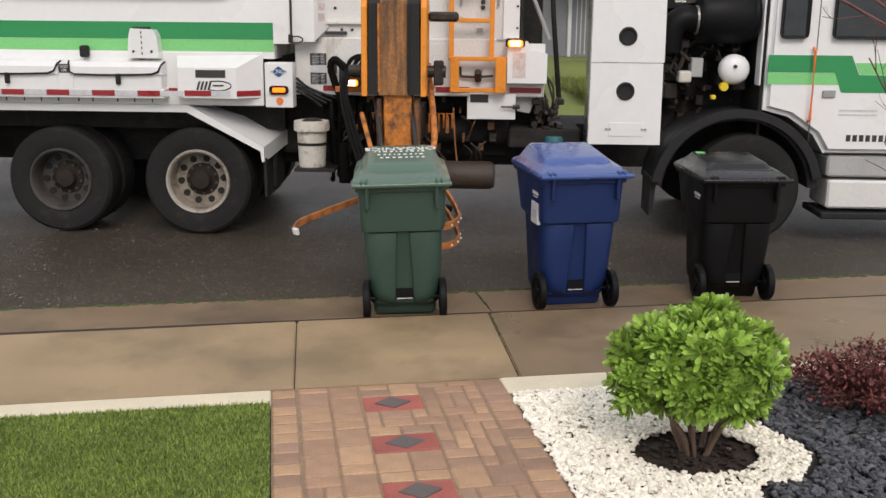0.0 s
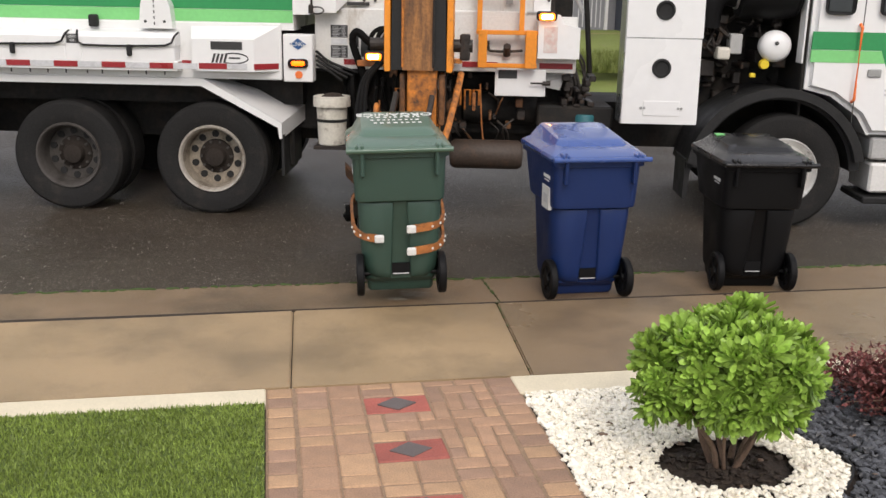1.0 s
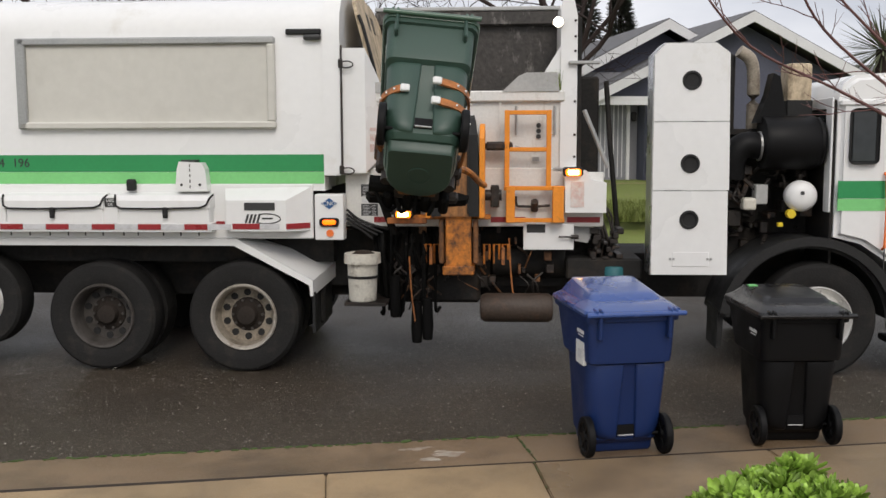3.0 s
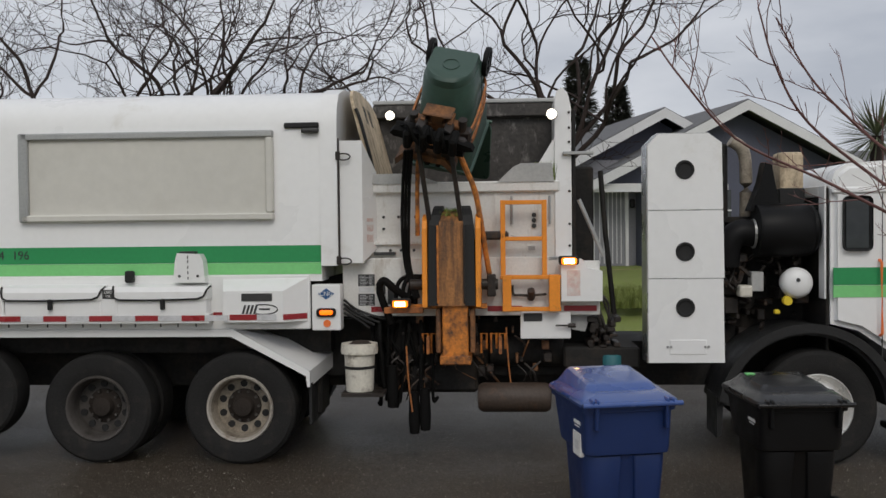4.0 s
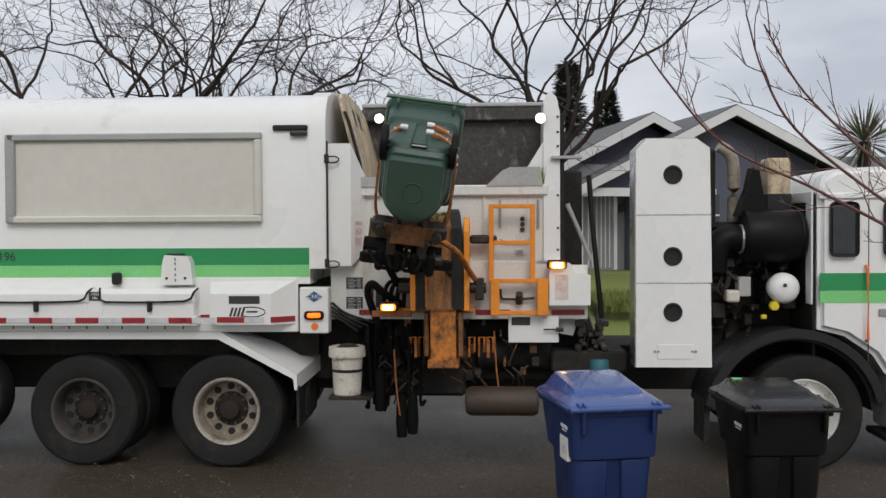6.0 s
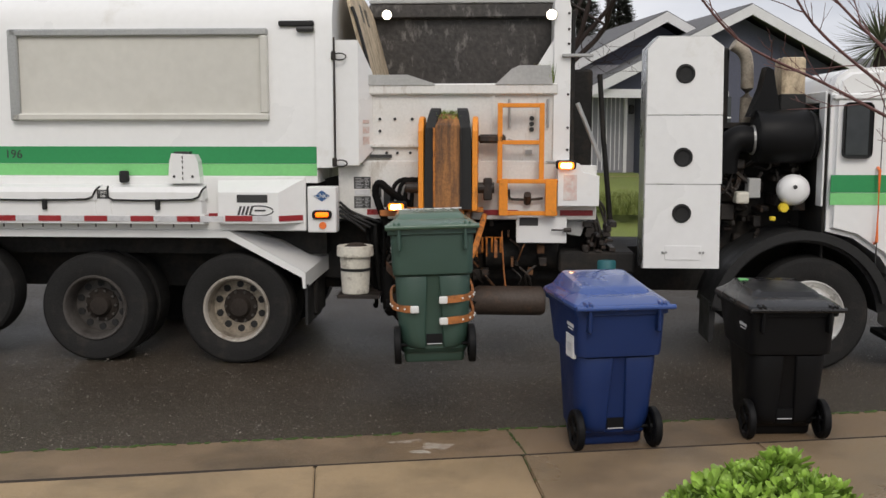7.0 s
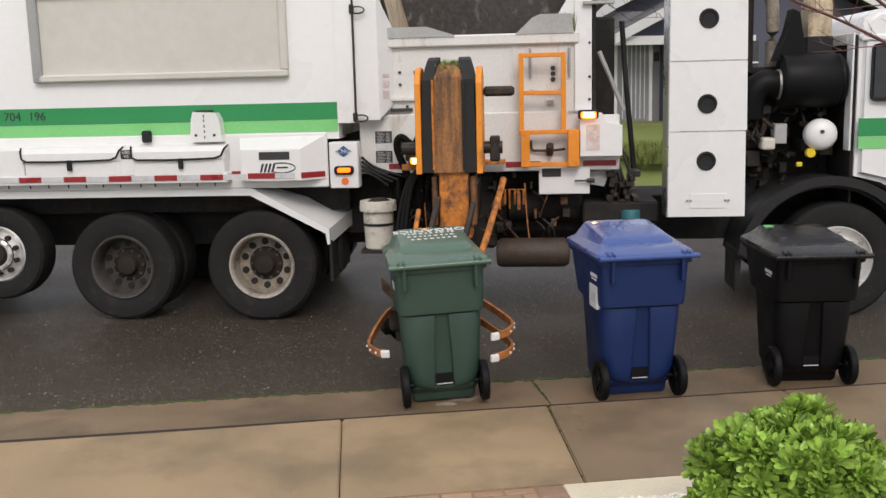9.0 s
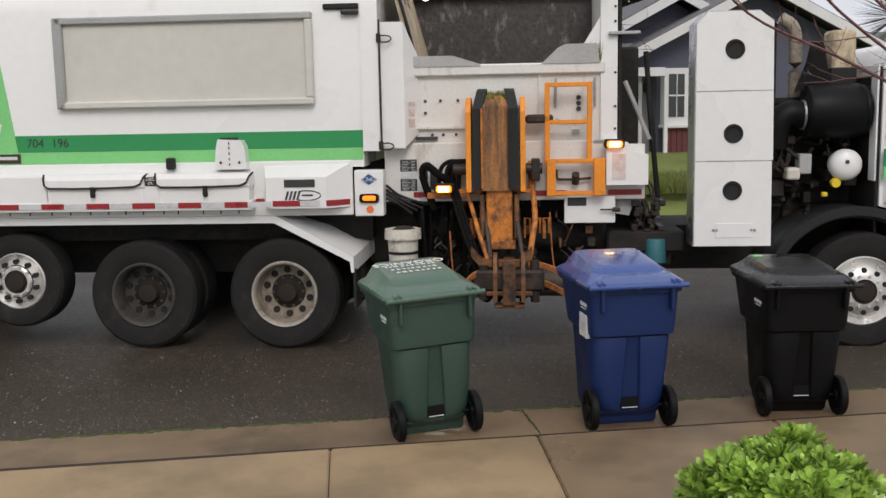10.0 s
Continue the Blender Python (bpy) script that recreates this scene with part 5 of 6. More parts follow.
def cart(m, body, lidm, label, sticker, h=1.0, wide=0.95, crest=0.11):
    root = thing("wheeled_cart", m, label, "trash cart", "carts at the kerb")
    b = part("cart_body", loft([(-0.235, 0.235, 0.06, 0.56, 0.07 * h, 0.07, 0.21), (-0.25, 0.25, 0.03, 0.58, 0.10 * h, 0.08, 0.22), (-0.272, 0.272, -0.04, 0.62, 0.60 * h, 0.07, 0.2), (-0.276, 0.276, -0.045, 0.622, 0.612 * h, 0.07, 0.18), (-0.292, 0.292, -0.082, 0.64, 0.628 * h, 0.06, 0.15), (-0.296, 0.296, -0.09, 0.645, 0.66 * h, 0.06, 0.15), (-0.305, 0.305, -0.11, 0.67, 0.90 * h, 0.06), (-0.325, 0.325, -0.13, 0.69, 0.905 * h, 0.06), (-0.328, 0.328, -0.132, 0.692, 0.935 * h, 0.06)]), body, root, smooth=35)
    for s in (-1, 1):
        bm = bmesh.new()
        prev = None
        for z, hw, f, xi in ((0.10, 0.19, 0.045, 0.066), (0.112, 0.215, 0.030, 0.065), (0.15, 0.242, 0.018, 0.063), (0.2, 0.255, 0.010, 0.061), (0.4, 0.265, -0.018, 0.052), (0.585, 0.273, -0.042, 0.043), (0.612, 0.274, -0.036, 0.042)):
            sec = [(xi, f + 0.03), (xi + 0.002, f - 0.012), (xi + 0.012, f - 0.020), (hw - 0.09, f - 0.020), (hw - 0.045, f - 0.010), (hw - 0.015, f + 0.014), (hw + 0.004, f + 0.055), (hw + 0.004, f + 0.13), (xi, f + 0.13)]
            ring = [bm.verts.new((s * x, y, z * h)) for x, y in sec]
            if prev:
                for k in range(len(sec)):
                    bm.faces.new((prev[k], prev[(k + 1) % len(sec)], ring[(k + 1) % len(sec)], ring[k]))
            else:
                bm.faces.new(ring)
            prev = ring
        bm.faces.new(prev)
        bmesh.ops.recalc_face_normals(bm, faces=bm.faces[:])
        part("body_bulge", bm, body, b, smooth=50)
        part("handle_bracket", box(s * 0.24 - 0.013, -0.165, 0.79 * h, s * 0.24 + 0.013, -0.09, 0.95 * h, 0.01), body, b)
        w = part("cart_wheel", lathe(bmesh.new(), [(-0.026, 0.02), (-0.026, 0.035), (-0.012, 0.04), (-0.012, 0.09), (-0.024, 0.1), (-0.024, 0.128), (-0.016, 0.135), (0.016, 0.135), (0.024, 0.128), (0.024, 0.1), (0.012, 0.09), (0.012, 0.04), (0.026, 0.035), (0.026, 0.02)], (0, 0, 0), "x", 28), PLAS_K, root, "black rubber wheel", smooth=35)
        w.matrix_basis = pose(s * 0.274 * wide, 0.012, 0.135)
        bm = bmesh.new()
        for k in range(6):
            a = math.pi * k / 3
            p = Vector((0, 0.055 * math.cos(a), 0.055 * math.sin(a)))
            bmesh.ops.create_cube(bm, size=1, matrix=Matrix.Translation(p) @ Matrix.Rotation(a, 4, "X") @ Matrix.Diagonal((0.042, 0.075, 0.014, 1)))
        part("spokes", bm, PLAS_K, w)
    part("axle", cyl(bmesh.new(), (-0.262, 0.04, 0.13), (0.262, 0.04, 0.13), 0.012, n=10), PLAS_K, root)
    # Black block gives the notch its dark depth; silver strip paints the axle's glint.
    part("notch", box(-0.06, 0.006, 0.135, 0.06, 0.06, 0.205), PLAS_K, b)
    part("axle_glint", box(-0.055, 0.0, 0.134, 0.055, 0.01, 0.139), REFL, root)
    part("base_foot", loft([(-0.215, 0.215, 0.10, 0.545, 0.0, 0.03, 0.2), (-0.225, 0.225, 0.085, 0.57, 0.02, 0.03, 0.21), (-0.23, 0.23, 0.08, 0.575, 0.085 * h, 0.03, 0.21)]), body, root, smooth=40)
    part("base_ring", lathe(bmesh.new(), [(-0.006, 0.07), (-0.008, 0.075), (-0.006, 0.08), (0.004, 0.08)], (0, 0.33, 0), "z", 24), body, root)
    lid = new("cart_lid")
    lid.parent = root
    lid.matrix_basis = pose(0, -0.165, 0.955 * h)
    lid["label"] = "hinged lid with raised crest"
    shell = loft([(-0.335, 0.335, 0.02, 0.87, -0.02, 0.07), (-0.342, 0.342, 0.012, 0.88, 0.0, 0.07), (-0.335, 0.335, 0.025, 0.87, 0.018, 0.07), (-0.29, 0.29, 0.10, 0.80, 0.05, 0.06), (-0.255, 0.255, 0.20, 0.75, 0.058, 0.05), (-0.235, 0.235, 0.235, 0.73, 0.085, 0.05), (-0.2, 0.2, 0.30, 0.68, 0.092, 0.04)])
    for v in shell.verts:
        if v.co.z > 0.052:
            v.co.z += crest * max(0.0, v.co.y - 0.2)
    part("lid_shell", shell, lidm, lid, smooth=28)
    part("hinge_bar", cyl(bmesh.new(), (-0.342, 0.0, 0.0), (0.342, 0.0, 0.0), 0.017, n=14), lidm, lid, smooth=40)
    bm = bmesh.new()
    for s in (-1, 1):
        for o in (0.24, 0.275):
            bx(bm, s * o - 0.01, -0.015, -0.01, s * o + 0.01, 0.10, 0.035, 0.008)
    pieces("lid_rib", bm, lidm, lid)
    if sticker:
        bm = bmesh.new()
        for i, (y0, y1, z0, z1) in enumerate(((0.18, 0.34, 0.60, 0.74),)):
            for k in range(5):
                bx(bm, -0.306, 0.02 + k * 0.03, 0.80 * h, -0.299, 0.04 + k * 0.03, 0.822 * h)
            bx(bm, -0.306, 0.04, 0.782 * h, -0.299, 0.14, 0.788 * h)
        pieces("side_print", bm, LABEL_W, root, "small white printed mark")
    for ob in root.children_recursive:
        if ob.type == "MESH" and not ob.name.startswith(("cart_wheel", "spokes")):
            for v in ob.data.vertices:
                v.co.x *= wide
    return root, lid, b


def flat_bars(parent, rows, material, name="print_bar"):
    bm = bmesh.new()
    for x0, y0, x1, y1, z in rows:
        bx(bm, x0, y0, z, x1, y1, z + 0.002)
    pieces(name, bm, material, parent)


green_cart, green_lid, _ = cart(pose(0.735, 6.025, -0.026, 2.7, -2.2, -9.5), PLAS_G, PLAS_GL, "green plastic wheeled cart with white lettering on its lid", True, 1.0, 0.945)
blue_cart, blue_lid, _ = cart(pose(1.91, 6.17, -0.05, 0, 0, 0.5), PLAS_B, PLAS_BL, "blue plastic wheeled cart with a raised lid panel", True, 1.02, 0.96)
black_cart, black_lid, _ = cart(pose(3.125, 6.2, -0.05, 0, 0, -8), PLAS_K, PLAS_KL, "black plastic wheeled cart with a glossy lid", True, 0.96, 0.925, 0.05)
rt = words("lid_text", "ORGANICS", 0.1, pose(0, 0.615, 0.139, -6.3, 0, 180), LABEL_W, green_lid, "white lettering")
rows = []
for line in range(3):
    y = 0.52 - 0.075 * line
    x = -0.18 + 0.02 * line
    while x < 0.17:
        w = random.uniform(0.015, 0.04)
        rows.append((x, y + random.uniform(-0.006, 0.006), x + w * 0.7, y + 0.045, 0.0957 + 0.11 * (y - 0.2)))
        x += w + 0.01
flat_bars(green_lid, rows, LABEL_W)
part("recycling_sticker", box(-0.293, 0.02, 0.61, -0.27, 0.18, 0.76), LABEL_W, blue_cart, "white sticker")
part("sticker_mark", box(-0.2945, 0.06, 0.65, -0.291, 0.14, 0.71), REFL, blue_cart)
part("green_dot", box(-0.2, 0.60, 0.092, -0.14, 0.66, 0.118), GREEN_L, black_lid, "bright green sticker")


# ---- front yard ----
yard = tagged(part("yard_bed", box(-60, -8, -0.6, 60, 4.765, -0.03), SOIL), "dark soil bed under the front yard", kind="structure")
strip = tagged(part("concrete_strip", box(-30, 4.575, -0.1, -0.235, 4.762, 0.004, 0.006), PALE), "pale concrete edging strip beside the turf", kind="structure")
tagged(part("concrete_strip", box(1.03, 4.545, -0.1, 9, 4.762, 0.004, 0.006), PALE), "pale concrete edging strip beside the white gravel", kind="structure")
# Soil-dark strip laid over the slab edge as the kerb gap's shadow.
tagged(part("kerb_gap_shadow", prism(bmesh.new(), [(-20, 5.955), (-0.9, 5.957), (0.3, 5.984), (20, 5.987), (20, 5.998), (-20, 5.998)], "z", -0.02, 0.0015), SOIL), "dark strip drawn along the kerb as the shadow in its gap", kind="structure")


def from_arrays(name, verts, faces, material, label, category, kind="stuff", parent=None):
    me = bpy.data.meshes.new(name)
    me.from_pydata(verts, [], faces)
    me.materials.append(material)
    ob = new(name, me)
    ob.parent = parent
    if parent is None:
        tagged(ob, label, category, kind=kind)
    elif label:
        ob["label"] = label
    return ob


rng = np.random.default_rng(7)


def blades(name, n, x0, x1, y0, y1, z, h, w, material, label):
    x, y = rng.uniform(x0, x1, n), rng.uniform(y0, y1, n)
    a, hh = rng.uniform(0, 6.283, n), rng.uniform(h * 0.6, h, n)
    lx, ly = rng.normal(0, h * 0.35, n), rng.normal(0, h * 0.35, n)
    dx, dy = np.cos(a) * w, np.sin(a) * w
    v = np.empty((n * 3, 3))
    v[0::3] = np.stack([x - dx, y - dy, np.full(n, z)], 1)
    v[1::3] = np.stack([x + dx, y + dy, np.full(n, z)], 1)
    v[2::3] = np.stack([x + lx, y + ly, z + hh], 1)
    return from_arrays(name, v.tolist(), np.arange(n * 3).reshape(-1, 3).tolist(), material, label, "grass")


tagged(part("turf_base", box(-30, -6, -0.05, -0.24, 4.57, 0.008), TURF_BASE), "dense backing of the green turf", kind="structure")
blades("turf", 52000, -2.3, -0.245, 3.2, 4.575, 0.006, 0.026, 0.0035, TURF, "short bright green artificial turf beside the brick path")


def stones(name, pts, r0, r1, z, material, label, flat=0.6):
    bm = bmesh.new()
    bmesh.ops.create_icosphere(bm, subdivisions=1, radius=1)
    bv = np.array([v.co[:] for v in bm.verts])
    bf = np.array([[v.index for v in f.verts] for f in bm.faces])
    bm.free()
    n = len(pts)
    r = rng.uniform(r0, r1, (n, 3))
    r[:, 2] *= flat
    a = rng.uniform(0, 6.283, n)
    tilt = rng.normal(0, 0.35, n)
    jit = 1 + rng.uniform(-0.28, 0.28, (n, len(bv)))
    v = bv[None] * jit[..., None] * r[:, None, :]
    ct, st_ = np.cos(tilt)[:, None], np.sin(tilt)[:, None]
    vy, vz = v[..., 1] * ct - v[..., 2] * st_, v[..., 1] * st_ + v[..., 2] * ct
    ca, sa = np.cos(a)[:, None], np.sin(a)[:, None]
    out = np.stack([v[..., 0] * ca - vy * sa, v[..., 0] * sa + vy * ca, vz], 2)
    out[..., 0] += pts[:, None, 0]
    out[..., 1] += pts[:, None, 1]
    out[..., 2] += (z + rng.uniform(-0.006, 0.012, n))[:, None]
    f = bf[None] + (np.arange(n) * len(bv))[:, None, None]
    return from_arrays(name, out.reshape(-1, 3).tolist(), f.reshape(-1, 3).tolist(), material, label, "gravel")


def white_zone(x, y):
    edge = 2.02 + 0.22 * np.exp(-((y - 3.62) / 0.22) ** 2) + 0.16 * np.exp(-((y - 4.1) / 0.35) ** 2) + np.where(y < 3.35, -0.2, 0.0)
    return (x > 1.045 + 0.008 * np.sin(y * 31)) & (x < edge) & (((x - 1.73) / 0.30) ** 2 + ((y - 3.70) / 0.235) ** 2 > 1)


def dark_zone(x, y):
    edge = 2.05 + 0.22 * np.exp(-((y - 3.62) / 0.22) ** 2) + 0.16 * np.exp(-((y - 4.1) / 0.35) ** 2) + np.where(y < 3.35, -0.2, 0.0)
    return x > edge + 0.015


p = np.stack([rng.uniform(1.03, 2.5, 16000), rng.uniform(2.7, 4.545, 16000)], 1)
p = p[white_zone(p[:, 0], p[:, 1])]
stones("white_gravel", p, 0.008, 0.019, -0.004, STONE_W, "bright white marble gravel round the green shrub")
p = np.stack([rng.uniform(1.8, 4.2, 11000), rng.uniform(2.7, 4.54, 11000)], 1)
p = p[dark_zone(p[:, 0], p[:, 1])]
stones("dark_gravel", p, 0.010, 0.030, -0.008, STONE_D, "smooth charcoal grey pebbles beside the white gravel")
p = np.stack([1.73 + rng.normal(0, 0.14, 260), 3.70 + rng.normal(0, 0.11, 260)], 1)
stones("bark_mulch", p, 0.008, 0.026, -0.022, SOIL, "dark brown bark mulch under the shrub", 0.4)
p = np.stack([rng.uniform(1.1, 3.2, 46), rng.uniform(3.0, 4.5, 46)], 1)
stones("fallen_leaves", p, 0.008, 0.02, 0.012, STEM, "small dry brown leaf scraps on the gravel", 0.2)
bm = bmesh.new()
tube(bm, curve([(1.043, 2.7, -0.012), (1.041, 3.4, -0.012), (1.041, 4.54, -0.012)]), 0.006, 6)
ys = np.linspace(2.75, 4.5, 40)
ed = 2.035 + 0.22 * np.exp(-((ys - 3.62) / 0.22) ** 2) + 0.16 * np.exp(-((ys - 4.1) / 0.35) ** 2) - 0.2 / (1 + np.exp((ys - 3.35) * 60))
tube(bm, [(x, y, -0.002) for x, y in zip(ed.tolist(), ys.tolist())], 0.007, 6)
tagged(part("garden_edging", bm, BLACK), "black flexible plastic edging between gravel beds", "edging", kind="structure")


def leaf_verts(vs, fs, base, direction, up, length, width, cup):
    """A pointed, slightly cupped leaf of two quads."""
    d = direction.normalized()
    s = d.cross(up).normalized() * width
    n = s.cross(d).normalized()
    i = len(vs)
    vs += [base[:], (base + d * length * 0.55 + s)[:], (base + d * length * 0.55 - s)[:], (base + d * length * 0.5 - n * cup)[:], (base + d * length + n * cup)[:]]
    fs += [(i, i + 1, i + 3), (i, i + 3, i + 2), (i + 1, i + 4, i + 3), (i + 3, i + 4, i + 2)]


def petal_verts(vs, fs, base, direction, up, length, width, cup):
    """A spoon-shaped, cupped leaf with a round tip."""
    d = direction.normalized()
    s = d.cross(up).normalized() * width
    n = s.cross(d).normalized()
    i = len(vs)
    vs += [base[:], (base + d * length * 0.45 + s * 0.6)[:], (base + d * length * 0.45 - s * 0.6)[:], (base + d * length * 0.8 + s + n * cup * 0.5)[:], (base + d * length * 0.8 - s + n * cup * 0.5)[:], (base + d * length * 0.75 - n * cup)[:], (base + d * length + s * 0.45 + n * cup)[:], (base + d * length - s * 0.45 + n * cup)[:]]
    fs += [(i, i + 1, i + 5), (i, i + 5, i + 2), (i + 1, i + 3, i + 5), (i + 2, i + 5, i + 4), (i + 3, i + 6, i + 5), (i + 4, i + 5, i + 7), (i + 5, i + 6, i + 7)]


def shrub():
    root = thing("shrub", pose(1.738, 3.72, -0.02), "rounded shrub of lime green leaf rosettes on bare brown stems", "shrub")
    rnd = random.Random(4)
    lumps, heads, k = [], [], 0
    while len(lumps) < 28 and k < 4000:
        k += 1
        d = Vector((rnd.gauss(0, 1), rnd.gauss(0, 1), rnd.gauss(0.1, 0.9))).normalized()
        r = rnd.uniform(0.72, 1.06)
        c = Vector((0.0, 0.02, 0.445)) + Vector((d.x * 0.315, d.y * 0.25, d.z * (0.15 if d.z > 0 else 0.13))) * r
        if d.z > -0.8 and all((c - q[0]).length > 0.115 for q in lumps):
            lumps.append((c, d, rnd.uniform(0.062, 0.098)))
    for c, d, size in lumps:
        mine = []
        for _ in range(300):
            e = (Vector((rnd.gauss(0, 1), rnd.gauss(0, 1), rnd.gauss(0, 1))).normalized() + d * 0.55).normalized()
            p = c + e * size * rnd.uniform(0.8, 1.1)
            if len(mine) < 6 and all((p - q[0]).length > 0.066 for q in mine):
                mine.append((p, (e + d * 0.3 + Vector((0, 0, 0.22))).normalized()))
        heads += mine
    stems = bmesh.new()
    for j in range(9):
        a = j * 0.72 + rnd.uniform(-0.2, 0.2)
        b = Vector((0.055 * math.cos(a), 0.045 * math.sin(a), 0.0))
        reach = rnd.uniform(0.14, 0.27)
        tip = Vector((reach * math.cos(a), reach * 0.8 * math.sin(a), rnd.uniform(0.34, 0.44)))
        mid = b + (tip - b) * 0.42 + Vector((rnd.uniform(-0.03, 0.03), rnd.uniform(-0.02, 0.02), -0.02))
        tube(stems, curve([b, mid, b + (tip - b) * 0.75 + Vector((rnd.uniform(-0.02, 0.02), 0, 0.0)), tip], 5), rnd.uniform(0.009, 0.018), 7, 0.007)
    pieces("stem", stems, STEM, root, "bare brown stem", smooth=50)
    twigs = bmesh.new()
    for p, d in heads[::2]:
        q = Vector((p.x * 0.55, p.y * 0.55, 0.36))
        tube(twigs, [q, (q + p) / 2 - Vector((0, 0, 0.02)), p - d * 0.02], 0.006, 5, 0.004)
    tagged(part("twigwork", twigs, STEM, root), kind="stuff")
    for half in range(3):
        vs, fs = [], []
        for p, d in heads[half::3]:
            size = rnd.uniform(0.065, 0.108)
            q = d.to_track_quat("Z", "Y")
            for layer, (n, tilt, ln) in enumerate(((13, -18, 0.95), (15, 6, 1.05), (14, 28, 1.0), (12, 50, 0.85), (8, 72, 0.6))):
                for i in range(n):
                    a = 2 * math.pi * (i + 0.5 * layer + rnd.uniform(-0.15, 0.15)) / n
                    t = radians(tilt + rnd.uniform(-15, 15))
                    loc = Vector((math.cos(a) * math.cos(t), math.sin(a) * math.cos(t), math.sin(t)))
                    petal_verts(vs, fs, p + d * 0.007 * layer, q @ loc, d, size * ln * rnd.uniform(0.7, 1.15), size * rnd.uniform(0.125, 0.17), size * rnd.uniform(0.03, 0.12))
        ob = from_arrays("leaves", vs, fs, LEAF, "lime green leaf rosettes", "", parent=root)
        ob.data.polygons.foreach_set("use_smooth", [True] * len(ob.data.polygons))


shrub()


def red_shrub():
    root = thing("low_shrub", pose(2.93, 4.12, -0.02), "low dark red shrub with thin twigs in charcoal gravel", "shrub")
    rnd = random.Random(9)
    tw = bmesh.new()
    vs, fs = [], []
    for i in range(130):
        a, r = rnd.uniform(0, 6.283), rnd.uniform(0.1, 1) ** 0.6
        tip = Vector((0.50 * r * math.cos(a), 0.34 * r * math.sin(a), 0.31 * (1 - 0.55 * r * r) + rnd.uniform(-0.05, 0.03)))
        mid = tip * 0.5 + Vector((rnd.uniform(-0.04, 0.04), rnd.uniform(-0.04, 0.04), 0.02))
        tube(tw, [(0.05 * math.cos(a), 0.05 * math.sin(a), 0), mid, tip], 0.006, 5, 0.002)
        for j in range(46):
            f = 1.04 - 0.55 * rnd.random() ** 1.8
            p = tip * f + Vector((rnd.gauss(0, 0.025), rnd.gauss(0, 0.025), rnd.gauss(0, 0.02)))
            leaf_verts(vs, fs, p, Vector((rnd.gauss(0, 1), rnd.gauss(0, 1), rnd.gauss(0.3, 0.7))), Vector((0.1, 0.2, 1)), 0.03, 0.009, 0.003)
    tagged(part("twigwork", tw, STEM, root, "thin brown twigs"), kind="stuff")
    from_arrays("leaves", vs, fs, LEAF_RED, "small dark red leaves", "", parent=root)


red_shrub()


# ---- far side ----
bm = bmesh.new()
rows = [(17.4, 0.03), (19.0, 0.25), (21.0, 0.55), (23.0, 0.80), (24.5, 0.92), (40, 1.0), (120, 2.0)]
prev = None
for y, z in rows:
    cur = [bm.verts.new((x, y, z + 0.05 * noise.noise((x * 0.2, y * 0.3, 0)))) for x in range(-140, 141, 4)]
    if prev:
        for k in range(len(cur) - 1):
            bm.faces.new((prev[k], prev[k + 1], cur[k + 1], cur[k]))
    prev = cur
tagged(part("far_lawn", bm, LAWN), "sloping green lawn before the house", kind="structure")
blades("far_grass", 9000, 6.0, 9.5, 18.5, 23.4, 0.3, 0.32, 0.02, LAWN, "patchy green lawn grass across the road")
bpy.data.objects["far_grass"].location.z = 0.1

house = thing("house", pose(0, 25, 0.9), "grey-blue single-storey house with white gable trim", "house")


def gable(xl, xa, xr, zl, za, zr, y, depth, wall):
    """A gable wall with its roof planes and white rake boards."""
    part("gable_wall", prism(bmesh.new(), [(8.95, -1.2), (xr - 0.3, -1.2), (xr - 0.3, zr - 0.05), (xa, za - 0.2), (xl + 0.3, zl - 0.05), (8.95, zl - 0.06)], "y", y, y + depth), wall, house, "painted board wall")
    for nm, (x0, z0, x1, z1) in (("left", (xl, zl, xa, za)), ("right", (xa, za, xr, zr))):
        rf = part("roof", prism(bmesh.new(), [(x0, z0), (x1, z1), (x1, z1 + 0.1), (x0, z0 + 0.1)], "y", y - 0.6, y + depth + 0.5), ROOF, house, "grey shingle roof")
        part("rake_board", prism(bmesh.new(), [(x0, z0 - 0.20), (x1, z1 - 0.20), (x1, z1 + 0.06), (x0, z0 + 0.06)], "y", y - 0.66, y - 0.60), TRIM, rf, "white rake board")


gable(6.6, 9.69, 13.2, 2.60, 4.22, 2.40, 0.9, 8, SIDING)
gable(7.35, 11.64, 16.2, 2.22, 4.34, 2.10, 0.0, 6, SIDING)
part("porch_wall", box(7.0, 0.55, -0.9, 8.95, 0.7, 2.9), SIDING_P, house, "pale grey porch wall")
part("porch_beam", box(7.0, -0.5, 2.0, 9.0, -0.35, 2.22), TRIM, house, "white porch beam")
dr = part("house_door", box(7.75, 0.50, 0.02, 8.62, 0.55, 2.1, 0.01), SIDING_P, house, "pale panelled front door with screen")
for x in (7.9, 8.02, 8.14, 8.26, 8.38, 8.5):
    part("screen_bar", box(x, 0.485, 0.1, x + 0.02, 0.50, 2.05), TRIM, dr)
part("door_frame", bx(bx(bx(bmesh.new(), 7.66, 0.45, 0, 7.75, 0.55, 2.15), 8.62, 0.45, 0, 8.71, 0.55, 2.15), 7.66, 0.45, 2.1, 8.71, 0.55, 2.18), TRIM, house, "white door frame")
part("porch_post", box(8.98, -0.5, -0.6, 9.08, -0.4, 2.0, 0.01), TRIM, house)
win = part("bay_window", box(9.05, -0.35, 0.75, 11.2, 0.02, 2.2, 0.01), TRIM, house, "white framed bay window")
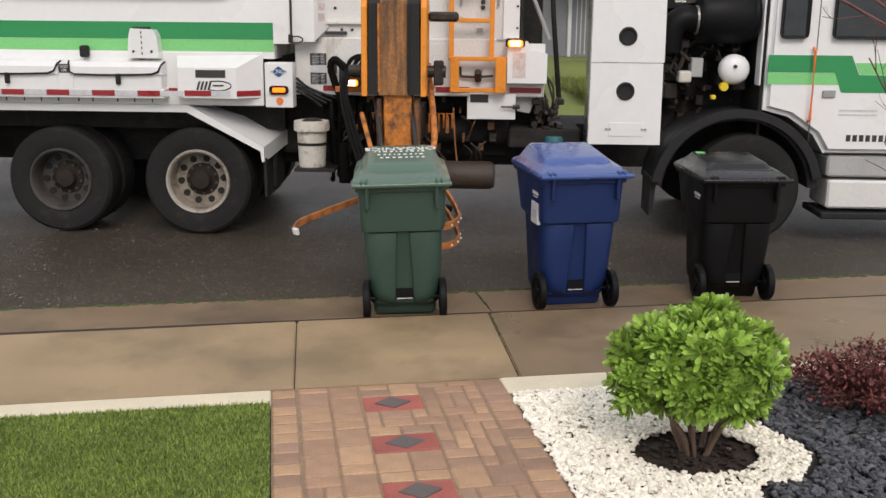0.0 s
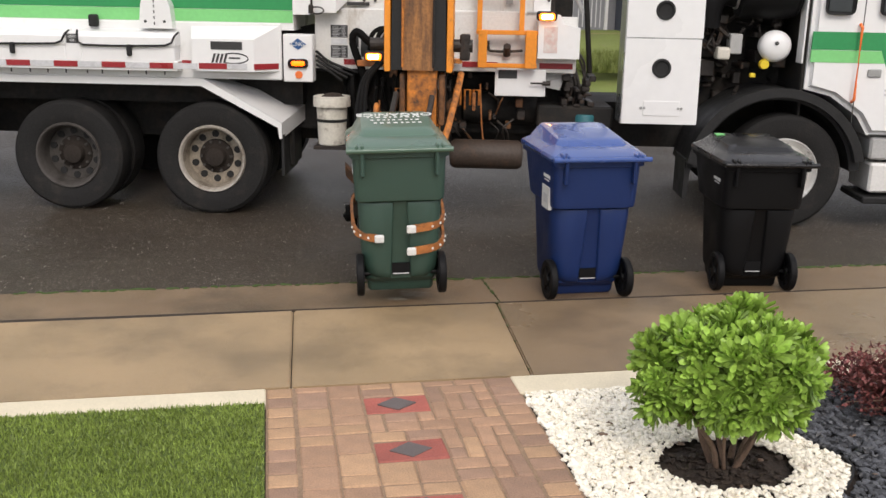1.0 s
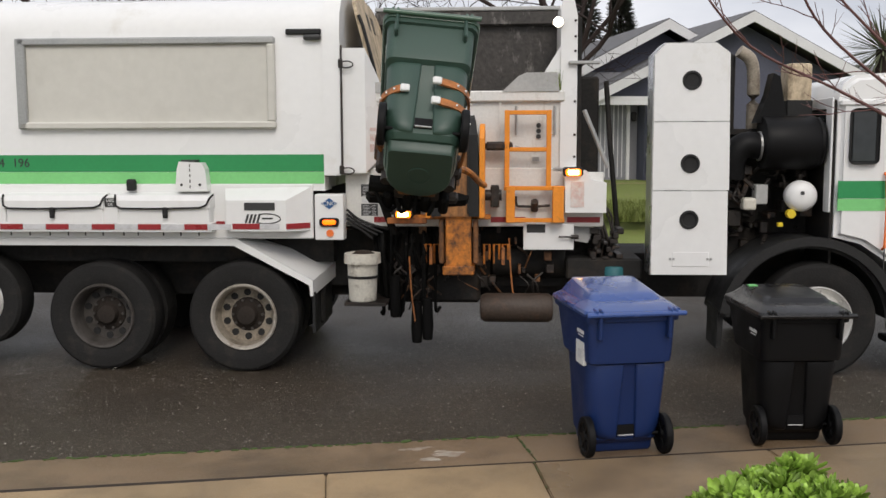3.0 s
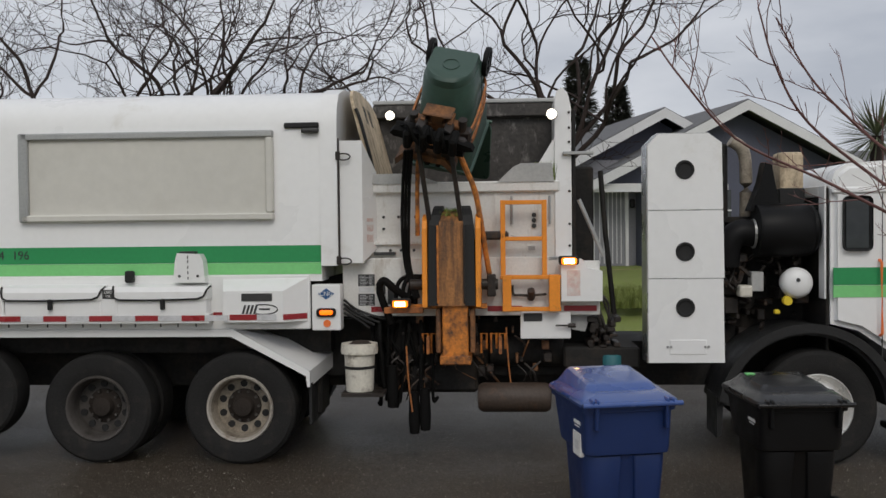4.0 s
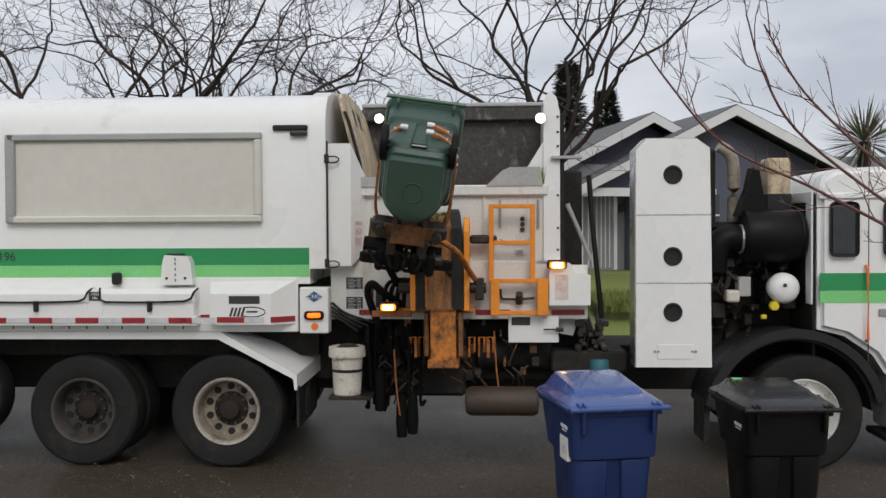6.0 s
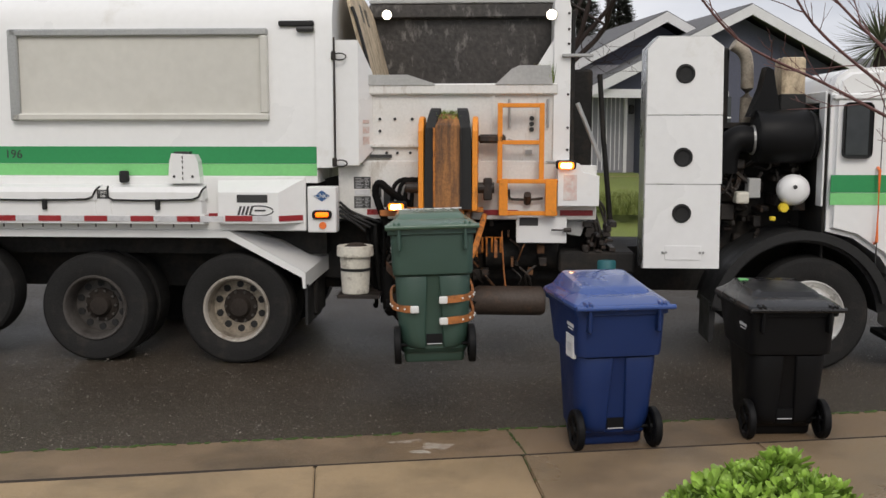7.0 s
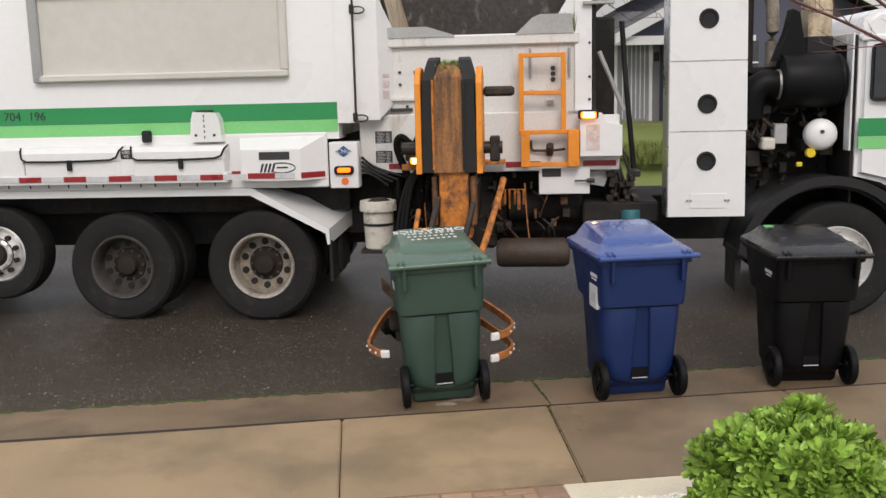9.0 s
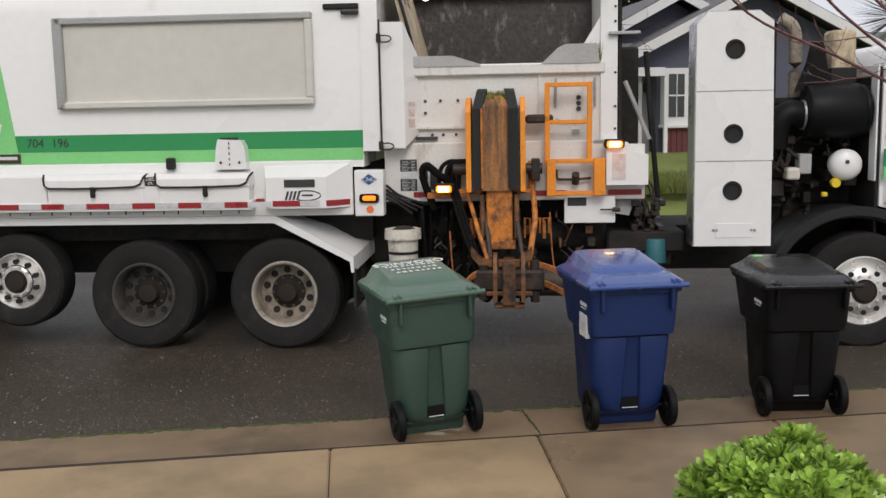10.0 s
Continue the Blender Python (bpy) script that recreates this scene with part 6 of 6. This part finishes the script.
for x in (9.15, 9.72, 10.3, 10.85):
    part("pane", box(x, -0.37, 0.95, x + 0.42, -0.34, 2.05), GLASS_D, win)
    part("glazing_bar", bx(bx(bmesh.new(), x, -0.385, 1.48, x + 0.42, -0.37, 1.52), x + 0.2, -0.385, 0.95, x + 0.22, -0.37, 2.05), TRIM, win)
part("window_sill", box(9.0, -0.45, 0.66, 11.25, 0.0, 0.76, 0.02), TRIM, win)
for i in range(14):
    part("red_board", box(9.1 + i * 0.15, -0.3, -0.6, 9.24 + i * 0.15, -0.2, 0.66, 0.008), FENCE, house, "dark red board")
part("porch_slab", box(6.8, -0.9, -0.6, 9.1, 0.55, 0.0), CONCRETE, house)
part("porch_lamp", box(8.76, 0.42, 1.6, 8.9, 0.55, 1.85, 0.04, 2), BLACK, house, "black porch lamp")
house_b = thing("house", pose(18, 36, 1.0), "distant low house with a grey roof", "house")
part("wall", box(-6, 0, -1, 14, 8, 2.4), SIDING, house_b)
part("roof", prism(bmesh.new(), [(-0.6, 2.3), (4, 4.2), (8.6, 2.3)], "x", -6.5, 14.5), ROOF, house_b)


def bare_tree(name, where, height, spread, seed, material, label, stems=3, depth=5, r0=0.16, lean=(0, 0), twist=0.5, crown_from=0.25, rise=0.1):
    """A leafless tree: limbs that fork, bend and taper down to fine twigs."""
    root = thing(name, pose(*where), label, "tree")
    rnd = random.Random(seed)
    levels = [bmesh.new() for _ in range(3)]
    count = [0]

    def limb(p, d, length, r, level):
        if count[0] > 5200:
            return
        count[0] += 1
        n = 8 if level < 3 else 6
        pts, q, dd = [p], p.copy(), d.copy()
        for i in range(n):
            dd = (dd + Vector((rnd.gauss(0, twist), rnd.gauss(0, twist), rnd.gauss(0.03, twist * 0.8))) * 0.55).normalized()
            q = q + dd * (length / n)
            pts.append(q.copy())
        tube(levels[min(2, level // 2)], pts, r, 6 if level < 2 else (4 if level < 3 else 3), r * 0.6 if level < depth else r * 0.25)
        if level >= depth:
            return
        kids = rnd.choice((2, 3, 3)) if level < 2 else rnd.choice((2, 3, 4))
        for k in range(kids):
            i = rnd.randint(n // 2, n) if k else n
            base = pts[i]
            side = Vector((rnd.gauss(0, 1), rnd.gauss(0, 1), rnd.gauss(rise, 0.6))).normalized()
            nd = (dd * 0.75 + side * spread * rnd.uniform(0.6, 1.1)).normalized()
            limb(base, nd, length * rnd.uniform(0.56, 0.84), max(0.0065, r * (0.5 if k else 0.6)), level + 1)

    for s in range(stems):
        a = 6.283 * s / stems + rnd.uniform(-0.4, 0.4)
        d = Vector((math.cos(a) * spread * 0.55 + lean[0], math.sin(a) * spread * 0.35 + lean[1], 1)).normalized()
        limb(Vector((0.05 * math.cos(a), 0.05 * math.sin(a), height * crown_from * 0.8)), d, height * 0.34, r0 * 0.6, 0)
    part("trunk", tube(bmesh.new(), [(0, 0, -0.6), (0, 0, 0.3), (0.03, 0, height * crown_from)], r0 * 1.35, 10, r0), material, root)
    for nm, b in zip(("limbwork", "branchwork", "twigwork"), levels):
        tagged(part(nm, b, material, root, smooth=60), kind="stuff")
    return root


bare_tree("bare_tree", (5.2, 20.0, 0.6), 8.8, 0.95, 14, BARK, "large bare tree with dark twisting branches before the house", 7, 5, 0.1, crown_from=0.36, rise=0.4, lean=(0.3, 0), twist=0.34)
bare_tree("bare_tree", (-1.6, 20.5, 0.5), 8.2, 0.9, 5, BARK, "wide bare tree with dark forked branches", 6, 5, 0.13, rise=0.3, twist=0.34)
bare_tree("bare_tree", (-4.6, 21.0, 0.5), 8.2, 0.95, 23, BARK, "bare tree with dense thin twigs", 6, 5, 0.12, rise=0.3, twist=0.34)
bare_tree("bare_tree", (2.0, 22.0, 0.5), 7.0, 1.0, 31, BARK, "bare tree with spreading crooked twigs", 4, 5, 0.12)
bare_tree("bare_tree", (-9.5, 22.0, 0.5), 7.2, 0.9, 41, BARK, "bare tree with dark branches", 4, 4, 0.14)


def conifer(where, h, r, seed):
    root = thing("conifer", pose(*where), "dark green conifer behind the bare tree", "tree")
    rnd = random.Random(seed)
    part("trunk", tube(bmesh.new(), [(0, 0, 0), (0, 0, h)], 0.25, 8, 0.05), BARK, root)
    vs, fs = [], []
    for i in range(3600):
        f = rnd.random() ** 0.8
        z = h * (0.12 + 0.88 * f)
        a = rnd.uniform(0, 6.283)
        rad = r * (1 - f * 0.86) * rnd.uniform(0.3, 1.0) * (0.75 + 0.25 * math.sin(a * 3 + z * 2))
        p = Vector((rad * math.cos(a), rad * math.sin(a), z))
        leaf_verts(vs, fs, p, Vector((math.cos(a), math.sin(a), rnd.uniform(-0.5, 0.3))), Vector((0, 0.1, 1)), 0.36, 0.045, 0.02)
    from_arrays("needles", vs, fs, CONIFER, "dark green needles", "", parent=root)


conifer((9.6, 33, 1.2), 6.6, 1.3, 2)
conifer((11.3, 34, 1.2), 5.8, 1.2, 3)


def palm(where, seed):
    root = thing("palm", pose(*where), "low grey-green fan palm behind the house", "palm")
    rnd = random.Random(seed)
    part("trunk", tube(bmesh.new(), [(0, 0, -5), (0, 0, 0)], 0.22, 8), BARK, root)
    vs, fs = [], []
    for i in range(200):
        a, e = rnd.uniform(0, 6.283), rnd.uniform(-0.9, 1.1)
        leaf_verts(vs, fs, Vector((0, 0, 0)), Vector((math.cos(a) * math.cos(e), math.sin(a) * math.cos(e), math.sin(e))), Vector((0.1, 0.2, 1)), rnd.uniform(0.9, 1.9), 0.03, 0.01)
    from_arrays("fronds", vs, fs, PALM, "grey-green fronds", "", parent=root)


palm((18.9, 30, 4.9), 8)


def hedge_row():
    rnd = random.Random(12)
    vs, fs = [], []
    for i in range(16000):
        x = rnd.uniform(-75, 75)
        top = 3.2 + 1.4 * noise.noise((x * 0.12, 3, 0)) + 0.6 * noise.noise((x * 0.5, 7, 0))
        p = Vector((x, 58 + rnd.uniform(-2, 2), 1.2 + top * rnd.random() ** 0.6))
        leaf_verts(vs, fs, p, Vector((rnd.gauss(0, 1), rnd.gauss(0, 1), rnd.gauss(0, 1))), Vector((0.1, 0.2, 1)), 1.0, 0.3, 0.1)
    from_arrays("distant_trees", vs, fs, CONIFER, "distant line of dark trees", "trees")


hedge_row()


def near_branches():
    """Leafless reddish maple close to the camera; its limbs reach into view."""
    root = thing("maple_tree", pose(3.95, 5.0, -0.05), "leafless young maple with thin reddish twigs", "tree")
    rnd = random.Random(17)
    bm = bmesh.new()
    part("trunk", tube(bmesh.new(), curve([(0, -0.3, 0), (0.02, -0.28, 0.7), (0.0, -0.2, 1.45)], 6), 0.045, 8, 0.03), TWIG_RED, root)

    def twig(p, d, length, r, level):
        pts, q, dd = [p], p.copy(), d.copy()
        for i in range(5):
            dd = (dd + Vector((rnd.gauss(-0.02, 0.11), rnd.gauss(0, 0.10), rnd.gauss(0.03, 0.11)))).normalized()
            q = q + dd * (length / 5)
            pts.append(q.copy())
        tube(bm, pts, r, 5, r * 0.45)
        if level < 2:
            for k in range(rnd.choice((1, 2, 3))):
                side = Vector((rnd.gauss(0, 0.8), rnd.gauss(0, 0.6), rnd.gauss(0.3, 0.6))).normalized()
                twig(pts[rnd.randint(1, 4)], (dd * 0.8 + side * 0.6).normalized(), length * rnd.uniform(0.35, 0.6), r * 0.65, level + 1)

    limbs = (
        ((0.0, 1.55), (-0.55, 1.89), (-1.07, 2.15), (-1.44, 2.33), (-1.90, 2.54), (-2.2, 2.85), (-2.36, 3.05)),
        ((0.0, 1.55), (-0.62, 2.0), (-1.07, 2.29), (-1.50, 2.62), (-1.69, 2.91), (-1.8, 3.2)),
        ((0.0, 1.55), (-0.6, 2.12), (-1.07, 2.48), (-1.28, 2.65), (-1.5, 2.86), (-1.7, 3.15)),
        ((0.02, 1.2), (-0.35, 1.38), (-0.6, 1.47), (-0.85, 1.82)),
    )
    for limb in limbs:
        pts = curve([(x, -0.2 + 0.04 * math.sin(3 * z), z) for x, z in limb], 5)
        tube(bm, pts, 0.0115 if len(limb) > 4 else 0.006, 6, 0.004)
        for i in range(6, len(pts) - 1, 2):
            d = (pts[i + 1] - pts[i - 1]).normalized()
            side = Vector((rnd.gauss(-0.1, 0.6), rnd.gauss(0, 0.5), rnd.gauss(0.25, 0.7))).normalized()
            twig(pts[i], (d * 0.8 + side * 0.7).normalized(), rnd.uniform(0.2, 0.42), 0.0036, 0)
    twig(Vector((0.01, -0.28, 0.95)), Vector((-1.0, 0.0, 0.16)).normalized(), 1.05, 0.007, 1)
    tagged(part("branchwork", bm, TWIG_RED, root, "thin reddish branches", smooth=60), kind="stuff")


near_branches()

p = np.stack([rng.uniform(-7, 6, 420), 6.8 + 3.2 * rng.uniform(0, 1, 420) ** 1.3], 1)
grit = stones("road_grit", p, 0.003, 0.007, -0.10, GRIT, "pale grit scattered over the asphalt", 0.5)
for v in grit.data.vertices:
    v.co.z += 0.035 * max(0.0, 1 - (v.co.y - 6.72) / 2.1)
p = np.stack([rng.uniform(-6, 6, 4200), 6.76 + 3.6 * rng.uniform(0, 1, 4200)], 1)
grit = stones("road_chips", p, 0.002, 0.006, -0.106, GRIT, "pale stone chips scattered over the asphalt", 0.5)
for v in grit.data.vertices:
    v.co.z += 0.036 * max(0.0, 1 - (v.co.y - 6.72) / 2.1)

bm = bmesh.new()
srnd = random.Random(21)
for cx, cy, rx, ry, n in ((0.55, 6.56, 0.10, 0.03, 9), (0.76, 6.40, 0.12, 0.06, 16), (0.62, 6.30, 0.07, 0.03, 6)):
    for _ in range(n):
        x, y, r = srnd.gauss(cx, rx * 0.5), srnd.gauss(cy, ry * 0.5), srnd.uniform(0.01, 0.034)
        bm.faces.new([bm.verts.new((x + 1.7 * r * srnd.uniform(0.6, 1.2) * math.cos(a), y + r * srnd.uniform(0.6, 1.2) * math.sin(a), -0.0438 - 0.0357 * (y - 6.08) + 0.0001 * _)) for a in [6.283 * k / 11 for k in range(11)]])
tagged(part("gutter_smear", bm, SMEAR), "chalky white smears on the gutter", kind="structure")

ring = lathe(bmesh.new(), [(0.0, 0.064), (0.001, 0.067), (0.001, 0.076), (0.0, 0.079)], (0.58, 5.64, 0.0005), "z", 32)
tagged(part("pale_ring_stain", ring, CONCRETE), "pale dried ring stain on the sidewalk", kind="structure")

# ---- brick path ----
path = tagged(new("brick_path"), "brick paver path with red squares and charcoal diamonds", kind="structure")
part("bedding", box(-0.235, 2.4, -0.1, 1.04, 4.765, -0.006), JOINT, path)
rnd = random.Random(3)
shared = {}


def paver(x0, y0, x1, y1, material, h=0.0):
    w, d = round(x1 - x0 - 0.004, 4), round(y1 - y0 - 0.004, 4)
    key = (w, d, material.name)
    if key not in shared:
        me = bpy.data.meshes.new("paver")
        b = box(-w / 2, -d / 2, -0.05, w / 2, d / 2, 0.0, 0.009)
        b.to_mesh(me)
        b.free()
        me.materials.append(material)
        shared[key] = me
    ob = new("paver", shared[key])
    ob.parent = path
    ob.matrix_basis = pose((x0 + x1) / 2, (y0 + y1) / 2, h + rnd.uniform(-0.003, 0.002), rnd.uniform(-0.9, 0.9), rnd.uniform(-0.9, 0.9), rnd.uniform(-1.8, 1.8))


CX, CY, X0, Y1 = 0.081, 0.0985, -0.09, 4.795
cols, rws = 12, 22
taken = set()
for k in range(4):
    r0 = 2 + 5 * k
    for i in range(4, 8):
        for j in (r0 - 0, r0 + 1):
            taken.add((i, j))
    xa, xb = X0 + 4 * CX, X0 + 8 * CX
    yb, ya = Y1 - r0 * CY, Y1 - (r0 + 2) * CY
    xm, ym = (xa + xb) / 2, (ya + yb) / 2
    paver(xa, ya, xb, yb, PAVER_RED)
    dm = part("diamond_paver", prism(bmesh.new(), [(xm - 0.095, ym), (xm, ym - 0.072), (xm + 0.095, ym), (xm, ym + 0.072)], "z", -0.04, 0.0045), PAVER_DARK, path, "charcoal diamond paver")
for j in range(rws):
    for i in range(cols):
        if (i, j) in taken:
            continue
        opts = rnd.choice(([(2, 2), (2, 1), (1, 2)], [(2, 1)], [(2, 1), (1, 1)], [(2, 2), (2, 1)], [(1, 2), (2, 1)], [(2, 1)]))[:]
        for w, d in opts + [(1, 1)]:
            cells = [(i + a, j + b) for a in range(w) for b in range(d)]
            if all(c[0] < cols and c[1] < rws and c not in taken for c in cells):
                taken.update(cells)
                paver(X0 + i * CX, Y1 - (j + d) * CY, X0 + (i + w) * CX, min(4.762, Y1 - j * CY), rnd.choice((PAVER, PAVER, PAVER, PAVER_TAN, PAVER_GREY)))
                break
for j in range(19):
    paver(-0.232, 4.76 - (j + 1) * 0.112, -0.098, 4.76 - j * 0.112, rnd.choice((PAVER_TAN, PAVER_GREY, PAVER_TAN)))
    paver(0.888, 4.76 - (j + 1) * 0.112, 1.036, 4.76 - j * 0.112, rnd.choice((PAVER, PAVER_GREY, PAVER_TAN)))


# ---- movement ----
CART_ROWS = [
    (0.0, (0.674, 6.070, -0.035), (1.5, -1.6, -7.0)),
    (0.5, (0.659, 6.030, -0.030), (1.5, -1.5, -7.5)),
    (0.8, (0.640, 6.040, 0.000), (1.0, -1.7, -6.0)),
    (1.0, (0.625, 6.043, 0.065), (-0.3, -1.6, -4.0)),
    (1.5, (0.601, 6.302, 0.142), (-6.5, -0.4, -1.2)),
    (2.0, (0.582, 6.367, 0.560), (-8.0, 0.5, -2.3)),
    (2.5, (0.552, 5.997, 1.178), (-21.5, 2.3, -4.9)),
    (3.0, (0.560, 6.150, 2.010), (-40.0, 5.4, -7.0)),
    (3.2, (0.689, 6.808, 2.495), (-60.0, 8.4, -7.0)),
    (3.5, (0.930, 7.800, 3.180), (-95.0, 10.0, -11.0)),
    (3.8, (1.200, 8.600, 3.620), (-126.0, 11.5, -16.0)),
    (4.1, (1.330, 8.880, 3.710), (-139.0, 12.0, -18.0)),
    (4.3, (1.334, 8.892, 3.708), (-140.4, 12.1, -17.9)),
    (5.0, (1.246, 8.810, 3.807), (-140.2, 10.0, -18.1)),
    (5.2, (1.246, 8.810, 3.807), (-140.2, 10.0, -18.1)),
    (5.5, (1.200, 8.600, 3.700), (-130.0, 10.0, -16.0)),
    (5.8, (0.980, 7.900, 3.200), (-98.0, 9.0, -11.0)),
    (6.1, (0.690, 6.700, 2.350), (-58.0, 7.5, -7.0)),
    (6.3, (0.560, 6.050, 1.850), (-38.0, 6.0, -4.0)),
    (6.5, (0.653, 6.450, 1.435), (-24.0, 1.6, -5.7)),
    (7.0, (0.794, 6.768, 0.425), (-6.0, -1.4, -5.7)),
    (7.5, (0.859, 6.965, 0.093), (-1.9, -1.9, -6.5)),
    (8.0, (0.735, 6.600, 0.050), (-1.3, -2.0, -6.4)),
    (8.5, (0.602, 6.229, 0.016), (-0.8, -2.3, -6.3)),
    (8.8, (0.610, 6.250, -0.020), (-0.8, -2.2, -3.0)),
    (9.0, (0.625, 6.269, -0.039), (-0.8, -2.1, -0.6)),
    (9.5, (0.645, 6.270, -0.055), (-0.6, -2.0, 4.5)),
    (10.0, (0.641, 6.261, -0.058), (-0.8, -2.5, 9.7)),
]
MAST_ROWS = [(0.0, -1.1), (1.0, -1.1), (1.5, -1.0), (2.0, -0.5), (2.4, 0.0), (7.2, 0.0), (7.5, -0.15), (8.0, -0.7), (8.5, -1.0), (9.0, -1.0), (9.5, -0.4), (10.0, 0.0)]
MAST_SIDE = [(0.0, 0.04), (1.0, 0.0), (7.2, 0.0), (8.0, -0.07), (8.5, -0.1), (9.0, -0.1), (9.5, -0.05), (10.0, 0.0)]
LEFT_OPEN = [(0.0, -50), (0.5, -32), (0.75, -14), (0.95, 0), (8.75, 0), (9.0, -17), (9.5, -24), (10.0, -12)]
RIGHT_OPEN = [(0.0, 8), (0.5, 14), (0.75, 6), (0.95, 0), (8.75, 0), (9.0, 18), (9.5, 22), (10.0, 30)]
LID_OPEN = [(0.0, 0), (3.2, 0), (3.6, 25), (4.1, 105), (5.2, 105), (5.7, 50), (6.2, 0), (10.0, 0)]


def motions():
    shift = [(0.0, -0.205), (0.25, -0.13), (0.5, -0.07), (0.75, -0.02), (1.0, 0.0), (9.0, 0.0)]
    walk(truck, [(t, truck_pose(d)) for t, d in shift] + [(9.3, truck_pose(0.025)), (9.5, truck_pose(0.1)), (9.75, truck_pose(0.2)), (10.0, truck_pose(0.32))])
    rolled = shift + [(9.3, 0.025), (9.5, 0.1), (9.75, 0.2), (10.0, 0.32)]
    for ob, u, w, r in wheels:
        walk(ob, [(t, pose(u, 0, w, 0, math.degrees(d / r), 0)) for t, d in rolled])
    rows = [(t, pose(*p, *r)) for t, p, r in CART_ROWS]
    walk(green_cart, rows)
    held = [(t, truck_pose(float(np.interp(t, [a for a, _ in shift], [b for _, b in shift]))).inverted() @ m) for t, m in rows if t <= 9.0]
    for k, (off, up) in enumerate(((0.28, 0.14), (0.16, 0.12), (0.04, 0.05))):
        held[k] = (held[k][0], Matrix.Translation((0, off, up)) @ held[k][1])
    last = held[-1][1]
    held += [(9.25, Matrix.Translation((0.04, 0.3, 0.06)) @ last), (9.5, pose(2.05, -1.56, 0.17)), (9.75, pose(2.08, -1.38, 0.22)), (10.0, pose(2.10, -1.26, 0.30))]
    walk(gripper, held)
    walk(finger_l, [(t, pose(-0.205, 0.76, 0.50, 8, 0, a)) for t, a in LEFT_OPEN])
    walk(finger_r, [(t, pose(0.205, 0.76, 0.50, 8, 0, a)) for t, a in RIGHT_OPEN])
    walk(green_lid, [(t, pose(0, -0.165, 0.955, a)) for t, a in LID_OPEN])
    walk(mast, [(t, pose(float(np.interp(t, [a for a, _ in MAST_SIDE], [b for _, b in MAST_SIDE])), v, 0)) for t, v in MAST_ROWS])
    arm = []
    for t, m in held:
        v = np.interp(t, [r[0] for r in MAST_ROWS], [r[1] for r in MAST_ROWS])
        a, b = m @ Vector((0, 0.9, 0.42)), Vector((1.99, v + 0.05, 1.75 if a_high(m) else 1.5))
        d = (b - a).normalized()
        side = Vector((1, 0, 0))
        side = (side - d * side.dot(d)).normalized()
        arm.append((t, Matrix.Translation(a) @ Matrix((side, d.cross(side), d)).transposed().to_4x4()))
    walk(lift_arm, arm)


def a_high(m):
    return m.translation.z > 1.0


motions()
